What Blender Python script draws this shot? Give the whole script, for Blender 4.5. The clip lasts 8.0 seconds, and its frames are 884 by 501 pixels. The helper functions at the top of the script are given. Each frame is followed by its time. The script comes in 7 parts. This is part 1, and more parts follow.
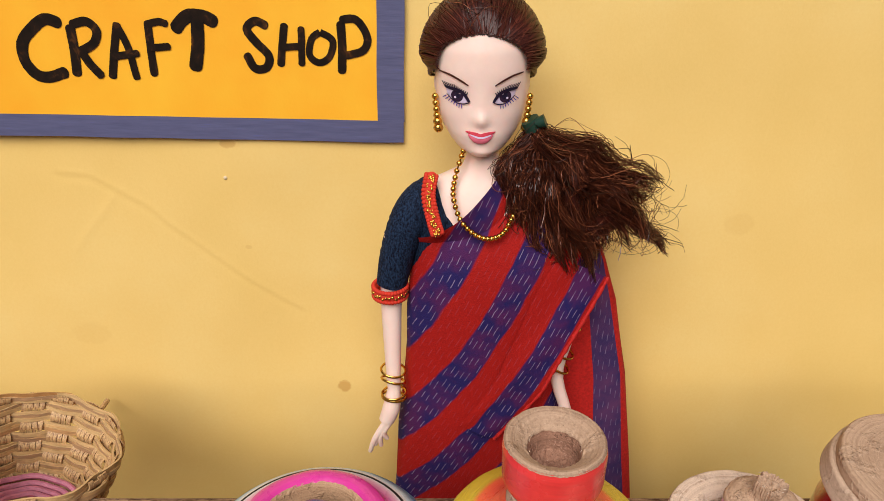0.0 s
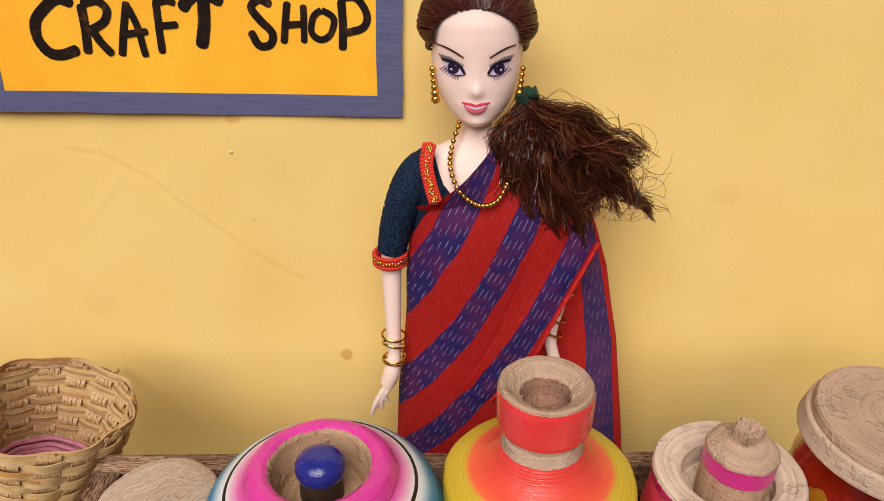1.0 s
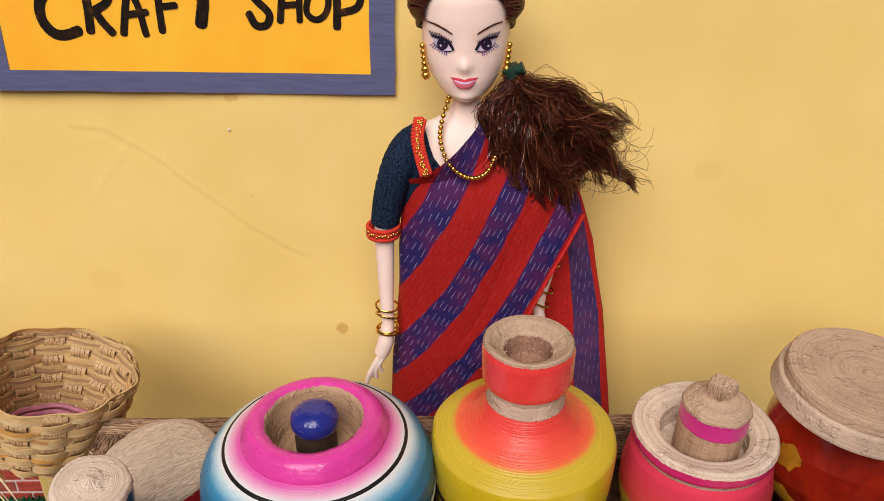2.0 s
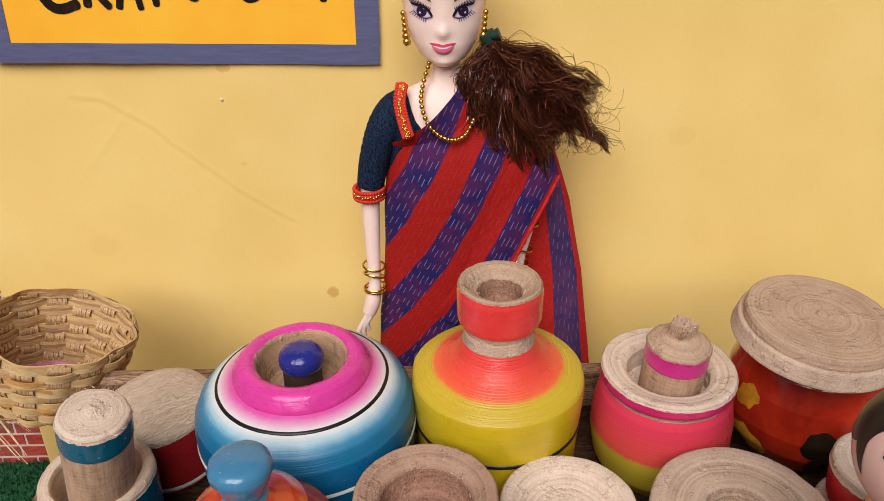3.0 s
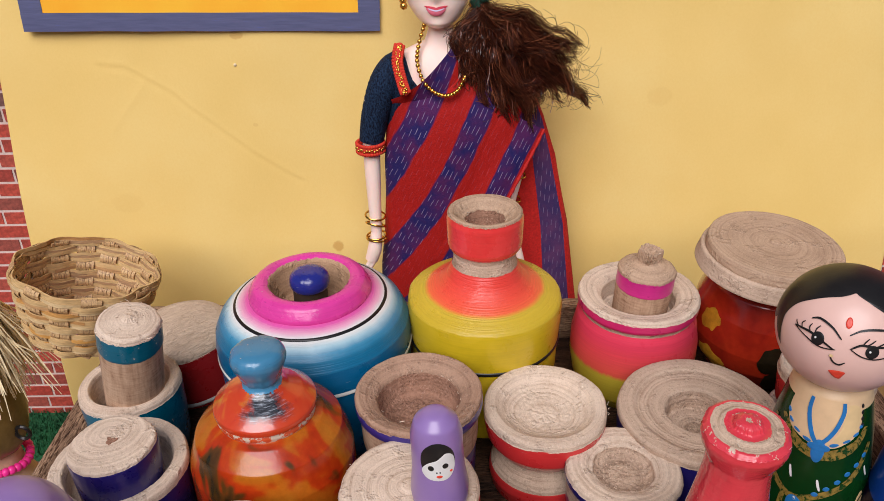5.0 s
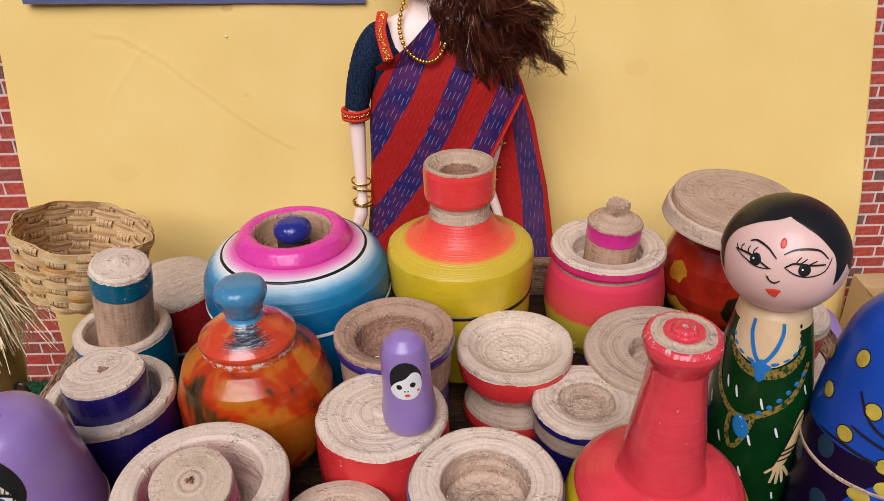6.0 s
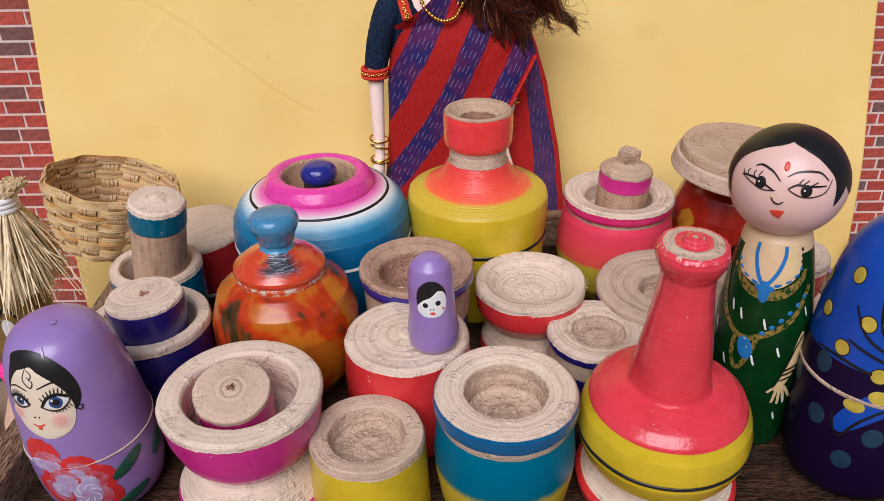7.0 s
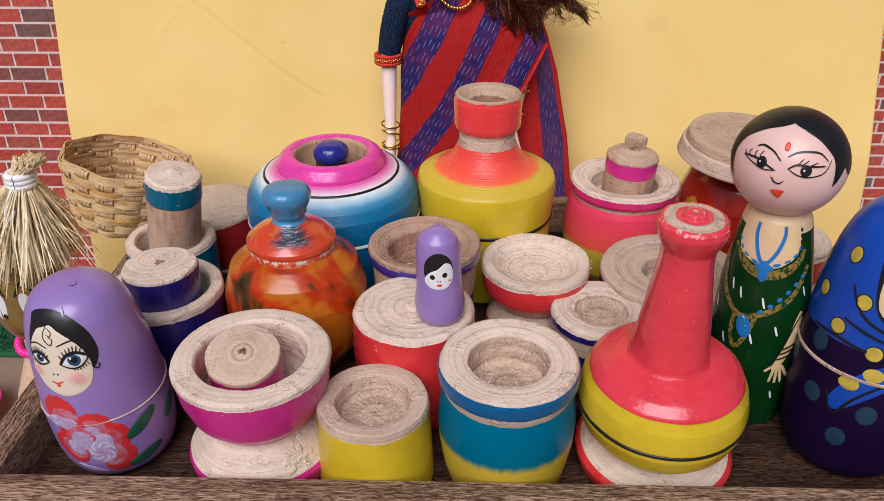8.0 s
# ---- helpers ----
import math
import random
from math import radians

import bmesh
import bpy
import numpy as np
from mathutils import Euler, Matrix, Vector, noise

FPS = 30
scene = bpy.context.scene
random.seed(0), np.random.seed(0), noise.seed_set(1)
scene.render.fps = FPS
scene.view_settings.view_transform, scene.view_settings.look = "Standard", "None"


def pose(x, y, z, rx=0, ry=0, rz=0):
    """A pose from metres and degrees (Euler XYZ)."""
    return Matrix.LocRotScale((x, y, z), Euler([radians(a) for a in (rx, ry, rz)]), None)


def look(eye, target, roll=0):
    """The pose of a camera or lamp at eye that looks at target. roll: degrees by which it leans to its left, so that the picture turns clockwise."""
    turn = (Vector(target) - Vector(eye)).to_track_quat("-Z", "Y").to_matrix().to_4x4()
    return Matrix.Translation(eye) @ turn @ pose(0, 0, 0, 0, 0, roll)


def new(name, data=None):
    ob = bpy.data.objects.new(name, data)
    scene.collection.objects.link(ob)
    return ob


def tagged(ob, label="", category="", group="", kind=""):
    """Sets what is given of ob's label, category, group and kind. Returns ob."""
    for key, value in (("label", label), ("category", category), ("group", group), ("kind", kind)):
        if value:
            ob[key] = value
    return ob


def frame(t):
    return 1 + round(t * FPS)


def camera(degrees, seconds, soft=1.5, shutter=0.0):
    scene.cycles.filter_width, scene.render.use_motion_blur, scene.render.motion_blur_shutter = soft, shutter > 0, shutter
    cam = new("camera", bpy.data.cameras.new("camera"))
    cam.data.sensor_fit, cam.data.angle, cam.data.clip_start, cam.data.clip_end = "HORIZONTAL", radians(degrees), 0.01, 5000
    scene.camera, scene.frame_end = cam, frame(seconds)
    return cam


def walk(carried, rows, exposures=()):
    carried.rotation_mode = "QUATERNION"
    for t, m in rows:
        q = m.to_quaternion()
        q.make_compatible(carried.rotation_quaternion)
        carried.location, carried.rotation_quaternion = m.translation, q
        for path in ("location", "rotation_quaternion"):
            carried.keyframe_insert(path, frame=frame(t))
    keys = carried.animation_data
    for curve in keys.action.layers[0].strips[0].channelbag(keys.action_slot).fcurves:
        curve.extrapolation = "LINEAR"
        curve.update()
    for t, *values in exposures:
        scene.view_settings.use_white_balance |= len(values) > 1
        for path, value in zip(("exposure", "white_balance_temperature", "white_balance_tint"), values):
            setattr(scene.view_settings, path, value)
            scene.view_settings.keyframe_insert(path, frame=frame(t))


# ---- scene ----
cam = camera(59.7, 8.0, soft=0.7)
METRES, EYE, TILT, LEAN, TURN = 0.15, 0.2065, -28.0, 0.0, 0.0
ROWS = [
    (0.0, 0.0, 0.0, 0.0, 0.0, 0.0, -0.0),
    (0.5, 0.002, -0.0427, -0.0302, -0.09, -0.28, 0.12),
    (1.0, 0.0013, -0.0828, -0.0605, -0.12, -0.54, 0.3),
    (1.5, 0.0035, -0.1071, -0.0852, -0.1, -0.7, 0.31),
    (3.0, 0.0683, -0.2553, -0.2032, -0.12, -1.49, 0.88),
    (3.5, 0.0603, -0.2817, -0.2458, 0.02, -1.74, 1.01),
    (4.0, 0.066, -0.3503, -0.2951, 0.08, -1.71, 0.97),
    (4.5, 0.0745, -0.4087, -0.3046, 0.24, -1.74, 1.07),
    (6.0, 0.1566, -0.5448, -0.4554, 0.51, -1.71, 1.15),
    (6.5, 0.1632, -0.5899, -0.5158, 0.58, -2.06, 1.09),
    (7.0, 0.1153, -0.6389, -0.5721, 0.7, -2.3, 0.7),
    (7.5, 0.0991, -0.6629, -0.5924, 1.07, -2.34, 0.05),
    (8.0, 0.118, -0.681, -0.6198, 1.39, -2.33, -0.52),
]
walk(cam, [(t, pose(0, 0, EYE, TILT, LEAN, TURN) @ pose(METRES * x, METRES * y, METRES * z, 90 + pitch, roll, yaw)) for t, x, y, z, yaw, pitch, roll in ROWS], [(0.0, 0.0, 6500, 14), (3.0, -0.02, 6250, 13), (4.5, -0.04, 6100, 14), (6.5, 0.0, 5850, 15), (8.0, 0.03, 5780, 16)])

# ---- light ----
SUN_EL, SUN_AZ = 47.0, 193.0
world = bpy.data.worlds.new("sky")
scene.world = world
world.use_nodes = True
wn = world.node_tree
sky = wn.nodes.new("ShaderNodeTexSky")
sky.sky_type, sky.sun_disc = "NISHITA", False
sky.sun_elevation, sky.sun_rotation = radians(SUN_EL), radians(SUN_AZ)
sky.air_density, sky.dust_density, sky.ozone_density = 1.0, 4.0, 1.0
wn.links.new(sky.outputs[0], wn.nodes["Background"].inputs[0])
wn.nodes["Background"].inputs[1].default_value = 0.046
sun_lamp = bpy.data.lights.new("sun", "SUN")
sun_lamp.energy, sun_lamp.angle, sun_lamp.color = 3.2, radians(46), (1.0, 0.955, 0.90)
sun_dir = Vector((math.sin(radians(SUN_AZ)) * math.cos(radians(SUN_EL)), math.cos(radians(SUN_AZ)) * math.cos(radians(SUN_EL)), math.sin(radians(SUN_EL))))
new("sun", sun_lamp).matrix_world = look(sun_dir * 5, (0, 0, 0))


# ---- materials ----
class Shade:
    """A node material, built by short calls."""

    def __init__(self, name, rough=0.5, metal=0.0):
        self.m = bpy.data.materials.new(name)
        self.m.use_nodes = True
        self.t = self.m.node_tree
        self.b = self.t.nodes["Principled BSDF"]
        self.b.inputs["Roughness"].default_value = rough
        self.b.inputs["Metallic"].default_value = metal
        self.co = self.t.nodes.new("ShaderNodeTexCoord").outputs["Object"]

    def put(self, socket, v):
        if isinstance(v, bpy.types.NodeSocket):
            self.t.links.new(v, socket)
        else:
            socket.default_value = (*v, 1.0) if isinstance(v, tuple) and len(v) == 3 and socket.type == "RGBA" else v

    def math(self, op, a, b=0.0, c=0.0):
        n = self.t.nodes.new("ShaderNodeMath")
        n.operation = op
        for i, v in enumerate((a, b, c)):
            self.put(n.inputs[i], v)
        return n.outputs[0]

    def xyz(self, v=None):
        n = self.t.nodes.new("ShaderNodeSeparateXYZ")
        self.put(n.inputs[0], v or self.co)
        return n.outputs

    def vec(self, x, y, z):
        n = self.t.nodes.new("ShaderNodeCombineXYZ")
        for i, v in enumerate((x, y, z)):
            self.put(n.inputs[i], v)
        return n.outputs[0]

    def scaled(self, s, v=None):
        n = self.t.nodes.new("ShaderNodeVectorMath")
        n.operation = "MULTIPLY"
        self.put(n.inputs[0], v or self.co)
        n.inputs[1].default_value = s
        return n.outputs[0]

    def noise(self, scale, detail=4.0, rough=0.6, v=None, distort=0.0):
        n = self.t.nodes.new("ShaderNodeTexNoise")
        self.put(n.inputs["Vector"], v or self.co)
        n.inputs["Scale"].default_value, n.inputs["Detail"].default_value = scale, detail
        n.inputs["Roughness"].default_value, n.inputs["Distortion"].default_value = rough, distort
        return n.outputs["Fac"]

    def ramp(self, f, stops, mode="LINEAR"):
        n = self.t.nodes.new("ShaderNodeValToRGB")
        n.color_ramp.interpolation = mode
        e = n.color_ramp.elements
        while len(e) < len(stops):
            e.new(0.5)
        for k, (p, c) in zip(e, stops):
            k.position = p
            k.color = (*c, 1.0) if isinstance(c, tuple) else (c, c, c, 1.0)
        self.put(n.inputs[0], f)
        return n.outputs[0]

    def mix(self, f, a, b, mode="MIX"):
        n = self.t.nodes.new("ShaderNodeMix")
        n.data_type, n.blend_type = "RGBA", mode
        self.put(n.inputs[0], f), self.put(n.inputs[6], a), self.put(n.inputs[7], b)
        return n.outputs[2]

    def radius(self):
        x, y, _ = self.xyz()
        return self.math("SQRT", self.math("ADD", self.math("MULTIPLY", x, x), self.math("MULTIPLY", y, y)))

    def colour(self, v):
        self.put(self.b.inputs["Base Color"], v)
        return self

    def rough(self, v):
        self.put(self.b.inputs["Roughness"], v)
        return self

    def bump(self, h, strength=0.3, dist=0.001):
        n = self.t.nodes.new("ShaderNodeBump")
        n.inputs["Strength"].default_value, n.inputs["Distance"].default_value = strength, dist
        self.put(n.inputs["Height"], h)
        self.put(self.b.inputs["Normal"], n.outputs[0])
        self.put(self.b.inputs["Coat Normal"], n.outputs[0])
        return self

    def coat(self, w, r=0.1):
        self.b.inputs["Coat Weight"].default_value, self.b.inputs["Coat Roughness"].default_value = w, r
        return self


def tint(c, k):
    return tuple(min(1.0, v * k) for v in c)


def cut_wood(name, light, dark, ring=700.0, torn=0.3):
    """Raw turned wood: faint rings round the axis, torn patches with pits and curled chips; glints are coloured onto
    the chips.
    """
    s = Shade(name, 0.85)
    s.b.inputs["Specular IOR Level"].default_value = 0.3
    r = s.math("ADD", s.radius(), s.math("MULTIPLY", s.noise(110, 2), 0.0011))
    rings = s.noise(ring, 4, 0.75, s.vec(r, s.math("MULTIPLY", s.xyz()[2], 0.8), 0.0))
    grain = s.noise(1.0, 4, 0.65, s.scaled((2600.0, 900.0, 1500.0)), 0.5)
    speck = s.noise(1350, 3, 0.75)
    blot = s.noise(85, 3)
    tear = s.ramp(s.noise(190, 3, 0.65), [(0.60 - 0.16 * torn, 0.0), (0.70 - 0.12 * torn, 1.0)])
    f = s.math("ADD", s.math("ADD", s.math("MULTIPLY", rings, 0.62), s.math("MULTIPLY", grain, 0.20)), s.math("MULTIPLY", blot, 0.30))
    col = s.ramp(f, [(0.38, dark), (0.50, tuple(0.62 * a + 0.38 * b for a, b in zip(light, dark))), (0.60, light), (0.78, tint(light, 1.10))])
    pit = s.math("MULTIPLY", s.ramp(speck, [(0.33, 1.0), (0.42, 0.0)]), s.math("ADD", s.math("MULTIPLY", tear, 0.60), 0.26))
    # Pale chip flecks, whitened so that glints sit in the colour.
    chip_glint = s.math("MULTIPLY", s.ramp(speck, [(0.57, 0.0), (0.65, 1.0)]), s.math("ADD", s.math("MULTIPLY", tear, 0.60), 0.30))
    col = s.mix(pit, col, tint(dark, 0.42))
    s.colour(s.mix(chip_glint, col, tuple(min(0.93, v * 1.25 + 0.07) for v in light)))
    deep = s.math("MULTIPLY", speck, s.math("ADD", s.math("MULTIPLY", tear, 1.7), 0.22))
    s.bump(s.math("ADD", s.math("ADD", s.math("MULTIPLY", rings, 1.0), deep), s.math("MULTIPLY", grain, 0.15 + 0.5 * torn)), 0.60, 0.0008)
    return s.m


def paint(name, c, rough=0.32, wear=0.0, streak=0.3, lump=0.55):
    """Brushed lacquer on turned wood: streaks run round the axis, with nicks, scuffs and chips to the wood."""
    s = Shade(name)
    x, y, z = s.xyz()
    along = s.math("MULTIPLY", s.math("SUBTRACT", z, s.radius()), 1500.0)
    band = s.noise(1.0, 3, 0.65, s.vec(s.math("MULTIPLY", x, 60.0), s.math("MULTIPLY", y, 60.0), along))
    soft = s.noise(70, 3)
    f = s.math("ADD", s.math("MULTIPLY", band, 0.30), s.math("MULTIPLY", soft, 0.70))
    col = s.ramp(f, [(0.3, tint(c, 0.80)), (0.5, c), (0.7, tuple(min(1.0, v * 1.08 + 0.008) for v in c))])
    nick = s.ramp(s.noise(1.0, 3, 0.7, s.scaled((260.0, 260.0, 900.0))), [(0.26, 1.0), (0.30, 0.0)])
    col = s.mix(s.math("MULTIPLY", nick, 0.55), col, tint(c, 0.35))
    scuff = s.ramp(s.noise(1.0, 2, 0.6, s.scaled((180.0, 180.0, 1500.0))), [(0.72, 0.0), (0.76, 1.0)])
    col = s.mix(s.math("MULTIPLY", scuff, 0.30), col, tuple(0.5 * v + 0.33 for v in c))
    if wear:
        chip = s.ramp(s.math("ADD", s.noise(520, 4, 0.7), s.math("MULTIPLY", s.noise(55, 2), 0.25)), [(0.86 - wear, 0.0), (0.88 - wear, 1.0)])
        col = s.mix(chip, col, (0.60, 0.47, 0.36))
    s.colour(col)
    s.b.inputs["Specular IOR Level"].default_value = 0.38
    s.rough(s.ramp(s.noise(140, 3), [(0.3, rough * 0.6), (0.7, rough * 1.35)]))
    s.coat(0.35, 0.08)
    s.bump(s.math("ADD", s.math("MULTIPLY", band, 0.10 + 0.5 * streak), s.math("MULTIPLY", s.noise(300 + 120 * lump, 3), lump)), 0.16 + 0.12 * streak, 0.0006)
    return s.m


def plain(name, c, rough=0.5, metal=0.0, vary=0.12, scale=300.0, bump=0.15):
    s = Shade(name, rough, metal)
    s.b.inputs["Specular IOR Level"].default_value = 0.35
    f = s.noise(scale, 4)
    s.colour(s.ramp(f, [(0.3, tint(c, 1 - vary)), (0.7, tint(c, 1 + vary))]))
    s.bump(f, bump, 0.0004)
    return s.m


WOOD = cut_wood("raw_wood", (0.51, 0.350, 0.235), (0.24, 0.140, 0.085))
WOOD_WHITE = cut_wood("pale_wood", (0.73, 0.580, 0.450), (0.40, 0.268, 0.182), 900)
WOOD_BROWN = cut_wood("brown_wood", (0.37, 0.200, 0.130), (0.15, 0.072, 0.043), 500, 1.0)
WOOD_TAN = cut_wood("tan_wood", (0.50, 0.315, 0.185), (0.27, 0.15, 0.08), 700)
WOOD_GREY = cut_wood("grey_wood", (0.59, 0.435, 0.318), (0.28, 0.176, 0.114), 800)
WOOD_TORN = cut_wood("torn_end_grain", (0.57, 0.410, 0.295), (0.20, 0.120, 0.075), 500, 0.9)
RUST_WOOD = cut_wood("rusty_wood", (0.44, 0.275, 0.185), (0.20, 0.110, 0.068), 600, 0.6)
RED = paint("red_paint", (0.62, 0.030, 0.030), wear=0.03)
CORAL = paint("coral_paint", (0.76, 0.045, 0.042), 0.25, streak=1.0)
ROSE = paint("rose_red_paint", (0.66, 0.042, 0.056), 0.20, 0.012, streak=0.9, lump=1.3)
YELLOW = paint("mustard_yellow_paint", (0.60, 0.425, 0.010), 0.36)
PINK = paint("magenta_paint", (0.60, 0.020, 0.23), 0.38, 0.02)
ROSEPINK = paint("rose_pink_paint", (0.66, 0.026, 0.150), 0.34, 0.02)
HOT = paint("hot_pink_paint", (0.70, 0.050, 0.32), 0.30, 0.02, streak=0.9, lump=1.3)
TEAL = paint("teal_paint", (0.0, 0.115, 0.19), 0.32, 0.06)
BLUE = paint("blue_paint", (0.003, 0.115, 0.26), 0.36)
RIMBLUE = paint("rim_blue_paint", (0.0, 0.090, 0.23), 0.36, 0.04)
NAVY = paint("indigo_paint", (0.016, 0.011, 0.130), 0.32, 0.03)
VIOLET = paint("violet_paint", (0.040, 0.024, 0.19), 0.4)
DARKRED = paint("dark_red_paint", (0.40, 0.016, 0.018), 0.32)
SKYBLUE = paint("sky_blue_paint", (0.06, 0.23, 0.39), 0.3, 0.03)
KNOBSKY = paint("worn_sky_blue_paint", (0.055, 0.21, 0.36), 0.24, 0.03, streak=0.6)
CHIPPED = paint("chipped_rose_paint", (0.66, 0.045, 0.065), 0.35, 0.10)
WORN_ORANGE = paint("worn_orange_paint", (0.55, 0.07, 0.015), 0.3, 0.24)
KNOBBLUE = paint("deep_blue_paint", (0.020, 0.026, 0.215), 0.12, streak=0.15, lump=3.0)
WHITE = paint("white_line_paint", (0.72, 0.72, 0.66), 0.45)
BLACK = plain("black_paint", (0.012, 0.011, 0.011), 0.35)
STICK = plain("dark_stained_wood", (0.05, 0.03, 0.02), 0.6)


def blend_paint(name, stops, streak=0.4):
    """Paint that passes from colour to colour with the distance from the axis (metres)."""
    s = Shade(name)
    far = stops[-1][0]
    soft = s.noise(90, 3)
    r = s.math("ADD", s.radius(), s.math("MULTIPLY", s.math("SUBTRACT", s.noise(160, 3), 0.5), 0.0012))
    col = s.ramp(s.math("DIVIDE", r, far), [(p / far, c) for p, c in stops])
    band = s.noise(1.0, 3, 0.6, s.vec(s.math("MULTIPLY", s.radius(), 2600.0), 0.0, s.math("MULTIPLY", s.xyz()[2], 1500.0)))
    s.colour(s.mix(0.35, col, s.mix(1.0, col, s.ramp(band, [(0.3, 0.72), (0.7, 1.0)]), "MULTIPLY")))
    s.rough(s.ramp(soft, [(0.3, 0.24), (0.7, 0.42)]))
    s.bump(band, streak, 0.0004)
    return s.m


POT_TOP = blend_paint("pink_white_blue_blend", [(0.0190, (0.70, 0.06, 0.34)), (0.0214, (0.74, 0.11, 0.40)), (0.0236, (0.80, 0.42, 0.56)), (0.0250, (0.78, 0.74, 0.74)), (0.0266, (0.74, 0.76, 0.74)), (0.0281, (0.40, 0.60, 0.68)), (0.0298, (0.06, 0.27, 0.44)), (0.0318, (0.008, 0.16, 0.31)), (0.0345, (0.004, 0.13, 0.28))])
YP_TOP = blend_paint("coral_to_yellow_blend", [(0.0108, (0.78, 0.05, 0.04)), (0.0175, (0.86, 0.10, 0.05)), (0.0195, (0.86, 0.14, 0.05)), (0.0212, (0.63, 0.45, 0.035)), (0.028, (0.60, 0.42, 0.022))], 0.8)


def height_blend(name, stops):
    """Paint whose colours meet at heights (metres) with a brushed edge."""
    s = Shade(name)
    x, y, z = s.xyz()
    edge = s.math("MULTIPLY", s.math("SUBTRACT", s.noise(1.0, 3, 0.7, s.scaled((900.0, 900.0, 120.0))), 0.5), 0.0022)
    far = stops[-1][0]
    col = s.ramp(s.math("DIVIDE", s.math("ADD", z, edge), far), [(p / far, c) for p, c in stops])
    soft = s.noise(1.0, 3, 0.65, s.scaled((60.0, 60.0, 2000.0)))
    s.colour(s.mix(0.3, col, s.mix(1.0, col, s.ramp(soft, [(0.3, 0.6), (0.7, 1.0)]), "MULTIPLY")))
    s.b.inputs["Specular IOR Level"].default_value = 0.14
    s.rough(s.ramp(s.noise(80, 3), [(0.3, 0.24), (0.7, 0.42)]))
    s.bump(soft, 0.18, 0.0004)
    return s.m


TEAL_YELLOW = height_blend("teal_over_yellow", [(0.0, (0.60, 0.42, 0.03)), (0.0165, (0.56, 0.39, 0.03)), (0.0186, (0.05, 0.17, 0.14)), (0.0194, (0.0, 0.125, 0.205)), (0.045, (0.0, 0.120, 0.21))])
PINK_YELLOW = height_blend("pink_over_yellow", [(0.0, (0.50, 0.38, 0.03)), (0.0165, (0.50, 0.38, 0.03)), (0.0182, (0.70, 0.085, 0.055)), (0.026, (0.73, 0.062, 0.078)), (0.030, (0.73, 0.052, 0.098)), (0.05, (0.72, 0.048, 0.110))])


def marbled(name, stops, scale, coat=0.6):
    """Lacquer brushed in patches."""
    s = Shade(name, 0.25)
    f = s.noise(scale, 3, 0.6, s.scaled((1.0, 1.0, 0.75)), 0.7)
    fine = s.noise(500, 4, 0.7)
    s.colour(s.mix(0.25, s.ramp(f, stops), s.mix(1.0, s.ramp(f, stops), s.ramp(fine, [(0.35, 0.35), (0.65, 1.0)]), "MULTIPLY")))
    s.bump(fine, 0.15, 0.0004)
    s.b.inputs["Specular IOR Level"].default_value = 0.3
    s.coat(coat, 0.05)
    return s.m


AMBER = marbled("marbled_amber_lacquer", [(0.33, (0.022, 0.019, 0.007)), (0.39, (0.11, 0.040, 0.007)), (0.43, (0.42, 0.032, 0.004)), (0.48, (0.47, 0.050, 0.004)), (0.52, (0.49, 0.125, 0.007)), (0.62, (0.50, 0.165, 0.010)), (0.66, (0.44, 0.042, 0.005)), (0.76, (0.34, 0.032, 0.005))], 46, 0.35)


def sheen_lid():
    """Red lacquer with a black and silver sheen put into the colour on one side of the stem."""
    s = Shade("red_lacquer_painted_sheen", 0.25)
    x, y, z = s.xyz()
    f = s.noise(80, 3, 0.6, s.scaled((1.0, 1.0, 0.75)), 0.7)
    red = s.ramp(f, [(0.3, (0.30, 0.03, 0.01)), (0.45, (0.56, 0.045, 0.01)), (0.58, (0.58, 0.06, 0.012)), (0.7, (0.60, 0.24, 0.02))])
    turn = s.math("ARCTAN2", x, s.math("MULTIPLY", y, -1.0))
    wide = s.math("ABSOLUTE", s.math("SUBTRACT", turn, 0.25))
    edge = s.math("ADD", wide, s.math("MULTIPLY", s.math("SUBTRACT", s.noise(420, 4, 0.7), 0.5), 0.9))
    low = s.math("ADD", z, s.math("MULTIPLY", s.math("SUBTRACT", s.noise(500, 3), 0.5), 0.0022))
    mask = s.math("MULTIPLY", s.ramp(edge, [(0.35, 1.0), (0.75, 0.0)]), s.ramp(s.math("MULTIPLY", low, 10.0), [(0.505, 0.0), (0.522, 1.0)]))
    streak = s.noise(1.0, 3, 0.7, s.scaled((250.0, 250.0, 3500.0)))
    s.colour(s.mix(mask, red, s.ramp(streak, [(0.35, (0.012, 0.011, 0.013)), (0.52, (0.05, 0.055, 0.065)), (0.66, (0.36, 0.39, 0.44))])))
    s.bump(s.noise(500, 4, 0.7), 0.15, 0.0004)
    s.coat(0.8, 0.1)
    return s.m


LID_SHEEN = sheen_lid()
LACQUER = marbled("glossy_red_brown_lacquer", [(0.3, (0.26, 0.012, 0.006)), (0.55, (0.46, 0.03, 0.008)), (0.75, (0.52, 0.055, 0.01))], 45, 0.9)


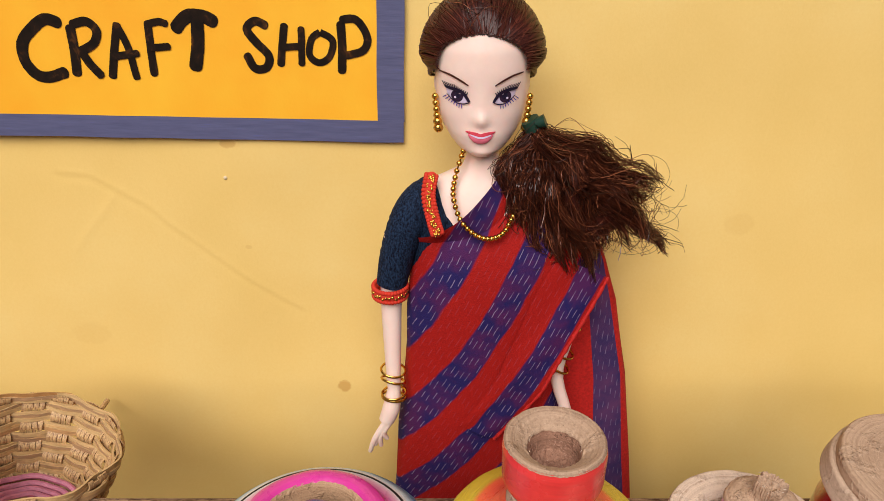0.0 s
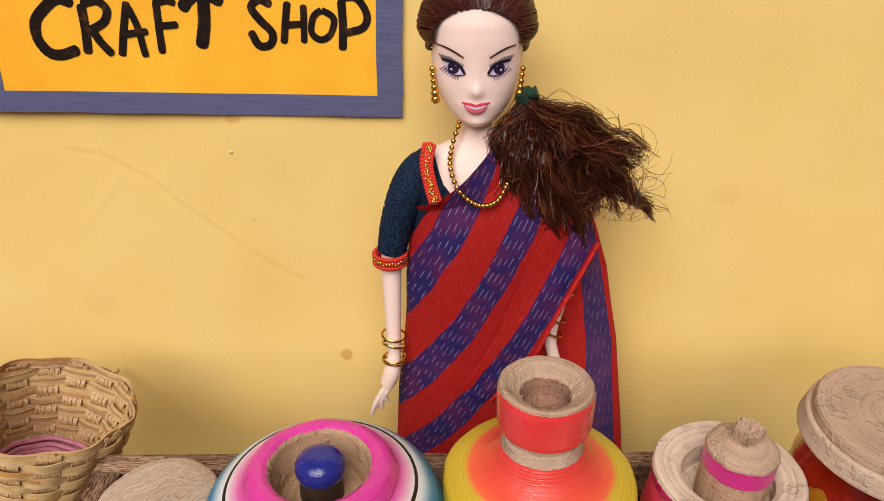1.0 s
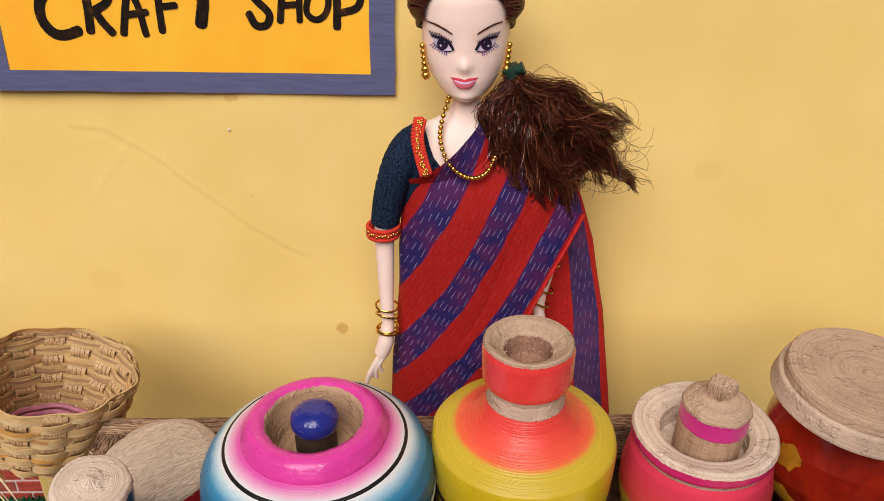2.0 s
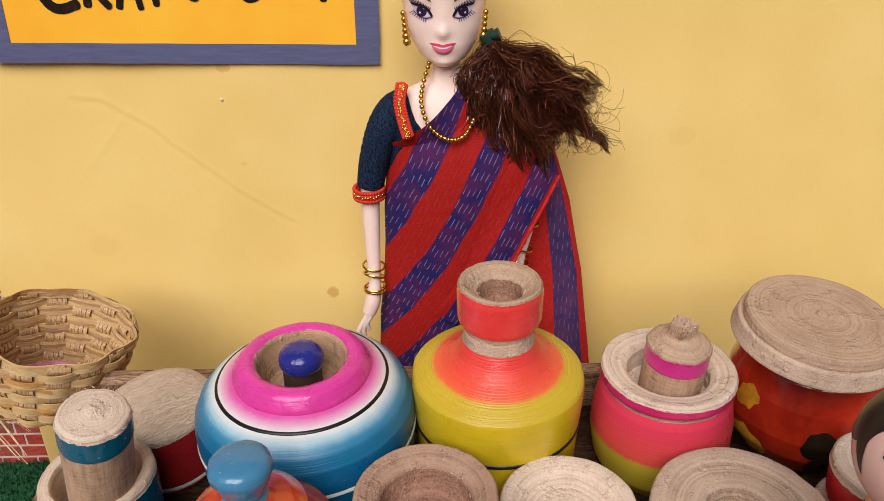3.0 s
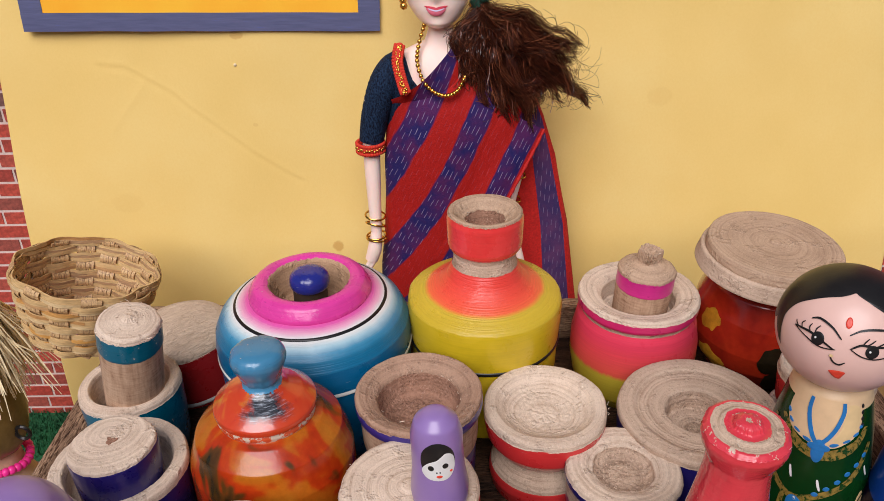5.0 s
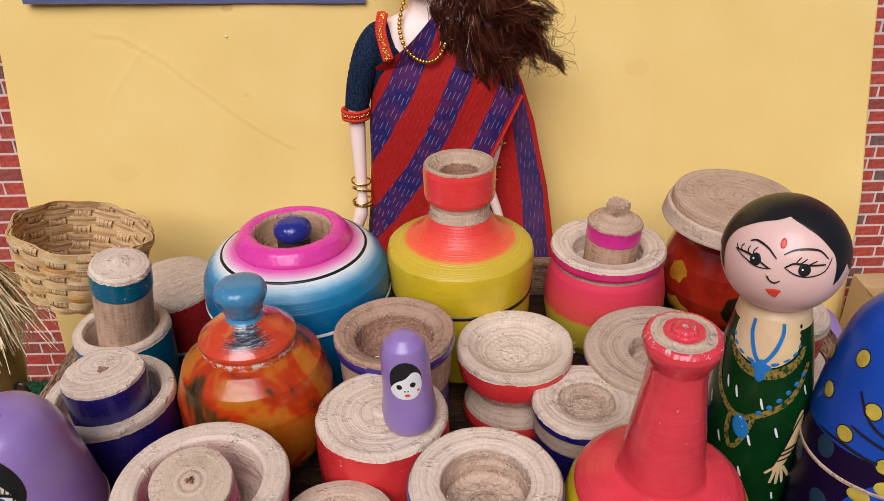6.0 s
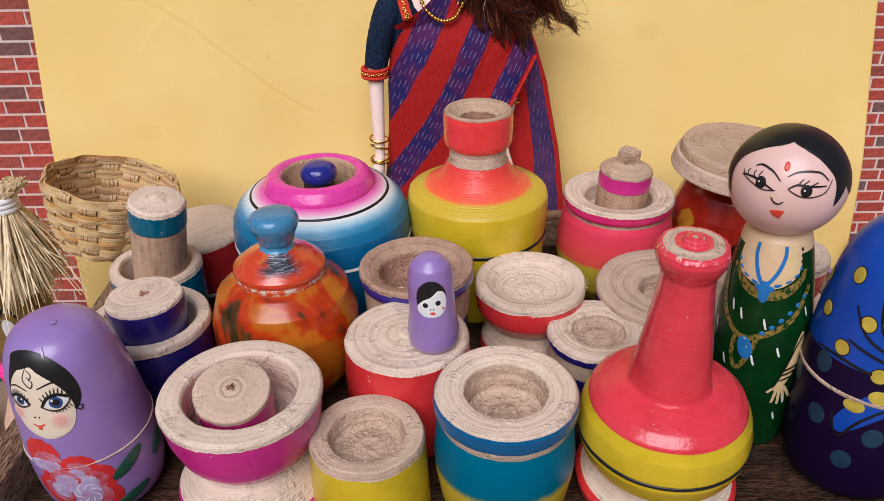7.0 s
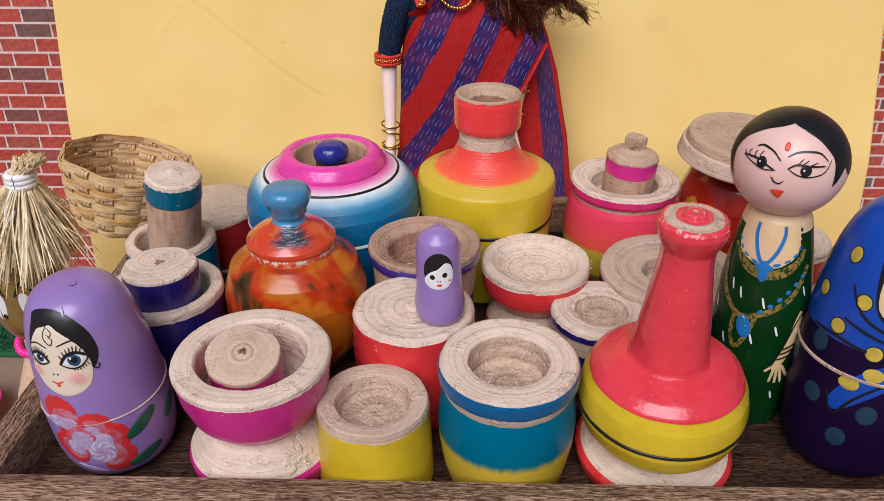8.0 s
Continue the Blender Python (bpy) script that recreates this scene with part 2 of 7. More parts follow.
def board(name, along, light, dark, pores=(0.26, 0.19, 0.15)):
    """Dark-stained grained plank wood."""
    s = Shade(name, 0.6)
    s.b.inputs["Specular IOR Level"].default_value = 0.2
    v = s.scaled(tuple(150.0 if i == along else 1700.0 for i in range(3)))
    g = s.noise(1.0, 5, 0.65, v, 0.4)
    big = s.noise(1.0, 3, 0.5, s.scaled(tuple(25.0 if i == along else 260.0 for i in range(3))))
    pore = s.ramp(s.noise(1.0, 2, 0.5, s.scaled(tuple(420.0 if i == along else 3000.0 for i in range(3)))), [(0.40, 0.0), (0.47, 1.0)])
    f = s.math("ADD", s.math("MULTIPLY", g, 0.6), s.math("MULTIPLY", big, 0.4))
    col = s.ramp(f, [(0.38, dark), (0.5, tuple(0.45 * a + 0.55 * b for a, b in zip(light, dark))), (0.62, light), (0.72, tint(light, 1.25))])
    s.colour(s.mix(1.0, col, s.mix(pore, pores, (1.0, 1.0, 1.0)), "MULTIPLY"))
    s.bump(s.math("ADD", g, s.math("MULTIPLY", pore, 0.7)), 0.8, 0.0008)
    return s.m


BOARD_X = board("stained_board_lengthwise", 0, (0.62, 0.405, 0.250), (0.130, 0.066, 0.036), (0.42, 0.33, 0.27))
BOARD_Y = board("stained_board_crosswise", 1, (0.50, 0.32, 0.20), (0.095, 0.046, 0.026))
# Dark brown floor, its colour deepened further for shade between the pots.
BOARD_FLOOR_SHADED = board("shaded_dark_tray_board", 0, (0.130, 0.064, 0.035), (0.010, 0.005, 0.003))
FACE_GRAIN = board("pale_face_grain", 0, (0.76, 0.605, 0.460), (0.60, 0.450, 0.325), (0.92, 0.90, 0.87))


# ---- mesh helpers ----
def part(name, bm, mats, parent=None, label="", smooth=35.0):
    """Links a bmesh as one mesh object, under a thing if one is given."""
    me = bpy.data.meshes.new(name)
    bmesh.ops.recalc_face_normals(bm, faces=bm.faces)
    bm.to_mesh(me)
    bm.free()
    for m in mats if isinstance(mats, (list, tuple)) else [mats]:
        me.materials.append(m)
    if smooth:
        for p in me.polygons:
            p.use_smooth = True
        me.set_sharp_from_angle(angle=radians(smooth))
    ob = new(name, me)
    if parent:
        ob.parent = parent
    if label:
        ob["label"] = label
    return ob


def thing(name, x, y, z, label, category, group="", turn=(0, 0, 0)):
    ob = new(name)
    ob.empty_display_size = 0.01
    ob.matrix_world = pose(x, y, z, *turn)
    return tagged(ob, label, category, group)


def rounded(profile, mats, r):
    """Softens the corners of a profile of (radius, height)."""
    pts, ms = [Vector(profile[0])], []
    for i in range(1, len(profile)):
        p = Vector(profile[i])
        if i == len(profile) - 1:
            pts.append(p)
            ms.append(mats[i - 1])
            break
        a, b = Vector(profile[i - 1]), Vector(profile[i + 1])
        da, db = (a - p), (b - p)
        if da.length < 1e-6 or db.length < 1e-6 or da.normalized().dot(db.normalized()) < -0.97:
            pts.append(p)
            ms.append(mats[i - 1])
            continue
        ka, kb = min(r, da.length * 0.45), min(r, db.length * 0.45)
        s, e = p + da.normalized() * ka, p + db.normalized() * kb
        for k, t in enumerate((0.0, 0.33, 0.67, 1.0)):
            pts.append(s * (1 - t) ** 2 + p * 2 * t * (1 - t) + e * t * t)
            ms.append(mats[i - 1] if k <= 2 else mats[i - 1])
    return pts, ms


def lathe(profile, mats=0, seg=72, soft=0.00045, wob=0.00010, tear=0.0, centre=(0, 0), bm=None, seed=0.0, rough=0.0, rough_slot=None):
    """Turns a profile of (radius, height) round the upright axis; mats: a slot, or one a stretch. rough: torn, ringed raw wood."""
    bm = bm or bmesh.new()
    n = len(profile) - 1
    mats = [mats] * n if isinstance(mats, int) else list(mats)
    pts, ms = rounded(profile, mats, soft)
    if rough:
        seg, fine_pts, fine_ms = 150, [pts[0]], []
        for p, q, m in zip(pts, pts[1:], ms):
            k = max(1, math.ceil((q - p).length / 0.00055)) if rough_slot in (None, m) else 1
            fine_pts += [p.lerp(q, (i + 1) / k) for i in range(k)]
            fine_ms += [m] * k
        pts, ms = fine_pts, fine_ms
    rows = []
    last = len(pts) - 1
    for i, (r, z) in enumerate(pts):
        if r < 1e-6:
            rows.append([bm.verts.new((centre[0], centre[1], z))])
            continue
        row = []
        for k in range(seg):
            a = 2 * math.pi * k / seg
            q = r + wob * (noise.noise(Vector((math.cos(a) * 2.2 + seed, math.sin(a) * 2.2, z * 60 + seed))) + 0.5 * noise.noise(Vector((math.cos(a) * 9 + seed, math.sin(a) * 9, z * 300))))
            w = z
            if wob and i in (0, last):
                w += 0.00022 * noise.noise(Vector((math.cos(a) * 11, math.sin(a) * 11, seed + i)))
            if tear:
                w += tear * noise.noise(Vector((q * math.sin(a) * 900, q * math.cos(a) * 900, z * 900 + seed))) * min(1.0, max(0.0, (pts[0][0] - r) / pts[0][0] * 2.0 - 0.15))
            if rough and i == 0:
                q += 0.00010
                w += 0.00020 * noise.noise(Vector((math.cos(a) * 19, math.sin(a) * 19, seed))) + 0.00018 * noise.noise(Vector((math.cos(a) * 55, math.sin(a) * 55, seed)))
            if rough and 0 < i < last and rough_slot in (None, ms[i]):
                d = (pts[i + 1] - pts[i - 1]).normalized()
                at = Vector((q * math.sin(a), q * math.cos(a), z + seed))
                torn = min(1.0, max(0.0, 2.2 * noise.noise(at * 190) - 0.30))
                h = rough * (0.00009 * noise.noise(Vector((q * 1100 + 0.4 * noise.noise(at * 90), seed, z * 700))) + (0.000015 + 0.00011 * torn) * noise.noise(at * 1250) + 0.00009 * torn * noise.noise(at * 2600))
                q, w = q + d.y * h, w - d.x * h
            row.append(bm.verts.new((centre[0] + q * math.sin(a), centre[1] - q * math.cos(a), w)))
        rows.append(row)
    for i in range(len(rows) - 1):
        a, b = rows[i], rows[i + 1]
        for k in range(seg):
            l = (k + 1) % seg
            vs = [a[k % len(a)], a[l % len(a)], b[l % len(b)], b[k % len(b)]]
            vs = list(dict.fromkeys(vs))
            if len(vs) > 2:
                bm.faces.new(vs).material_index = ms[i]
    return bm


def slab(bm, lo, hi, mat=0, bevel=0.0008):
    """A box between two corners with worn edges."""
    vs = [bm.verts.new((x, y, z)) for z in (lo[2], hi[2]) for x, y in ((lo[0], lo[1]), (hi[0], lo[1]), (hi[0], hi[1]), (lo[0], hi[1]))]
    fs = [bm.faces.new([vs[k] for k in f]) for f in ((3, 2, 1, 0), (4, 5, 6, 7), (0, 1, 5, 4), (1, 2, 6, 5), (2, 3, 7, 6), (3, 0, 4, 7))]
    for f in fs:
        f.material_index = mat
    if bevel:
        bmesh.ops.bevel(bm, geom=list({e for f in fs for e in f.edges}), offset=bevel, segments=2, affect="EDGES", profile=0.5)
    return bm


def tube(bm, pts, radii, mat=0, seg=8, cap=True):
    """A tapered tube along points."""
    rows, n = [], len(pts)
    pts = [Vector(p) for p in pts]
    radii = [radii] * n if isinstance(radii, (int, float)) else radii
    up = Vector((0.31, 0.2, 0.93)).normalized()
    for i, p in enumerate(pts):
        d = (pts[min(i + 1, n - 1)] - pts[max(i - 1, 0)]).normalized()
        a = d.cross(up)
        a = a.normalized() if a.length > 1e-4 else d.orthogonal().normalized()
        b = d.cross(a)
        rows.append([bm.verts.new(p + (a * math.cos(2 * math.pi * k / seg) + b * math.sin(2 * math.pi * k / seg)) * radii[i]) for k in range(seg)])
    for r, s in zip(rows, rows[1:]):
        for k in range(seg):
            bm.faces.new((r[k], r[(k + 1) % seg], s[(k + 1) % seg], s[k])).material_index = mat
    if cap and seg > 2:
        for r in (rows[0], rows[-1]):
            bm.faces.new(r).material_index = mat
    return bm


def spline(pts, n):
    """A smooth line of n points through the given ones."""
    pts = [Vector(p) for p in pts]
    out, k = [], len(pts) - 1
    for i in range(n):
        f = i / (n - 1) * k
        j = min(int(f), k - 1)
        t = f - j
        p0, p1, p2, p3 = pts[max(j - 1, 0)], pts[j], pts[j + 1], pts[min(j + 2, k)]
        out.append(0.5 * (2 * p1 + (p2 - p0) * t + (2 * p0 - 5 * p1 + 4 * p2 - p3) * t * t + (3 * p1 - p0 - 3 * p2 + p3) * t ** 3))
    return out


def ball(bm, c, r, mat=0, scale=(1, 1, 1), u=12, v=8):
    rows = []
    for i in range(v + 1):
        a = math.pi * i / v
        n = 1 if i in (0, v) else u
        rows.append([bm.verts.new((c[0] + scale[0] * r * math.sin(a) * math.cos(math.tau * k / u), c[1] + scale[1] * r * math.sin(a) * math.sin(math.tau * k / u), c[2] + scale[2] * r * math.cos(a))) for k in range(n)])
    for p, q in zip(rows, rows[1:]):
        for k in range(u):
            vs = list(dict.fromkeys((p[k % len(p)], q[k % len(q)], q[(k + 1) % u % len(q)], p[(k + 1) % u % len(p)])))
            bm.faces.new(vs).material_index = mat


def fine(profile, n=5):
    """The same profile with smooth curves between its points; flat foot kept."""
    foot, rest = profile[:2], profile[1:]
    pts = spline([(r, z, 0) for r, z in rest], (len(rest) - 1) * n + 1)
    return foot[:1] + [(max(p.x, 0.0), p.y) for p in pts[:-1]] + [rest[-1]]


class Skin:
    """The painted side of a turned figure: u runs round it, v up."""

    def __init__(self, profile, facing, ref):
        self.z = [p[1] for p in profile]
        self.r = [p[0] for p in profile]
        self.facing, self.ref = radians(facing), ref

    def radius(self, v):
        return float(np.interp(v, self.z, self.r))

    def at(self, u, v, off):
        a, e = u / self.ref + self.facing, 0.0004
        dr = (self.radius(v + e) - self.radius(v - e)) / (2 * e)
        k = math.hypot(1, dr)
        r = self.radius(v) + off / k
        return Vector((r * math.sin(a), -r * math.cos(a), v - off * dr / k))


def ell(cu, cv, a, b, rot=0.0, n=28):
    c, s = math.cos(radians(rot)), math.sin(radians(rot))
    return [(cu + a * math.cos(t) * c - b * math.sin(t) * s, cv + a * math.cos(t) * s + b * math.sin(t) * c) for t in (2 * math.pi * i / n for i in range(n))]


def patch(bm, skin, outline, mat, off=0.00012, centre=None, rings=5):
    """A painted shape on a figure, as a thin layer of paint."""
    n = len(outline)
    cu, cv = centre or (sum(p[0] for p in outline) / n, sum(p[1] for p in outline) / n)
    mid = bm.verts.new(skin.at(cu, cv, off))
    prev = None
    for k in range(1, rings + 1):
        f = k / rings
        row = [bm.verts.new(skin.at(cu + (u - cu) * f, cv + (v - cv) * f, off if k < rings else off * 0.6)) for u, v in outline]
        for i in range(n):
            j = (i + 1) % n
            vs = (mid, row[i], row[j]) if prev is None else (prev[i], row[i], row[j], prev[j])
            bm.faces.new(vs).material_index = mat
        prev = row


def smooth_loop(pts, n=40):
    k, out = len(pts), []
    P = [Vector((*p, 0)) for p in pts]
    for i in range(n):
        f = i / n * k
        j, t = int(f), f - int(f)
        p0, p1, p2, p3 = (P[(j + d) % k] for d in (-1, 0, 1, 2))
        q = 0.5 * (2 * p1 + (p2 - p0) * t + (2 * p0 - 5 * p1 + 4 * p2 - p3) * t * t + (3 * p1 - p0 - 3 * p2 + p3) * t ** 3)
        out.append((q.x, q.y))
    return out


def stroke(bm, skin, pts, w, mat, off=0.0002, n=14, taper=0.35):
    """A brush stroke on a figure."""
    line = spline([(u, v, 0) for u, v in pts], n)
    rows = []
    for i, p in enumerate(line):
        d = (line[min(i + 1, n - 1)] - line[max(i - 1, 0)]).normalized()
        t = i / (n - 1)
        h = w / 2 * (taper + (1 - taper) * math.sin(math.pi * min(1, max(0, t * 0.9 + 0.05))) ** 0.6)
        q = Vector((-d.y, d.x, 0)) * h
        rows.append((bm.verts.new(skin.at(p.x + q.x, p.y + q.y, off)), bm.verts.new(skin.at(p.x - q.x, p.y - q.y, off))))
    for a, b in zip(rows, rows[1:]):
        bm.faces.new((a[0], b[0], b[1], a[1])).material_index = mat


class Flat:
    """A flat upright sheet in place of a figure's side: x, z and the way it faces."""

    def __init__(self, place):
        self.place = place

    def at(self, u, v, off):
        return self.place(u, v, off)


# ---- the setting ----
GROUND, FOLD = -0.1315, -0.0060


def sheet_y(z):
    """The leaning paper backdrop."""
    d = z - FOLD
    return 0.2737 + 0.09 * FOLD + 0.025 * d + 0.065 * math.hypot(d, 0.006)


def speckle(name, c, scale, vary, rough=0.8, bump=0.3, dist=0.001):
    s = Shade(name, rough)
    f = s.math("ADD", s.math("MULTIPLY", s.noise(scale, 5, 0.65), 0.6), s.math("MULTIPLY", s.noise(scale / 14, 3), 0.4))
    s.colour(s.ramp(f, [(0.3, tint(c, 1 - vary)), (0.7, tint(c, 1 + vary))]))
    s.bump(f, bump, dist)
    return s.m


GROUND_MAT = speckle("beige_table_cloth", (0.24, 0.17, 0.12), 260, 0.14)
bm = bmesh.new()
bmesh.ops.create_grid(bm, x_segments=8, y_segments=8, size=40.0)
g = part("ground", bm, GROUND_MAT)
g.location.z = GROUND
tagged(g, "plain beige cloth-covered ground under the display", "ground", kind="structure")

# unseen wall added behind the camera: blocks low sky and darkens reflections
bm = bmesh.new()
slab(bm, (-6.0, -4.2, GROUND), (6.0, -4.0, 2.0), 0, 0.01)
tagged(part("wall_behind", bm, speckle("dull_blocker_surface", (0.20, 0.17, 0.14), 30, 0.2, 0.9, 0.2, 0.004), smooth=0), "plain unseen wall added behind the camera to block low sky", "wall", kind="structure")

# green turf mat: a backing and many short blades
TURF = speckle("green_turf", (0.012, 0.11, 0.035), 700, 0.45, 0.85, 0.8, 0.002)
rnd = random.Random(4)
bm = bmesh.new()
slab(bm, (-0.50, 0.245, GROUND + 0.0005), (0.50, 0.32, GROUND + 0.004), 0, 0.001)
for i in range(9000):
    x, y = (rnd.uniform(-0.40, -0.17) if i % 3 else rnd.uniform(0.18, 0.34)), rnd.uniform(0.2455, 0.30)
    p = Vector((x, y, GROUND + 0.003))
    a = rnd.uniform(0, math.tau)
    s = Vector((math.cos(a), math.sin(a), 0)) * 0.0006
    tip = p + Vector((rnd.gauss(0, 0.0016), rnd.gauss(0, 0.0016), rnd.uniform(0.003, 0.006)))
    bm.faces.new([bm.verts.new(p - s), bm.verts.new(p + s), bm.verts.new(tip)])
tagged(part("turf_mat", bm, TURF, smooth=0), "short green artificial turf strip along the brick backdrop", "turf mat", kind="stuff")

# yellow paper: a sheet with creases and stains
s = Shade("yellow_craft_paper", 0.62)
x, y, z = s.xyz()
fib = s.noise(900, 4, 0.7)
cloud = s.noise(14, 3, 0.5)
col = s.ramp(s.math("ADD", s.math("MULTIPLY", cloud, 0.75), s.math("MULTIPLY", fib, 0.25)), [(0.3, (0.82, 0.570, 0.165)), (0.5, (0.86, 0.61, 0.195)), (0.7, (0.89, 0.665, 0.240))])


def spot(cx, cz, a, b):
    u, v = s.math("DIVIDE", s.math("SUBTRACT", x, cx), a), s.math("DIVIDE", s.math("SUBTRACT", z, cz), b)
    d = s.math("ADD", s.math("ADD", s.math("MULTIPLY", u, u), s.math("MULTIPLY", v, v)), s.math("MULTIPLY", s.math("SUBTRACT", s.noise(400, 3), 0.5), 1.1))
    return s.ramp(d, [(0.55, 1.0), (1.15, 0.0)])


for cx, cz, a, b, k in ((-0.0432, -0.0068, 0.0032, 0.0034, 0.50), (-0.0830, 0.1034, 0.0036, 0.0022, 0.35), (-0.0790, 0.0600, 0.0016, 0.0010, 0.16), (0.1200, 0.0700, 0.0070, 0.0050, 0.07), (-0.1500, 0.0200, 0.0090, 0.0060, 0.06)):
    col = s.mix(s.math("MULTIPLY", spot(cx, cz, a, b), k), col, (0.50, 0.21, 0.02))
s.colour(col)
s.bump(s.math("ADD", s.math("MULTIPLY", fib, 0.25), cloud), 0.25, 0.0012)
PAPER = s.m


def crease(x, z, a, b, w):
    p, q = Vector(a), Vector(b)
    d = q - p
    t = max(0.0, min(1.0, (Vector((x, z)) - p).dot(d) / d.length_squared))
    k = (Vector((x, z)) - p - d * t).length
    return math.exp(-(k / w) ** 2)


CREASE = ((-0.1517, 0.0917), (-0.1389, 0.0903), (-0.1282, 0.0839), (-0.1172, 0.0773), (-0.1095, 0.0698), (-0.0973, 0.0601), (-0.0806, 0.0463), (-0.0674, 0.0373), (-0.0584, 0.0317))
SIDE_CREASE = ((-0.1282, 0.0839), (-0.1413, 0.0691), (-0.1507, 0.0575))


def creased(x, z):
    """How far the creases push the paper out at a place."""
    if not (-0.17 < x < -0.05 and 0.02 < z < 0.10):
        return 0.0
    main = max(crease(x, z, a, b, 0.0008) for a, b in zip(CREASE, CREASE[1:]))
    broad = max(crease(x, z + 0.0014, a, b, 0.0018) for a, b in zip(CREASE, CREASE[1:]))
    side = max(crease(x, z, a, b, 0.0014) for a, b in zip(SIDE_CREASE, SIDE_CREASE[1:]))
    return -0.00032 * main + 0.00018 * broad - 0.00015 * side


bm = bmesh.new()
NX, NZ = 440, 380
grid = []
for j in range(NZ + 1):
    z = GROUND + 0.48 * j / NZ
    row = []
    for i in range(NX + 1):
        f = i / NX
        x = (-0.2017 + 0.072 * (z - 0.0639)) * (1 - f) + (0.2372 - 0.12 * (z - 0.0856)) * f
        y = sheet_y(z) + 0.0022 * noise.noise(Vector((x * 9, z * 9, 3.0))) + 0.0006 * noise.noise(Vector((x * 30, z * 22, 7.0))) + creased(x, z)
        row.append(bm.verts.new((x, y, z)))
    grid.append(row)
for j in range(NZ):
    for i in range(NX):
        bm.faces.new((grid[j][i], grid[j][i + 1], grid[j + 1][i + 1], grid[j + 1][i]))
paper = part("paper_backdrop", bm, PAPER, smooth=60)
mod = paper.modifiers.new("thickness", "SOLIDIFY")
mod.thickness, mod.offset = 0.0005, 1.0
tagged(paper, "creased yellow craft paper sheet with brown stains", "paper backdrop", kind="structure")

bm = bmesh.new()
ball(bm, (-0.0852, sheet_y(0.0895) - 0.0008, 0.0895), 0.0008, 0, (1, 0.7, 1))
tagged(part("pin", bm, plain("pale_pin", (0.75, 0.62, 0.40), 0.5)), "small pale pin head stuck in the yellow paper", "pin")

# brick-printed sheets on both sides, each brick a slightly raised piece
s = Shade("red_brick_print", 0.6)
info = s.t.nodes.new("ShaderNodeObjectInfo").outputs["Random"]
base = s.ramp(info, [(0.0, (0.42, 0.055, 0.036)), (0.30, (0.50, 0.080, 0.050)), (0.52, (0.36, 0.055, 0.038)), (0.70, (0.44, 0.085, 0.055)), (0.80, (0.20, 0.070, 0.055)), (0.88, (0.17, 0.105, 0.095)), (0.94, (0.24, 0.060, 0.045)), (1.0, (0.48, 0.09, 0.06))])
mot = s.noise(500, 4, 0.7)
s.colour(s.mix(0.7, base, s.mix(1.0, base, s.ramp(s.math("ADD", s.math("MULTIPLY", mot, 0.6), s.math("MULTIPLY", s.noise(1.0, 3, 0.6, s.scaled((110.0, 110.0, 300.0))), 0.4)), [(0.36, 0.35), (0.66, 1.5)]), "MULTIPLY")))
s.bump(mot, 0.2, 0.0004)
BRICK = s.m
MORTAR = speckle("pale_mortar_print", (0.62, 0.50, 0.44), 500, 0.15, 0.7)


def wall_y(z):
    return 0.2928 + 0.07 * z


def brick_sheet(name, x0, x1, near, far, size=1.0):
    COURSE, LONG, JOINT = 0.0082 * size, 0.0205 * size, 0.0014
    bm = bmesh.new()
    vs = [bm.verts.new((x, wall_y(z) + d, z)) for d in (0.0, 0.004) for x, z in ((x0, GROUND), (x1, GROUND), (x1, 0.36), (x0, 0.36))]
    for f in ((0, 1, 2, 3), (7, 6, 5, 4), (0, 4, 5, 1), (1, 5, 6, 2), (2, 6, 7, 3), (3, 7, 4, 0)):
        bm.faces.new([vs[k] for k in f])
    wall = tagged(part(name, bm, MORTAR, smooth=0), "red brick printed backdrop with pale mortar joints", "brick wall", kind="structure")
    shared, rest = {}, bmesh.new()
    for j in range(int((0.36 - GROUND) / COURSE)):
        z = GROUND + COURSE * (j + 0.5)
        shift = 0.5 * (j % 2) + 0.17 * math.sin(j * 2.3)
        i = math.floor(x0 / LONG) - 1
        while LONG * (i + shift) < x1:
            a, b = max(x0, LONG * (i + shift) + JOINT / 2), min(x1, LONG * (i + 1 + shift) - JOINT / 2)
            i += 1
            if b - a < 0.003:
                continue
            c, w = (a + b) / 2, round(b - a, 4)
            if near <= c <= far and z < 0.125:
                if w not in shared:
                    q = bmesh.new()
                    slab(q, (-w / 2, -0.0004, -(COURSE - JOINT) / 2), (w / 2, 0.001, (COURSE - JOINT) / 2), 0, 0)
                    me = bpy.data.meshes.new("brick")
                    q.to_mesh(me)
                    q.free()
                    me.materials.append(BRICK)
                    shared[w] = me
                ob = new("brick", shared[w])
                ob.parent = wall
                ob.location = (c, wall_y(z), z)
            else:
                slab(rest, (a, wall_y(z) - 0.0004, z - (COURSE - JOINT) / 2), (b, wall_y(z) + 0.001, z + (COURSE - JOINT) / 2), 0, 0)
    if rest.verts:
        tagged(part("brickwork", rest, BRICK, wall, smooth=0), kind="stuff")


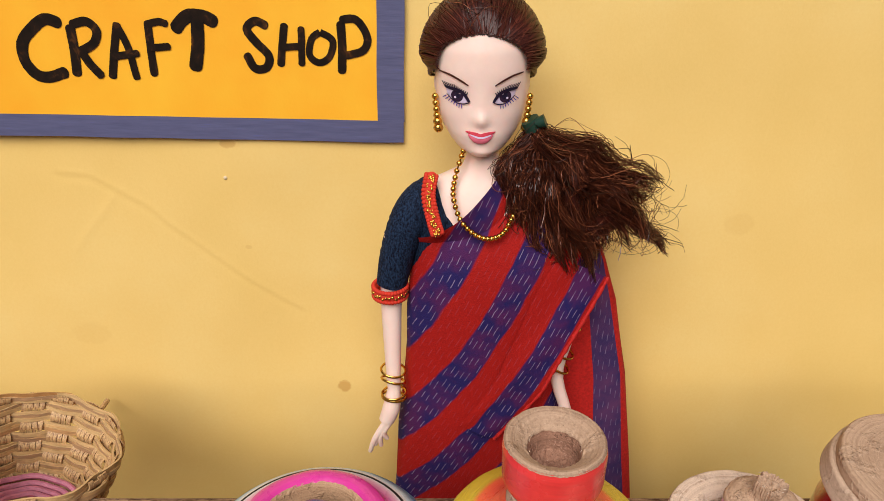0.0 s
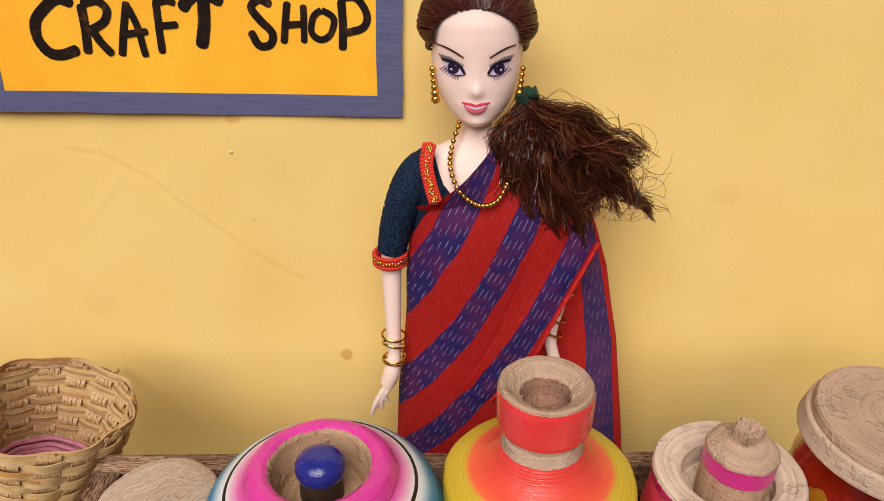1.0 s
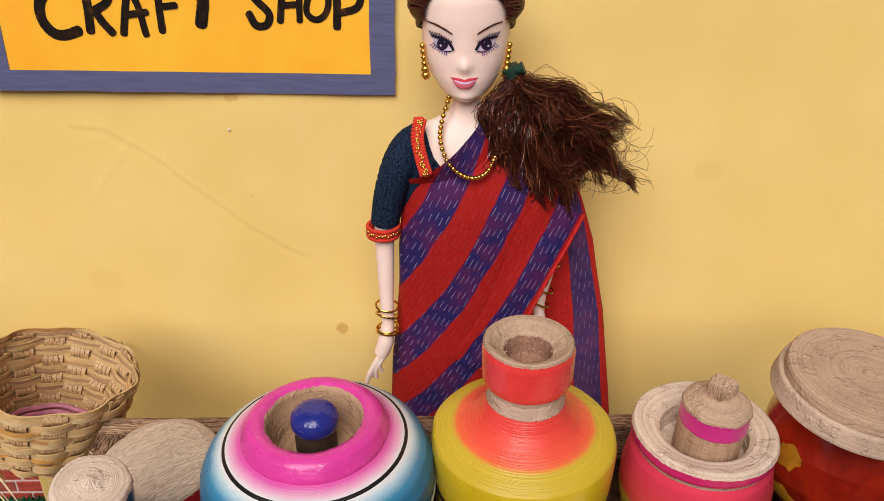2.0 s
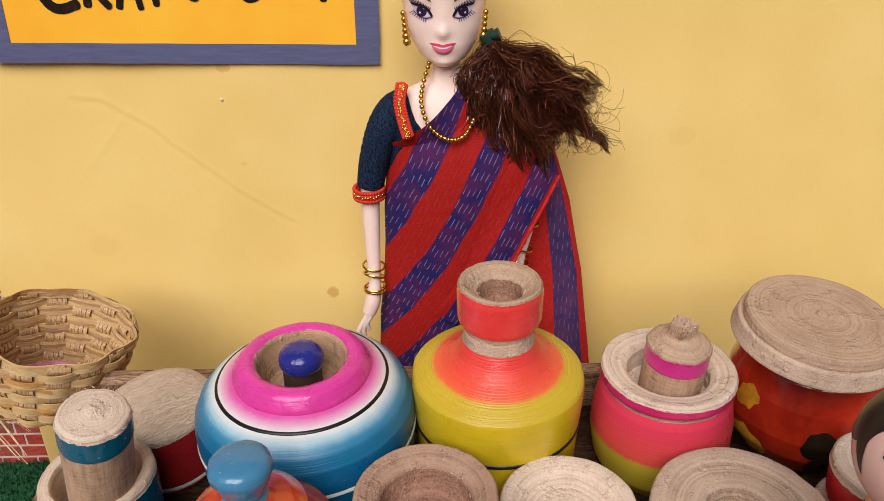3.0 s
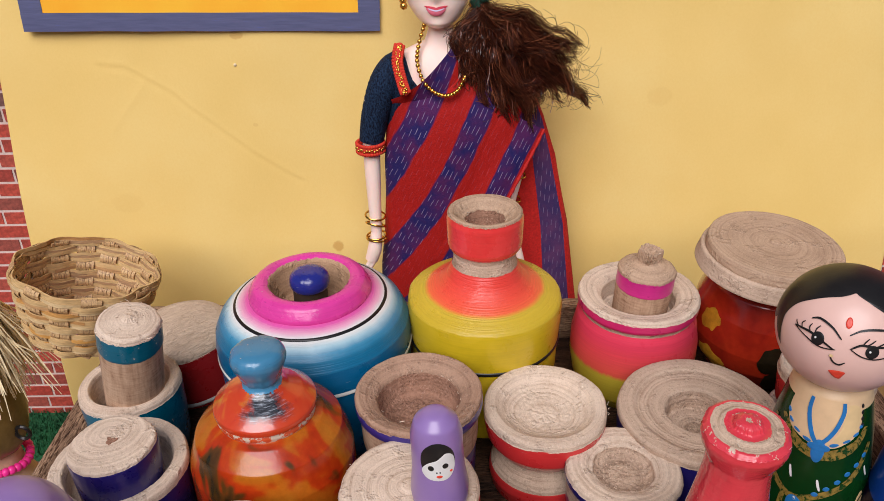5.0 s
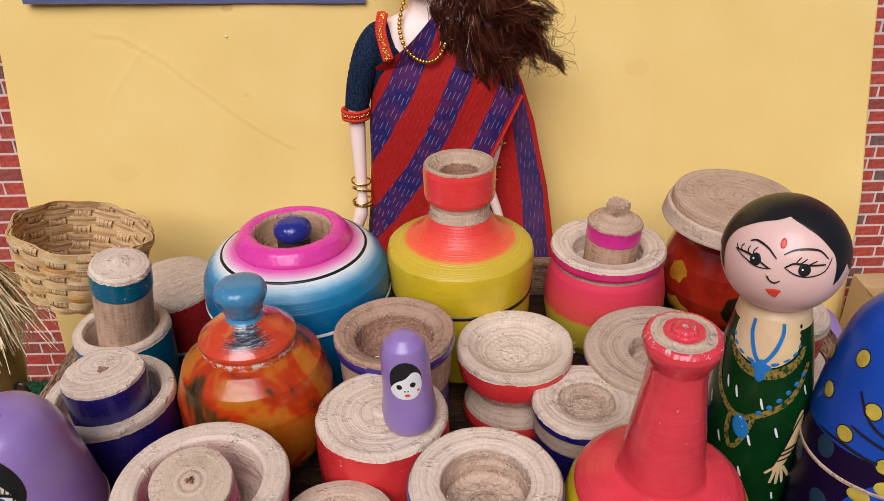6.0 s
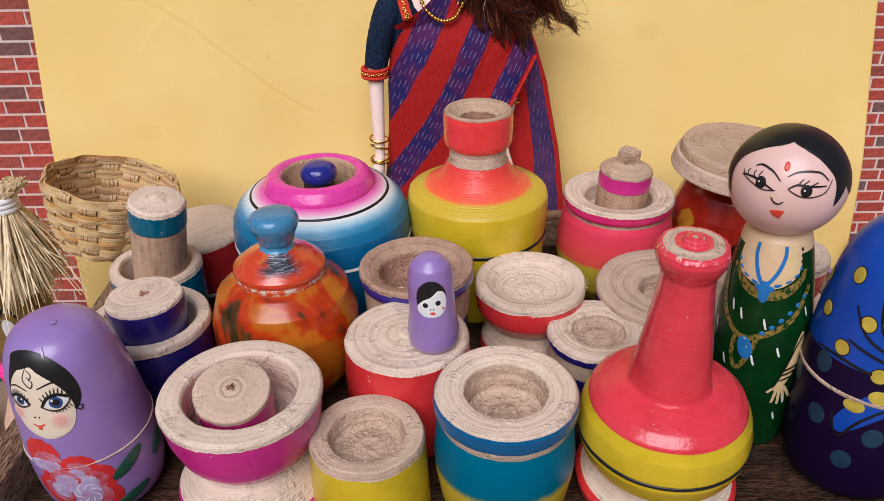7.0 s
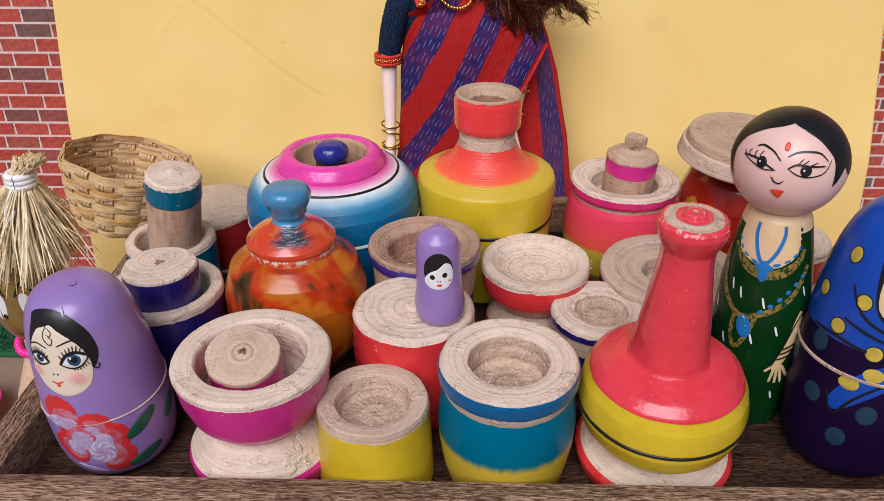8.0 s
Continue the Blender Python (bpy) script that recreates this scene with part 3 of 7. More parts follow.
# ---- the tray ----
def tray():
    t = thing("wooden_tray", 0.0235, 0.0963, -0.006, "dark-stained rectangular wooden tray with a low raised rim", "tray")
    x0, x1, y0, y1, h, w = -0.1320, 0.1320, -0.0826, 0.0827, 0.0205, 0.0096
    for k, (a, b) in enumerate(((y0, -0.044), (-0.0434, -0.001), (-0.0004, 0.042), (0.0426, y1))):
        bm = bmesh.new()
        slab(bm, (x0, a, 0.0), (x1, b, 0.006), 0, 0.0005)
        part("floor_plank", bm, BOARD_FLOOR_SHADED, t)
    for name, lo, hi, m in (("front_rim", (x0 - w, y0 - w, 0), (x1 + w, y0, h), BOARD_X), ("back_rim", (x0 - w, y1, 0), (x1 + w, y1 + 0.008, h), BOARD_X), ("side_rim", (x0 - w, y0 + 0.0002, 0), (x0, y1 - 0.0002, h - 0.0003), BOARD_Y), ("side_rim", (x1, y0 + 0.0002, 0), (x1 + w, y1 - 0.0002, h - 0.0003), BOARD_Y)):
        bm = bmesh.new()
        slab(bm, lo, hi, 0, 0.0009)
        part(name, bm, m, t)
    for x in (-0.11, 0.11):
        for y in (-0.06, 0.05):
            bm = bmesh.new()
            slab(bm, (x - 0.01, y - 0.01, GROUND + 0.006), (x + 0.01, y + 0.01, 0.0), 0, 0.001)
            part("leg", bm, BOARD_X, t)


tray()


# ---- turned wooden toy vessels ----
RAW = ("raw_top", "raw_rim", "raw_face", "raw_inside", "rough_hollow", "raw_mouth", "raw_end", "raw_cap", "top_disc", "inner_disc", "chipped_mouth", "stalk")


def vessel(name, x, y, label, category, parts, z=0.0, turn=(0, 0, 0), group="turned wooden toy vessels"):
    t, made = thing(name, x, y, z, label, category, group, turn), {}
    for p in parts:
        pname, profile, slots, mats = p[:4]
        opt = dict(p[4]) if len(p) > 4 else {}
        if slots == "hollow":
            slots = [0 if k < len(profile) - 8 else 1 for k in range(len(profile) - 1)]
            mats = [*mats, WOOD_TORN]
            opt.setdefault("tear", 0.0004)
        if pname in RAW:
            opt.setdefault("rough", 1.0)
            opt.setdefault("rough_slot", 1 if pname == "inner_disc" else None)
        tilt, under = opt.pop("tilt", None), opt.pop("under", None)
        ob = part(pname, lathe(profile, slots, seed=x * 31 + y * 17, **opt), mats, made[under] if under else t)
        made[pname] = ob
        if tilt:
            ob.matrix_local = pose(*tilt)
    return t


def fibres(t, bands, seed, mat, size=1.0):
    """Torn wood fibres and shavings standing off raw turned wood: bands of (radius, spread, height, count)."""
    rnd, bm = random.Random(seed), bmesh.new()
    for r, dr, z, n in bands:
        for _ in range(n // 3):
            a, q = rnd.uniform(0, math.tau), max(0.0002, r + rnd.uniform(-dr, dr))
            p = Vector((q * math.sin(a), -q * math.cos(a), z - 0.0002))
            b = a + rnd.gauss(1.57, 0.7)
            d = Vector((math.sin(b), -math.cos(b), rnd.uniform(0.05, 0.75))).normalized() * rnd.uniform(0.0004, 0.0011) * size
            bend = Vector((rnd.gauss(0, 1), rnd.gauss(0, 1), rnd.gauss(-0.4, 0.6))) * 0.00028 * size
            w = rnd.uniform(0.00006, 0.00016) * size
            tube(bm, [p, p + d * 0.5 + bend * 0.3, p + d + bend], [w, w * 0.9, w * 0.3], 0, 3)
    ob = part("torn_fibres", bm, mat, t, smooth=0)
    ob["kind"] = "stuff"
    return ob


def hollow(R, z, inner, depth, lip=0.0, floor=0.55):
    """The raw top of a cup: a flat rim, a lip and a hollow. Runs from the outer edge inwards."""
    top = [(R, z), (inner + (R - inner) * 0.35, z - lip * 0.2), (inner, z - lip), (inner * 0.96, z - lip - depth * 0.4), (inner * floor, z - lip - depth * 0.9)]
    return top + [(inner * floor * k, z - lip - depth * (1.0 + 0.06 * k)) for k in (0.8, 0.6, 0.4, 0.2)] + [(0, z - lip - depth)]


# front row
vessel("teal_pot", 0.0313, 0.0332, "teal and yellow turned wooden pot with a raw hollowed top", "pot", [
    ("body", [(0, 0), (0.0164, 0), (0.0180, 0.0060), (0.0193, 0.0150), (0.0196, 0.0210), (0.0188, 0.0290), (0.0178, 0.0322)], 0, [TEAL_YELLOW]),
    ("groove", [(0.0179, 0.0320), (0.0187, 0.0340), (0.0192, 0.0354)], 0, [WOOD_WHITE]),
    ("rim_band", [(0.0191, 0.0352), (0.0196, 0.0360), (0.0196, 0.0392), (0.0192, 0.0400)], 0, [RIMBLUE]),
    ("raw_top", [(0.0193, 0.0393)] + hollow(0.0186, 0.0410, 0.0112, 0.0082, 0.0008, 0.92), "hollow", [WOOD_WHITE], dict(wob=0.0003)),
])
vessel("yellow_cup", -0.0063, 0.0304, "straight mustard yellow wooden cup with a rough hollow top", "cup", [
    ("body", [(0, 0), (0.0166, 0), (0.0169, 0.0012), (0.0161, 0.0185), (0.0157, 0.0260)], 0, [YELLOW]),
    ("raw_top", [(0.0157, 0.0258), (0.0158, 0.0270)] + hollow(0.0153, 0.0285, 0.0106, 0.0056, 0.0006, 0.90), "hollow", [WOOD_GREY], dict(wob=0.00035)),
])
vessel("pink_bowl", -0.0401, 0.0351, "magenta wooden bowl on a pink-edged white foot, holding a small disc", "bowl", [
    ("foot", [(0, 0), (0.0190, 0), (0.0208, 0.0036), (0.0217, 0.0082), (0.0210, 0.0098), (0.0176, 0.0156), (0.0128, 0.0188), (0, 0.0188)], [0, 0, 0, 0, 1, 1, 1], [PINK, WOOD_WHITE]),
    ("bowl_side", [(0.0115, 0.0184), (0.0146, 0.0190), (0.0187, 0.0240), (0.0210, 0.0308), (0.0219, 0.0380)], 0, [PINK]),
    ("raw_rim", [(0.0219, 0.0378), (0.0220, 0.0390), (0.0214, 0.0402), (0.0160, 0.0402), (0.0152, 0.0390), (0.0148, 0.0285), (0.0122, 0.0218), (0, 0.0216)], 0, [WOOD_WHITE], dict(wob=0.0002)),
    ("inner_disc", [(0, 0.0050), (0.0101, 0.0050), (0.0104, 0.0185), (0.0102, 0.0199), (0.0060, 0.0203), (0.0018, 0.0206), (0, 0.0207)], [0, 0, 1, 1, 1, 1], [PINK, WOOD_GREY], dict(tilt=(-0.0030, 0.0046, 0.0216, 17, 3, 0), wob=0.00025)),
    ("pith", [(0, 0.0203), (0.0007, 0.0206), (0.0009, 0.0211), (0.0005, 0.0218), (0, 0.0214)], 0, [WOOD_BROWN], dict(under="inner_disc", wob=0.0012, seg=16)),
])
vessel("long_necked_vase", 0.0752, 0.0362, "red and yellow wooden vase with a tall neck, on a dish", "vase", [
    ("dish", [(0, 0), (0.0200, 0), (0.0222, 0.0045), (0.0226, 0.0075), (0.0215, 0.0088), (0.0140, 0.0118), (0, 0.0118)], [0, 0, 0, 0, 1, 1], [RED, WOOD_WHITE]),
    ("belly", [(0.0120, 0.0116), (0.0168, 0.0138), (0.0214, 0.0195), (0.0232, 0.0250), (0.0232, 0.0295), (0.0223, 0.0338), (0.0203, 0.0378)], 0, [YELLOW]),
    ("black_line", [(0.0231, 0.0264), (0.0236, 0.0266), (0.0237, 0.0275), (0.0233, 0.0277)], 0, [BLACK]),
    ("shoulder", [(0.0208, 0.0371), (0.0204, 0.0380), (0.0180, 0.0402), (0.0142, 0.0418), (0.0106, 0.0428)], 0, [ROSE], dict(wob=0.00015)),
    ("neck", [(0.0116, 0.0418), (0.0103, 0.0436), (0.0097, 0.0500), (0.0088, 0.0585), (0.0076, 0.0665), (0.0066, 0.0742), (0.0066, 0.0775), (0.0082, 0.0812), (0.0087, 0.0834), (0.0083, 0.0850)], 0, [ROSE], dict(wob=0.00035)),
    ("chipped_mouth", [(0.0084, 0.0848), (0.0076, 0.0857), (0.0058, 0.0856), (0.0050, 0.0862), (0.0030, 0.0860), (0.0025, 0.0874), (0.0010, 0.0878), (0, 0.0872)], [0, 1, 1, 0, 0, 0, 1], [CHIPPED, WOOD_GREY], dict(wob=0.00035, rough=1.8)),
], turn=(3.2, -0.9, 0))
# middle row
vessel("red_drum_pot", 0.0034, 0.0633, "bright red wooden drum with a flat ringed raw top", "pot", [
    ("body", [(0, 0), (0.0160, 0), (0.0178, 0.0049), (0.0192, 0.0148), (0.0194, 0.0245), (0.0188, 0.0355)], 0, [RED]),
    ("raw_top", [(0.0188, 0.0353), (0.0186, 0.0365), (0.0178, 0.0369), (0.0100, 0.0367), (0.0030, 0.0369), (0.0018, 0.0374), (0, 0.0375)], 0, [WOOD_WHITE], dict(wob=0.0003)),
])
vessel("indigo_bowl", -0.0796, 0.0761, "indigo wooden bowl holding a thick raw wooden disc", "bowl", [
    ("bowl_side", [(0, 0), (0.0150, 0), (0.0170, 0.0062), (0.0187, 0.0173), (0.0190, 0.0325)], 0, [NAVY]),
    ("raw_rim", [(0.0190, 0.0323), (0.0191, 0.0337), (0.0186, 0.0351), (0.0150, 0.0349), (0.0145, 0.0335), (0.0140, 0.0275), (0, 0.0270)], 0, [WOOD_WHITE], dict(wob=0.0003)),
    ("inner_disc", [(0, 0.0271), (0.0114, 0.0271), (0.0117, 0.0440), (0.0113, 0.0455), (0.0060, 0.0459), (0.0016, 0.0461), (0, 0.0461)], [0, 0, 1, 1, 1, 1], [NAVY, WOOD_WHITE], dict(centre=(0.0017, -0.0034), wob=0.0003)),
    ("pith", [(0, 0.0459), (0.0013, 0.0460), (0.0012, 0.0466), (0.0006, 0.0463), (0, 0.0461)], 0, [WOOD_BROWN], dict(under="inner_disc", centre=(0.0017, -0.0034), wob=0.0011, seg=16)),
])
vessel("teal_cup", -0.0922, 0.1180, "teal wooden cup holding an upright wooden roller", "cup", [
    ("body", [(0, 0), (0.0140, 0), (0.0155, 0.0062), (0.0163, 0.0185), (0.0164, 0.0280)], 0, [TEAL]),
    ("raw_rim", [(0.0164, 0.0278), (0.0163, 0.0295), (0.0157, 0.0305), (0.0130, 0.0303), (0.0124, 0.0290), (0.0118, 0.0154), (0, 0.0151)], 0, [WOOD_WHITE], dict(wob=0.0003)),
])
roller_wood = Shade("upright_grain_wood", 0.7)
gr = roller_wood.noise(1.0, 5, 0.65, roller_wood.scaled((700.0, 700.0, 90.0)))
turned = roller_wood.noise(1.0, 4, 0.7, roller_wood.scaled((220.0, 220.0, 1500.0)))
gr = roller_wood.math("ADD", roller_wood.math("MULTIPLY", gr, 0.55), roller_wood.math("MULTIPLY", turned, 0.45))
roller_wood.colour(roller_wood.ramp(gr, [(0.34, (0.23, 0.118, 0.065)), (0.46, (0.42, 0.260, 0.160)), (0.60, (0.55, 0.370, 0.245))])).bump(gr, 0.6, 0.0006)
SIDE_GRAIN = roller_wood.m
vessel("wooden_roller", -0.0920, 0.1160, "raw wooden roller with a teal band, standing in the teal cup", "roller", [
    ("shaft", [(0, 0.0), (0.0093, 0.0), (0.0093, 0.0020), (0.0094, 0.0380)], [0, 0, 1], [TEAL, SIDE_GRAIN]),
    ("teal_band", [(0.0094, 0.0375), (0.0096, 0.0380), (0.0095, 0.0455)], 0, [TEAL], dict(wob=0.0003)),
    ("raw_end", [(0.0095, 0.0452), (0.0093, 0.0466), (0.0085, 0.0472), (0.0045, 0.0475), (0.0018, 0.0480), (0.0008, 0.0488), (0, 0.0488)], 0, [WOOD_WHITE], dict(wob=0.0004)),
], z=0.0136, turn=(6.5, 10.5, 0))
vessel("upturned_red_dish", -0.0855, 0.1548, "dark red wooden dish turned over, with a worn pale face", "dish", [
    ("side", [(0, 0.0), (0.0176, 0.0), (0.0184, 0.0060), (0.0190, 0.0235)], 0, [DARKRED]),
    ("white_edge", [(0.0177, 0.0010), (0.0184, 0.0020), (0.0181, 0.0032)], 0, [WHITE]),
    ("raw_face", [(0.0190, 0.0232), (0.0188, 0.0247), (0.0150, 0.0264), (0.0080, 0.0276), (0.0030, 0.0282), (0, 0.0283)], 0, [FACE_GRAIN], dict(wob=0.0003, rough=0.25)),
], z=0.0008, turn=(1.0, -3.5, 40))
vessel("marbled_jar", -0.0378, 0.0853, "glossy orange and amber marbled wooden jar with a blue knob lid", "jar", [
    ("belly", [(0, 0), (0.0130, 0), (0.0165, 0.0037), (0.0218, 0.0123), (0.0240, 0.0225), (0.0238, 0.0315), (0.0210, 0.0402), (0.0160, 0.0445), (0.0135, 0.0454)], 0, [AMBER]),
    ("collar", [(0.0138, 0.0450), (0.0142, 0.0464), (0.0136, 0.0474)], 0, [WORN_ORANGE]),
    ("lid", [(0.0136, 0.0470), (0.0146, 0.0480), (0.0145, 0.0496), (0.0110, 0.0524), (0.0070, 0.0542), (0.0055, 0.0554)], 0, [LID_SHEEN]),
    ("stem", [(0.0062, 0.0546), (0.0050, 0.0560), (0.0046, 0.0590)], 0, [SKYBLUE], dict(under="lid")),
    ("knob", [(0.0048, 0.0566), (0.0057, 0.0580), (0.0059, 0.0594), (0.0070, 0.0616), (0.0077, 0.0636), (0.0076, 0.0654), (0.0066, 0.0668), (0.0040, 0.0675), (0, 0.0677)], 0, [KNOBSKY], dict(under="lid", wob=0.0004, soft=0.0009)),
])
vessel("violet_bowl", 0.0052, 0.0987, "violet-banded wooden pot with a dark rough hollow", "pot", [
    ("base", [(0, 0), (0.0160, 0), (0.0172, 0.0080), (0.0176, 0.0222)], 0, [VIOLET]),
    ("bare_band", [(0.0176, 0.0220), (0.0180, 0.0230), (0.0184, 0.0345)], 0, [SIDE_GRAIN]),
    ("rim_band", [(0.0184, 0.0342), (0.0194, 0.0350), (0.0197, 0.0370), (0.0195, 0.0386)], 0, [VIOLET]),
    ("raw_rim", [(0.0195, 0.0383), (0.0194, 0.0397), (0.0186, 0.0401), (0.0150, 0.0390), (0.0130, 0.0375), (0.0126, 0.0365)], 0, [RUST_WOOD], dict(wob=0.0003)),
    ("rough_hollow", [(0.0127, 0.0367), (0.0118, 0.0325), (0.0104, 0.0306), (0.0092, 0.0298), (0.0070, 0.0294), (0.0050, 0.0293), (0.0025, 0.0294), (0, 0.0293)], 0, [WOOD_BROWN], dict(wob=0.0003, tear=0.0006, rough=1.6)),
])
vessel("red_bowl", 0.0446, 0.1023, "red wooden bowl with a pale raw inside, stacked on a dish", "bowl", [
    ("dish", [(0, 0), (0.0165, 0), (0.0174, 0.0050), (0.0170, 0.0075), (0.0145, 0.0125), (0.0120, 0.0155), (0, 0.0155)], [0, 0, 0, 1, 1, 1], [RED, WOOD_GREY]),
    ("bowl_side", [(0.0110, 0.0152), (0.0150, 0.0160), (0.0184, 0.0210), (0.0193, 0.0265), (0.0193, 0.0286)], 0, [RED]),
    ("raw_inside", [(0.0193, 0.0283), (0.0194, 0.0300), (0.0188, 0.0313), (0.0158, 0.0309), (0.0146, 0.0300), (0.0125, 0.0284), (0.0105, 0.0275), (0.0080, 0.0268), (0.0060, 0.0265), (0.0040, 0.0265), (0.0020, 0.0266), (0, 0.0266)], 0, [WOOD_WHITE], dict(wob=0.0003, tear=0.0003, rough=0.6)),
])
vessel("indigo_cup", 0.0652, 0.0800, "small indigo-banded wooden cup with a torn hollow", "cup", [
    ("base", [(0, 0), (0.0140, 0), (0.0160, 0.0070), (0.0163, 0.0158)], 0, [NAVY]),
    ("bare_band", [(0.0163, 0.0156), (0.0162, 0.0175), (0.0164, 0.0216)], 0, [WOOD_GREY]),
    ("rim_band", [(0.0164, 0.0214), (0.0170, 0.0220), (0.0171, 0.0236), (0.0169, 0.0244)], 0, [NAVY]),
    ("raw_top", [(0.0169, 0.0242), (0.0168, 0.0252)] + hollow(0.0160, 0.0263, 0.0090, 0.0032, 0.0012, 0.8), "hollow", [WOOD_WHITE], dict(wob=0.00035)),
])
vessel("wide_bowl", 0.0931, 0.1017, "wide grey-brown raw wooden bowl with an indigo side", "bowl", [
    ("side", [(0, 0), (0.0180, 0), (0.0220, 0.0074), (0.0247, 0.0185), (0.0250, 0.0260)], 0, [NAVY]),
    ("raw_face", [(0.0250, 0.0257), (0.0252, 0.0273), (0.0245, 0.0285), (0.0200, 0.0284), (0.0192, 0.0276), (0.0106, 0.0272), (0.0097, 0.0262), (0.0092, 0.0205), (0.0060, 0.0196), (0.0030, 0.0194), (0, 0.0194)], [0] * 6 + [1] * 4, [WOOD_GREY, WOOD_TORN], dict(wob=0.0004)),
])
# back row
vessel("blue_pot", -0.0322, 0.1372, "large blue pot with pink, white and black painted rings", "pot", [
    ("body", [(0, 0), (0.0290, 0), (0.0318, 0.0100), (0.0332, 0.0225), (0.0335, 0.0318)], 0, [BLUE]),
    ("white_line", [(0.0334, 0.0316), (0.0340, 0.0320), (0.0336, 0.0331)], 0, [WHITE]),
    ("side", [(0.0335, 0.0329), (0.0337, 0.0375), (0.0330, 0.0415)], 0, [BLUE]),
    ("shoulder", [(0.0331, 0.0413), (0.0312, 0.0455), (0.0280, 0.0487), (0.0245, 0.0507), (0.0205, 0.0521), (0.0196, 0.0525)], 0, [POT_TOP]),
    ("black_ring", [(0.0262, 0.0494), (0.0260, 0.0501), (0.0253, 0.0505), (0.0250, 0.0502)], 0, [BLACK]),
    ("pink_collar", [(0.0202, 0.0512), (0.0207, 0.0522), (0.0207, 0.0534), (0.0198, 0.0550), (0.0188, 0.0567), (0.0170, 0.0576), (0.0152, 0.0577), (0.0137, 0.0568)], 0, [HOT], dict(soft=0.0006, wob=0.0003)),
    ("raw_mouth", [(0.0138, 0.0570), (0.0131, 0.0560), (0.0122, 0.0515), (0.0110, 0.0465), (0, 0.0460)], 0, [WOOD_TAN], dict(rough=0.5)),
    ("stem", [(0, 0.0461), (0.0058, 0.0461), (0.0056, 0.0545)], 0, [STICK], dict(wob=0.0004)),
    ("knob", [(0.0050, 0.0538), (0.0064, 0.0545), (0.0069, 0.0566), (0.0064, 0.0590), (0.0048, 0.0604), (0.0026, 0.0611), (0, 0.0612)], 0, [KNOBBLUE], dict(centre=(0.0003, -0.0004), soft=0.0012)),
])
vessel("yellow_pot", 0.0276, 0.1440, "yellow pot with a coral shoulder and a coral-capped neck", "pot", [
    ("body", [(0, 0), (0.0245, 0), (0.0258, 0.0140), (0.0264, 0.0294)], 0, [YELLOW]),
    ("black_line", [(0.0263, 0.0292), (0.0268, 0.0294), (0.0269, 0.0304), (0.0265, 0.0307)], 0, [BLACK]),
    ("side", [(0.0265, 0.0305), (0.0270, 0.0370), (0.0272, 0.0435), (0.0268, 0.0455)], 0, [YELLOW]),
    ("shoulder", [(0.0269, 0.0453), (0.0262, 0.0464), (0.0232, 0.0479), (0.0195, 0.0494), (0.0160, 0.0514), (0.0130, 0.0548), (0.0113, 0.0587)], 0, [YP_TOP], dict(wob=0.0003)),
    ("bare_neck", [(0.0113, 0.0583), (0.0108, 0.0600), (0.0106, 0.0645)], 0, [WOOD_GREY]),
    ("cap", [(0.0106, 0.0640), (0.0122, 0.0653), (0.0127, 0.0670), (0.0129, 0.0758), (0.0124, 0.0779)], 0, [CORAL]),
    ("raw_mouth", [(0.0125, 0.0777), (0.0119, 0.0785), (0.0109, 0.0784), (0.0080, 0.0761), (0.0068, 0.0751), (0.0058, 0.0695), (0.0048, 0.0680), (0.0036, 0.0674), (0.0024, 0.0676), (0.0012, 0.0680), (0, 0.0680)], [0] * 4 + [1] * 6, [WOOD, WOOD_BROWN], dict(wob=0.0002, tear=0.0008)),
])
vessel("pink_yellow_pot", 0.0838, 0.1508, "pink and yellow wooden pot with a raw rim", "pot", [
    ("body", [(0, 0), (0.0186, 0), (0.0216, 0.0055), (0.0232, 0.0152), (0.0230, 0.0232), (0.0214, 0.0318), (0.0202, 0.0344)], 0, [PINK_YELLOW]),
    ("groove", [(0.0203, 0.0342), (0.0206, 0.0356), (0.0212, 0.0362)], 0, [WOOD_GREY]),
    ("rim_band", [(0.0211, 0.0360), (0.0217, 0.0370), (0.0217, 0.0398)], 0, [ROSEPINK]),
    ("raw_rim", [(0.0217, 0.0396), (0.0215, 0.0409), (0.0203, 0.0412), (0.0150, 0.0402), (0.0133, 0.0387), (0.0126, 0.0322), (0, 0.0312)], 0, [WOOD_WHITE], dict(wob=0.0003)),
])
vessel("stalked_lid", 0.0842, 0.1492, "small raw wooden stopper with a pink band and broken stalk", "stopper", [
    ("shaft", [(0, 0.0), (0.0097, 0.0), (0.0099, 0.0135)], 0, [SIDE_GRAIN]),
    ("pink_band", [(0.0099, 0.0133), (0.0101, 0.0138), (0.0100, 0.0194)], 0, [PINK]),
    ("raw_cap", [(0.0100, 0.0192), (0.0098, 0.0204), (0.0080, 0.0216), (0.0040, 0.0226), (0.0030, 0.0234)], 0, [WOOD], dict(wob=0.0004)),
    ("stalk", [(0.0034, 0.0226), (0.0032, 0.0245), (0.0036, 0.0268), (0.0034, 0.0284), (0.0022, 0.0272), (0.0012, 0.0278), (0, 0.0272)], 0, [WOOD], dict(wob=0.0013, seg=28)),
], z=0.0316, turn=(2, 3, 0))

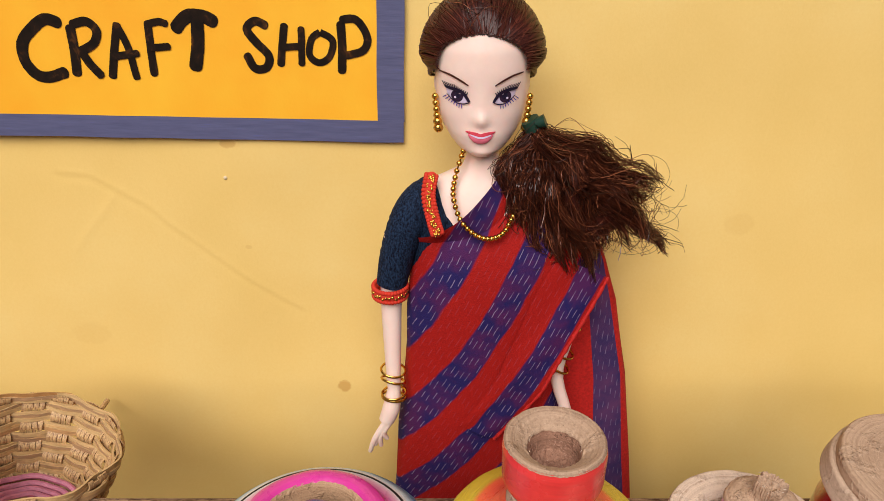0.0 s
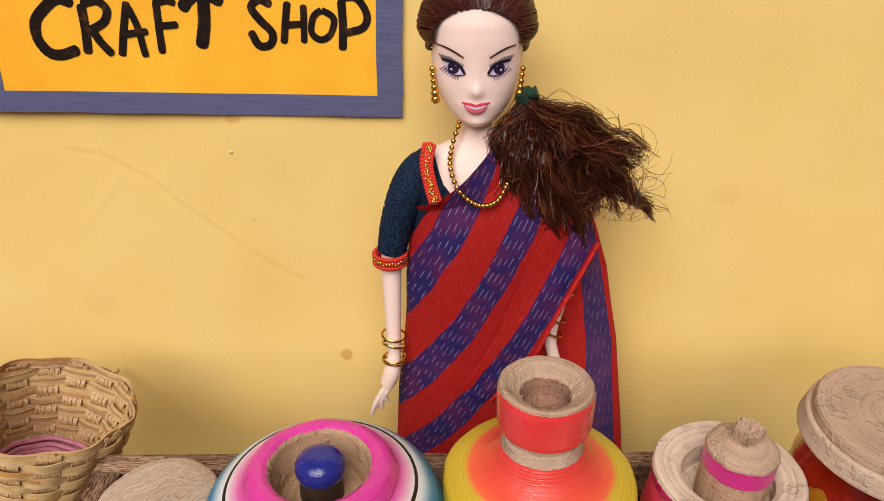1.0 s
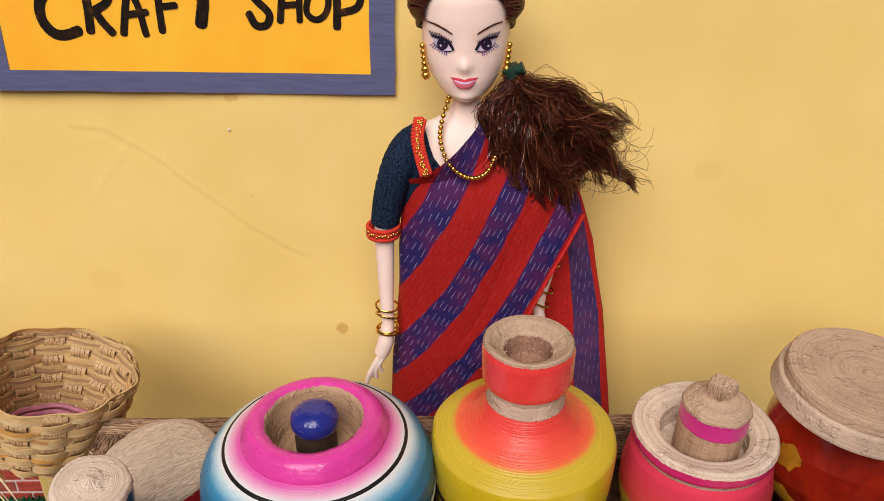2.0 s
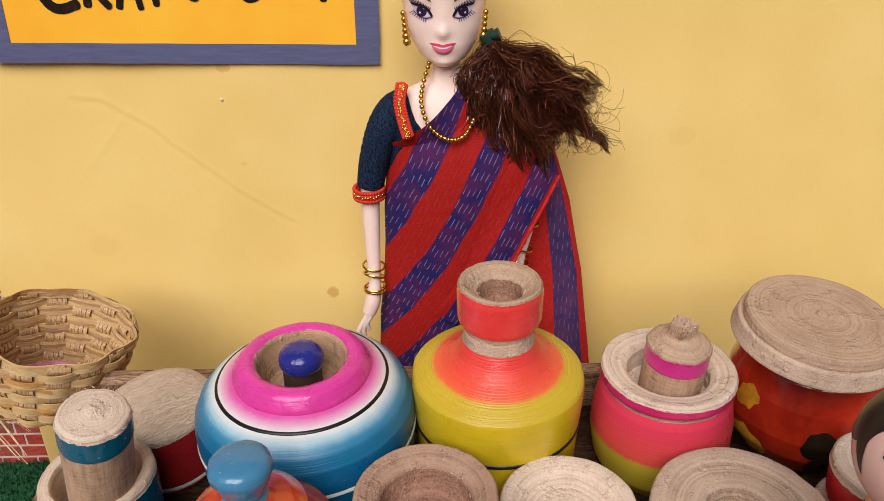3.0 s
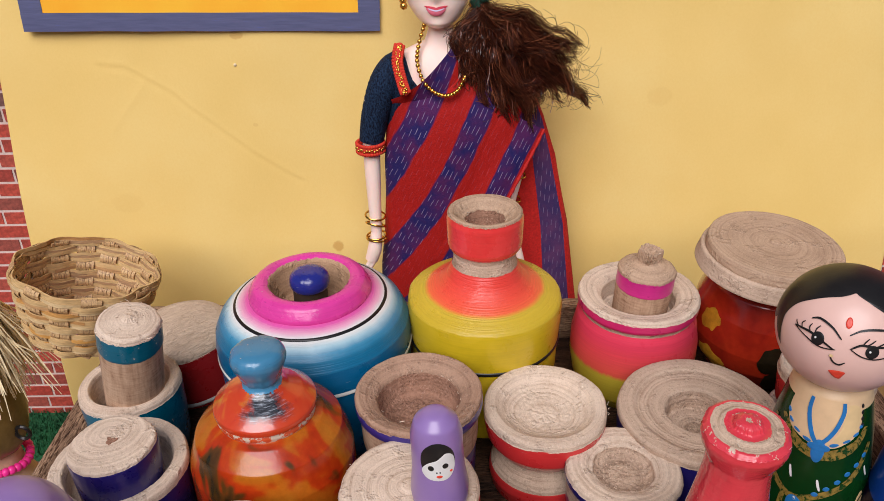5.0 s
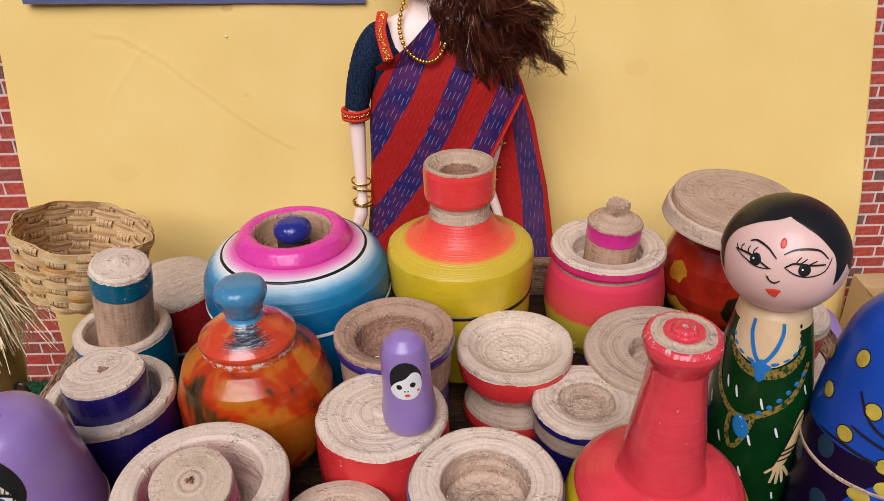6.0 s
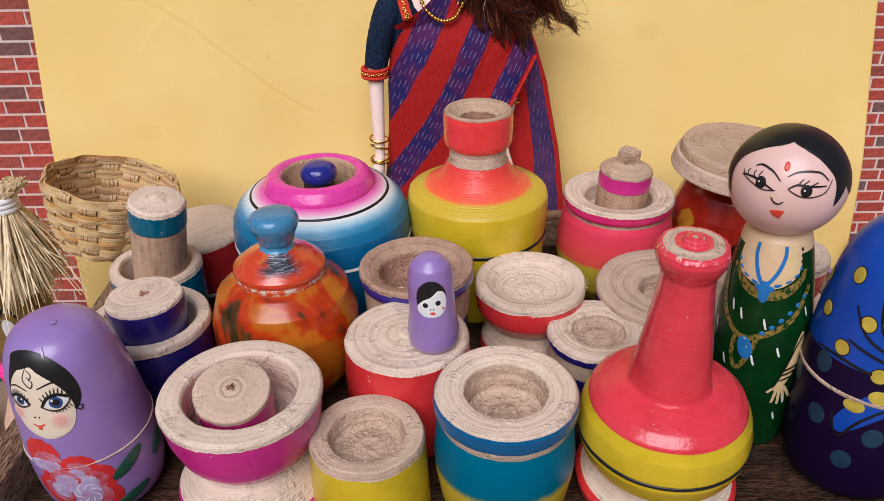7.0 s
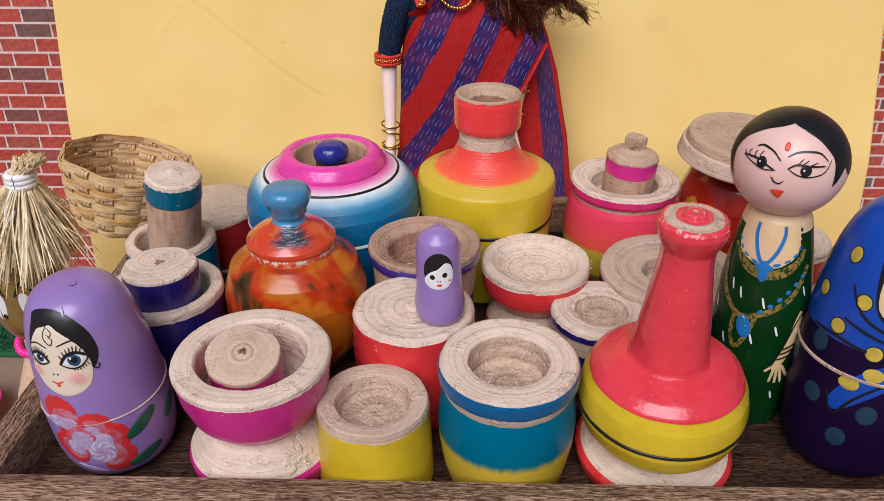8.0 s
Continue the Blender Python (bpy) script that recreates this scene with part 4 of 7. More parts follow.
# painted pot with a plate for a lid
LEAF_Y, LEAF_D = plain("ochre_brush_paint", (0.48, 0.22, 0.015), 0.3, vary=0.35), plain("dark_brush_paint", (0.02, 0.014, 0.006), 0.3, vary=0.4)
fp = [(0.0, 0.0), (0.0170, 0.0), (0.0215, 0.004), (0.0262, 0.012), (0.0275, 0.0195), (0.0262, 0.0310), (0.0230, 0.0395), (0.0185, 0.0442)]
t = vessel("flowered_pot", 0.1365, 0.1600, "glossy red-brown lacquered pot painted with ochre and dark leaves", "pot", [("body", fp, 0, [LACQUER])])
bm, sk = bmesh.new(), Skin(fp[1:], -30, 0.027)
for u, v, a, b, r, m in ((-0.0185, 0.0280, 0.0050, 0.0042, 20, 0), (-0.0150, 0.0120, 0.0075, 0.0042, -28, 0), (0.0080, 0.0200, 0.0056, 0.0060, 15, 1), (0.0105, 0.0095, 0.0055, 0.0060, 30, 1), (0.0260, 0.0140, 0.0060, 0.0040, 20, 0), (-0.0330, 0.0180, 0.0060, 0.0050, 0, 1)):
    o = [(p + 0.0006 * math.sin(7 * i), q + 0.0006 * math.cos(5 * i)) for i, (p, q) in enumerate(ell(u, v, a, b, r))]
    patch(bm, sk, o, m, 0.00015)
part("painted_leaf", bm, [LEAF_Y, LEAF_D], t)
vessel("plate_lid", 0.1298, 0.1535, "thick round raw wooden plate lying on the lacquered pot", "plate", [
    ("underside", [(0, 0), (0.0150, 0), (0.0210, 0.0018), (0.0258, 0.0044), (0.0256, 0.0052), (0.0246, 0.0098), (0.0236, 0.0103), (0.0200, 0.0104)], 0, [WOOD_GREY]),
    ("top_disc", [(0.0231, 0.0088), (0.0234, 0.0104), (0.0232, 0.0130), (0.0226, 0.0140), (0.0150, 0.0142), (0.0060, 0.0138), (0.0022, 0.0140), (0.0012, 0.0148), (0, 0.0144)], 0, [WOOD], dict(wob=0.0003)),
], z=0.0446, turn=(3, 3, 0))
for x, y, z, R, lab in ((0.1345, 0.1085, 0.0170, 0.0145, "small red wooden bowl stacked on another bowl"), (0.1370, 0.1110, 0.0, 0.0165, "small red wooden bowl with a raw pale top")):
    h = 0.0215 if z else 0.0170
    vessel("small_red_bowl", x, y, lab, "bowl", [
        ("side", [(0, 0), (R * 0.72, 0), (R * 0.92, h * 0.35), (R, h - 0.0035)], 0, [RED]),
        ("raw_top", [(R, h - 0.0037), (R * 0.985, h - 0.0010), (R * 0.93, h), (R * 0.6, h - 0.0004), (0, h)], 0, [WOOD_WHITE]),
    ], z=z)

# torn fibres left by the lathe
FLUFF = plain("torn_wood_fibre", (0.70, 0.57, 0.44), 0.8, vary=0.35, scale=900)
for name, bands in (("teal_pot", ((0.0112, 0.0012, 0.0395, 90), (0.0060, 0.0050, 0.0322, 90), (0.0150, 0.003, 0.0410, 30))), ("yellow_cup", ((0.0106, 0.0010, 0.0277, 110), (0.0060, 0.0050, 0.0240, 120), (0.0130, 0.0020, 0.0284, 40))), ("indigo_cup", ((0.0092, 0.0010, 0.0250, 90), (0.0050, 0.0040, 0.0222, 110), (0.0130, 0.0030, 0.0262, 40))),
                    ("red_bowl", ((0.0150, 0.0012, 0.0303, 40), (0.0060, 0.0060, 0.0268, 60), (0.0190, 0.0006, 0.0308, 60))), ("violet_bowl", ((0.0130, 0.0012, 0.0374, 60), (0.0060, 0.0050, 0.0296, 50))), ("red_drum_pot", ((0.0022, 0.0015, 0.0371, 50), (0.0186, 0.0005, 0.0362, 70), (0.0100, 0.0080, 0.0367, 40))),
                    ("wooden_roller", ((0.0096, 0.0004, 0.0466, 60), (0.0020, 0.0015, 0.0479, 14))), ("stalked_lid", ((0.0034, 0.0008, 0.0276, 40),)), ("long_necked_vase", ((0.0083, 0.0004, 0.0850, 40), (0.0038, 0.0028, 0.0862, 26))), ("yellow_pot", ((0.0070, 0.0008, 0.0752, 30), (0.0030, 0.0028, 0.0676, 50)))):
    fibres(bpy.data.objects[name], bands, len(name) * 7 + len(bands), FLUFF)


# ---- painted turned figures, each one plain mesh ----
LILAC = plain("lilac_paint", (0.285, 0.178, 0.430), 0.34, vary=0.09, scale=60, bump=0.05)
LILAC.node_tree.nodes["Principled BSDF"].inputs["Coat Weight"].default_value = 0.5
LILAC.node_tree.nodes["Principled BSDF"].inputs["Coat Roughness"].default_value = 0.22
CREAM = plain("cream_face_paint", (0.72, 0.60, 0.45), 0.35, vary=0.04, scale=90, bump=0.05)
BLUSH = plain("soft_pink_paint", (0.70, 0.35, 0.31), 0.4, vary=0.05)
LIPRED = plain("lip_red_paint", (0.68, 0.06, 0.03), 0.35)
PETAL = plain("red_petal_paint", (0.58, 0.030, 0.030), 0.35, vary=0.15)
ROSY = marbled("rosy_petal_paint", [(0.35, (0.56, 0.06, 0.07)), (0.55, (0.52, 0.15, 0.20)), (0.7, (0.54, 0.26, 0.36))], 300, 0.1)
WISP = plain("white_brush_paint", (0.66, 0.64, 0.74), 0.4, vary=0.1)
PETAL_PALE = marbled("pale_petal_paint", [(0.35, (0.46, 0.25, 0.40)), (0.52, (0.46, 0.36, 0.56)), (0.72, (0.58, 0.53, 0.70))], 260, 0.2)
LEAFGREEN = plain("leaf_green_paint", (0.02, 0.09, 0.055), 0.35, vary=0.35)
GREENP = plain("bottle_green_paint", (0.003, 0.031, 0.006), 0.22, vary=0.3, scale=70, bump=0.05)
FACEPINK = plain("pink_face_paint", (0.72, 0.47, 0.40), 0.28, vary=0.05, scale=60, bump=0.05)
OCHRE = marbled("sponged_ochre_paint", [(0.40, (0.008, 0.05, 0.010)), (0.48, (0.20, 0.14, 0.030)), (0.62, (0.30, 0.20, 0.040))], 900, 0.1)
SKINYEL = plain("yellow_cream_paint", (0.66, 0.48, 0.24), 0.35, vary=0.12, scale=120)
MIDBLUE = plain("mid_blue_paint", (0.02, 0.16, 0.42), 0.35, vary=0.15)
COBALT = plain("cobalt_paint", (0.010, 0.062, 0.37), 0.28, vary=0.08, scale=60, bump=0.05)
# Plum paint with the shade on the doll's lower half mixed in.
PLUM_SHADED = plain("shaded_plum_paint", (0.010, 0.0028, 0.025), 0.40, vary=0.1, scale=60, bump=0.05)
for m in (GREENP, PLUM_SHADED):
    m.node_tree.nodes["Principled BSDF"].inputs["Specular IOR Level"].default_value = 0.16
DOTYEL = plain("dot_yellow_paint", (0.50, 0.38, 0.05), 0.35, vary=0.2)
DOTTEAL = plain("dot_teal_paint", (0.016, 0.042, 0.072), 0.35, vary=0.2)
OFFWHITE = plain("off_white_paint", (0.72, 0.72, 0.70), 0.4, vary=0.04)
EYEBLUE = plain("iris_paint", (0.03, 0.07, 0.20), 0.25)
FIG = "painted wooden dolls"


def figure(name, bm, mats, at, turn, label, category="doll", group=FIG):
    ob = part(name, bm, mats, smooth=50)
    ob.matrix_world = pose(*at, *turn)
    return tagged(ob, label, category, group)


# lilac nesting doll
mp = fine([(0, 0), (0.0120, 0), (0.0152, 0.0035), (0.0168, 0.0095), (0.0173, 0.0160), (0.0173, 0.0225), (0.0172, 0.0250), (0.0167, 0.0310), (0.0159, 0.0390), (0.0150, 0.0460), (0.0141, 0.0512), (0.0126, 0.0560), (0.0098, 0.0600), (0.0052, 0.0622), (0, 0.0628)])
bm = lathe(mp, 0, soft=0.0, wob=0.0)
lathe([(0.0170, 0.0254), (0.01742, 0.0256), (0.01742, 0.0258), (0.0170, 0.0260)], 1, 72, 0.0002, 0.0, bm=bm)
class Shrunk(Skin):
    """Squeezes the painted design to the doll's height."""

    def at(self, u, v, off):
        return super().at(u * 0.98, v - 0.06 * max(0.0, v - 0.02) + 0.0014 * min(1.0, max(0.0, (v - 0.032) / 0.004)), off)


sk = Shrunk(mp[1:], -2.5, 0.0170)
F = dict(dark=2, cream=3, blush=4, lip=5, petal=6, pale=7, leaf=8, iris=9, white=10, rosy=11, wisp=12, faint=13, soft=14)
patch(bm, sk, smooth_loop([(-0.0098, 0.0571), (-0.0105, 0.0597), (-0.0060, 0.0610), (0.0010, 0.0610), (0.0070, 0.0591), (0.0112, 0.0545), (0.0120, 0.0480), (0.0085, 0.0431), (0, 0.0411), (-0.0090, 0.0441), (-0.0105, 0.0501)], 44), F["dark"], 0.00018, (0, 0.047), 22)
patch(bm, sk, smooth_loop([(-0.0098, 0.0506), (-0.0070, 0.0559), (-0.0040, 0.0572), (-0.0010, 0.0578), (0.0012, 0.0566), (0.0052, 0.0538), (0.0084, 0.0496), (0.0092, 0.0441), (0.0070, 0.0386), (0.0025, 0.0359), (-0.0025, 0.0359), (-0.0070, 0.0386), (-0.0096, 0.0441)], 48), F["cream"], 0.00026, (0, 0.045), 16)
for sx, cu, cv, k in ((-1, -0.0058, 0.0478, 0.86), (1, 0.0046, 0.0474, 1.12)):
    q = lambda u, v: (cu + sx * u * k, cv + v * k)
    patch(bm, sk, [q(*p) for p in smooth_loop([(-0.0034, -0.0008), (-0.0014, 0.0014), (0.0012, 0.0018), (0.0036, 0.0004), (0.0016, -0.0015), (-0.0012, -0.0018)], 26)], F["white"], 0.00034)
    patch(bm, sk, [q(*p) for p in ell(0.0002, 0.0, 0.0020, 0.0018)], F["iris"], 0.00039)
    patch(bm, sk, [q(*p) for p in ell(0.0002, 0.0001, 0.0012, 0.0011, n=16)], F["dark"], 0.00044)
    patch(bm, sk, [q(*p) for p in ell(-0.0006, 0.0007, 0.0004, 0.0004, n=10)], F["white"], 0.00049)
    stroke(bm, sk, [q(*p) for p in ((-0.0036, -0.0010), (-0.0016, 0.0015), (0.0012, 0.0021), (0.0042, 0.0006))], 0.0010, F["dark"], 0.00050)
    stroke(bm, sk, [q(*p) for p in ((-0.0034, -0.0010), (-0.0010, -0.0021), (0.0016, -0.0018), (0.0040, 0.0004))], 0.0005, F["dark"], 0.00050)
    for i in range(9):
        u = -0.0026 + 0.00075 * i
        v = 0.0020 - 0.00012 * (i - 4) ** 2
        stroke(bm, sk, [q(u, v), q(u + 0.00030 * (i - 3), v + 0.0020 - 0.00006 * abs(i - 5))], 0.0003, F["dark"], 0.00050, 4)
    for i in range(6):
        u = -0.0006 + 0.00075 * i
        stroke(bm, sk, [q(u, -0.0019 + 0.00030 * max(0, i - 2)), q(u + 0.0005, -0.0029 + 0.00030 * max(0, i - 2))], 0.00026, F["dark"], 0.00050, 4)
    stroke(bm, sk, [q(-0.0036, 0.0040), q(0.0006, 0.0053), q(0.0040, 0.0044)], 0.00045, F["dark"], 0.00036)
for u, v, r in ((-0.0075, 0.0436, 0.0019), (0.0044, 0.0414, 0.0025)):
    for k, m in ((1.25, "faint"), (0.98, "soft"), (0.68, "blush")):
        patch(bm, sk, ell(u, v, r * 1.1 * k, r * k), F[m], 0.00037 - 0.00003 * k)
stroke(bm, sk, [(0.0102, 0.0458), (0.0092, 0.0446), (0.0104, 0.0434), (0.0112, 0.0446), (0.0102, 0.0449)], 0.0004, F["dark"], 0.00044)
for u in (-0.0024, -0.0011):
    patch(bm, sk, ell(u, 0.0429, 0.0003, 0.0003, n=10), F["dark"], 0.00036)
stroke(bm, sk, [(-0.0022, 0.0578), (-0.0036, 0.0545), (-0.0014, 0.0522), (-0.0004, 0.0538), (-0.0016, 0.0546)], 0.00035, F["dark"], 0.00036, 18)
stroke(bm, sk, [(-0.0022, 0.0570), (-0.0006, 0.0560), (-0.0010, 0.0548), (-0.0022, 0.0552)], 0.00030, F["dark"], 0.00036, 14)
stroke(bm, sk, [(-0.0036, 0.0405), (-0.0018, 0.0399), (0.0, 0.0407)], 0.0006, F["lip"], 0.00036, 8)
patch(bm, sk, ell(-0.0017, 0.0393, 0.0007, 0.0007, n=14), F["lip"], 0.00036)
petals = ((-0.0040, 0.0312, 0.0066, 0.0040, 8), (0.0066, 0.0275, 0.0056, 0.0036, -8), (0.0120, 0.0225, 0.0048, 0.0046, 10), (0.0112, 0.0156, 0.0056, 0.0048, -14), (-0.0040, 0.0195, 0.0050, 0.0050, 30), (0.0010, 0.0235, 0.0070, 0.0060, 0))
for k, (u, v, a, b, r) in enumerate((-0.0090 + (u + 0.0090) * 0.83, 0.0352 - (0.0352 - v) * 1.22, a * 0.86, b * 1.2, r) for u, v, a, b, r in petals):
    for n, (f, m) in enumerate(((1.0, "petal"), (0.80, "rosy"), (0.58, "pale"))):
        w = [(p + 0.00025 * math.sin(3 * i + k), q + 0.00025 * math.cos(4 * i + n)) for i, (p, q) in enumerate(ell(u + (1 - f) * (0.001 - u) * 0.9, v + (1 - f) * (0.019 - v) * 0.9, a * f, b * f, r))]
        patch(bm, sk, w, F[m], 0.00014 + 0.00002 * k + 0.00005 * n)
for u, v, a, b, r in ((0.0041, 0.0154, 0.0038, 0.0050, 10), (-0.0055, 0.0267, 0.0044, 0.0022, 6), (-0.0010, 0.0078, 0.0050, 0.0012, -22)):
    patch(bm, sk, ell(u, v, a, b, r), F["pale"], 0.00036)
for k in range(14):
    a = 0.9 * k
    stroke(bm, sk, [(0.0041 + 0.0036 * math.cos(a), 0.0154 + 0.0044 * math.sin(a)), (0.0041 + 0.0030 * math.cos(a + 0.5), 0.0154 + 0.0034 * math.sin(a + 0.5)), (0.0041 + 0.0016 * math.cos(a + 1.0), 0.0154 + 0.0018 * math.sin(a + 1.0))], 0.0003, F["wisp"], 0.00042, 8)
for u, v, a, r in ((0.0162, 0.0205, 0.0058, 32), (0.0275, 0.0180, 0.0042, 40), (0.0150, 0.0080, 0.0058, 14)):
    patch(bm, sk, ell(u, v, a, 0.0021, r), F["leaf"], 0.00034)
patch(bm, sk, ell(0.0042, 0.0606, 0.0006, 0.0013, 25, 14), F["pale"], 0.0003)
lathe([(0.0006, 0.0618), (0.0010, 0.06265), (0.0013, 0.0618)], F["dark"], 24, 0.0, 0.0002, centre=(0.0022, -0.0018), bm=bm)
figure("nesting_doll", bm, [LILAC, WOOD_GREY, BLACK, CREAM, BLUSH, LIPRED, PETAL, PETAL_PALE, LEAFGREEN, EYEBLUE, OFFWHITE, ROSY, WISP, plain("faint_blush_paint", (0.72, 0.53, 0.41), 0.35, vary=0.04), plain("light_blush_paint", (0.71, 0.43, 0.35), 0.35, vary=0.05)], (-0.0852, 0.0400, 0.0004), (3.5, -1.2, 0), "large lilac nesting doll with a painted face and red flowers")

# blue nesting doll
bp = fine([(0, 0), (0.0140, 0), (0.0172, 0.0040), (0.0187, 0.0120), (0.0192, 0.0220), (0.0192, 0.0320), (0.0191, 0.0380), (0.0186, 0.0450), (0.0178, 0.0540), (0.0168, 0.0620), (0.0153, 0.0700), (0.0128, 0.0770), (0.0090, 0.0820), (0.0045, 0.0843), (0, 0.0848)])
nb = len(bp) - 1
bm = lathe(bp, [1 if (bp[k][1] + bp[k + 1][1]) / 2 < 0.0462 else 0 for k in range(nb)], soft=0.0, wob=0.0)
lathe([(0.0187, 0.0374), (0.01945, 0.0378), (0.01945, 0.0386), (0.0187, 0.0390)], 2, 72, 0.0002, 0.0, bm=bm)
sk = Skin(bp[1:], 0, 0.019)
sf = Skin(bp[1:], -12, 0.019)
patch(bm, sf, smooth_loop([(-0.011, 0.0705), (-0.0105, 0.0755), (-0.005, 0.0800), (0.003, 0.0805), (0.010, 0.0755), (0.011, 0.0685), (0.008, 0.0585), (0, 0.0545), (-0.008, 0.0585)], 40), 3, 0.00012, (0, 0.0675), 7)
patch(bm, sf, smooth_loop([(-0.0088, 0.0705), (-0.0050, 0.0745), (0.0, 0.0770), (0.005, 0.0745), (0.0092, 0.0695), (0.0080, 0.0605), (0, 0.0560), (-0.0078, 0.0595)], 40), 4, 0.0002, (0, 0.0665), 7)
for sx in (-1, 1):
    patch(bm, sf, ell(sx * 0.004, 0.0680, 0.0020, 0.0014), 3, 0.0003)
patch(bm, sf, ell(0, 0.0600, 0.0016, 0.0007), 5, 0.0003)
for u, v in ((-0.0150, 0.0785), (-0.0160, 0.0600), (-0.0205, 0.0508), (-0.0095, 0.0470), (-0.0240, 0.0705), (-0.0380, 0.0640), (-0.0300, 0.0575)):
    patch(bm, sk, ell(u, v, 0.0024, 0.0024), 3, 0.00014)
    patch(bm, sk, ell(u, v, 0.0021, 0.0021), 6, 0.00020)
patch(bm, sk, smooth_loop([(-0.0170, 0.0285), (-0.0135, 0.0370), (-0.0070, 0.0435), (0.002, 0.0465), (0.004, 0.0435), (-0.002, 0.0385), (-0.0080, 0.0325), (-0.0140, 0.0265)], 40), 0, 0.00014)
for u, v in ((-0.0130, 0.0363), (-0.0080, 0.0407), (0.0005, 0.0375)):
    patch(bm, sk, ell(u, v, 0.0026, 0.0021), 6, 0.00022)
for u, v in ((-0.0240, 0.0440), (-0.0215, 0.0280), (-0.0065, 0.0275), (-0.0120, 0.0175), (-0.0330, 0.0345)):
    patch(bm, sk, ell(u, v, 0.0026, 0.0032), 7, 0.00014)
stroke(bm, sk, [(-0.0280, 0.0475), (-0.0200, 0.0480), (-0.0100, 0.0470), (0.004, 0.0475)], 0.0009, 3, 0.0002)
stroke(bm, sk, [(-0.0205, 0.0635), (-0.0150, 0.0565), (-0.0060, 0.0530), (0.002, 0.0520)], 0.0008, 3, 0.0002)
stroke(bm, sk, [(-0.0195, 0.0540), (-0.0120, 0.0520), (-0.004, 0.0500)], 0.0008, 3, 0.0003)
stroke(bm, sk, [(-0.0175, 0.0320), (-0.0160, 0.0265), (-0.0140, 0.0255), (-0.0110, 0.0315), (-0.005, 0.0380), (0.004, 0.0407)], 0.0008, 3, 0.0003)
figure("nesting_doll", bm, [COBALT, PLUM_SHADED, WOOD_GREY, BLACK, SKINYEL, LIPRED, DOTYEL, DOTTEAL], (0.1348, 0.0450, 0), (0, 0, 0), "blue and plum nesting doll with yellow painted dots")

# small lilac doll on the red drum
sp = [(0, 0), (0.0062, 0), (0.0073, 0.0020), (0.0076, 0.0060), (0.0068, 0.0130), (0.0066, 0.0200), (0.0066, 0.0250), (0.0056, 0.0290), (0.0030, 0.0316), (0, 0.0322)]
bm = lathe(sp, 0, 48, 0.0008, 0.0)
sk = Skin(sp[1:], 2, 0.0067)
patch(bm, sk, ell(0, 0.0205, 0.0046, 0.0062), 1, 0.0001, rings=6)
patch(bm, sk, smooth_loop([(-0.0043, 0.0176), (-0.0036, 0.0190), (-0.0022, 0.0204), (-0.0004, 0.0213), (0.0008, 0.0224), (0.0020, 0.0234), (0.0036, 0.0226), (0.0044, 0.0203), (0.0040, 0.0170), (0.0020, 0.0146), (-0.0018, 0.0146), (-0.0038, 0.0160)], 44), 2, 0.0002, (0, 0.019), 6)
for sx in (-1, 1):
    patch(bm, sk, ell(sx * 0.0018, 0.0190 + 0.0003 * sx, 0.0008, 0.0009, n=16), 1, 0.0003)
    patch(bm, sk, ell(sx * 0.0004, 0.0173, 0.00022, 0.00025, n=10), 1, 0.0003)
patch(bm, sk, ell(0.0002, 0.0159, 0.0008, 0.0005, n=16), 3, 0.0003)
patch(bm, sk, ell(0.0032, 0.0172, 0.0004, 0.0004, n=12), 3, 0.0003)
bmesh.ops.scale(bm, vec=(0.99, 0.99, 0.945), verts=bm.verts)
figure("small_doll", bm, [LILAC, BLACK, OFFWHITE, LIPRED], (0.0118, 0.0585, 0.0371), (0, -1.5, 0), "small lilac wooden doll with a white face on the red drum")

# green doll with a round head
kb = [(0, 0), (0.0104, 0), (0.0112, 0.0015), (0.0122, 0.0100), (0.0134, 0.0230), (0.0136, 0.0330), (0.0128, 0.0480), (0.0112, 0.0600), (0.0095, 0.0688), (0.0088, 0.0716), (0.0070, 0.0735)]
hz, hr = 0.0866, 0.0151
hd = [(hr * math.cos(a) * 1.0, hz + hr * math.sin(a) * 0.985) for a in (radians(-78 + 168 * i / 26) for i in range(27))]
bm = lathe(kb, [0, 0, 0, 0, 0, 0, 0, 0, 8, 8], 64, 0.0008, 0.0)
lathe(hd + [(0, hz + hr * 0.985)], 1, 64, 0.0, 0.0, bm=bm)
K = -28


def rise(v):
    return v + 0.009 * min(1.0, max(0.0, (0.0712 - v) / 0.02))


class Raised(Skin):
    def at(self, u, v, off):
        return super().at(u, rise(v), off)


sk = Raised(kb[1:], K, 0.0125)
GOLD, BLU, YEL, DARK, RD, WHT, SKN = 3, 4, 5, 2, 6, 7, 8
patch(bm, sk, smooth_loop([(-0.0105, 0.0690), (-0.0110, 0.0600), (-0.0085, 0.0530), (-0.0020, 0.0500), (0.0045, 0.0505), (0.0090, 0.0550), (0.0108, 0.0620), (0.0100, 0.0700), (0.0050, 0.0712), (-0.0050, 0.0712)], 44), SKN, 0.0001, (0, 0.061), 7)
patch(bm, sk, smooth_loop([(0.0045, 0.0690), (0.0050, 0.0600), (0.0030, 0.0530), (0.0055, 0.0522), (0.0090, 0.0570), (0.0100, 0.0640), (0.0092, 0.0695)], 30), YEL, 0.00016)
stroke(bm, sk, [(-0.0120, 0.0560), (-0.0060, 0.0492), (0.0020, 0.0478), (0.0090, 0.0510), (0.0125, 0.0580)], 0.0030, GOLD, 0.00014)
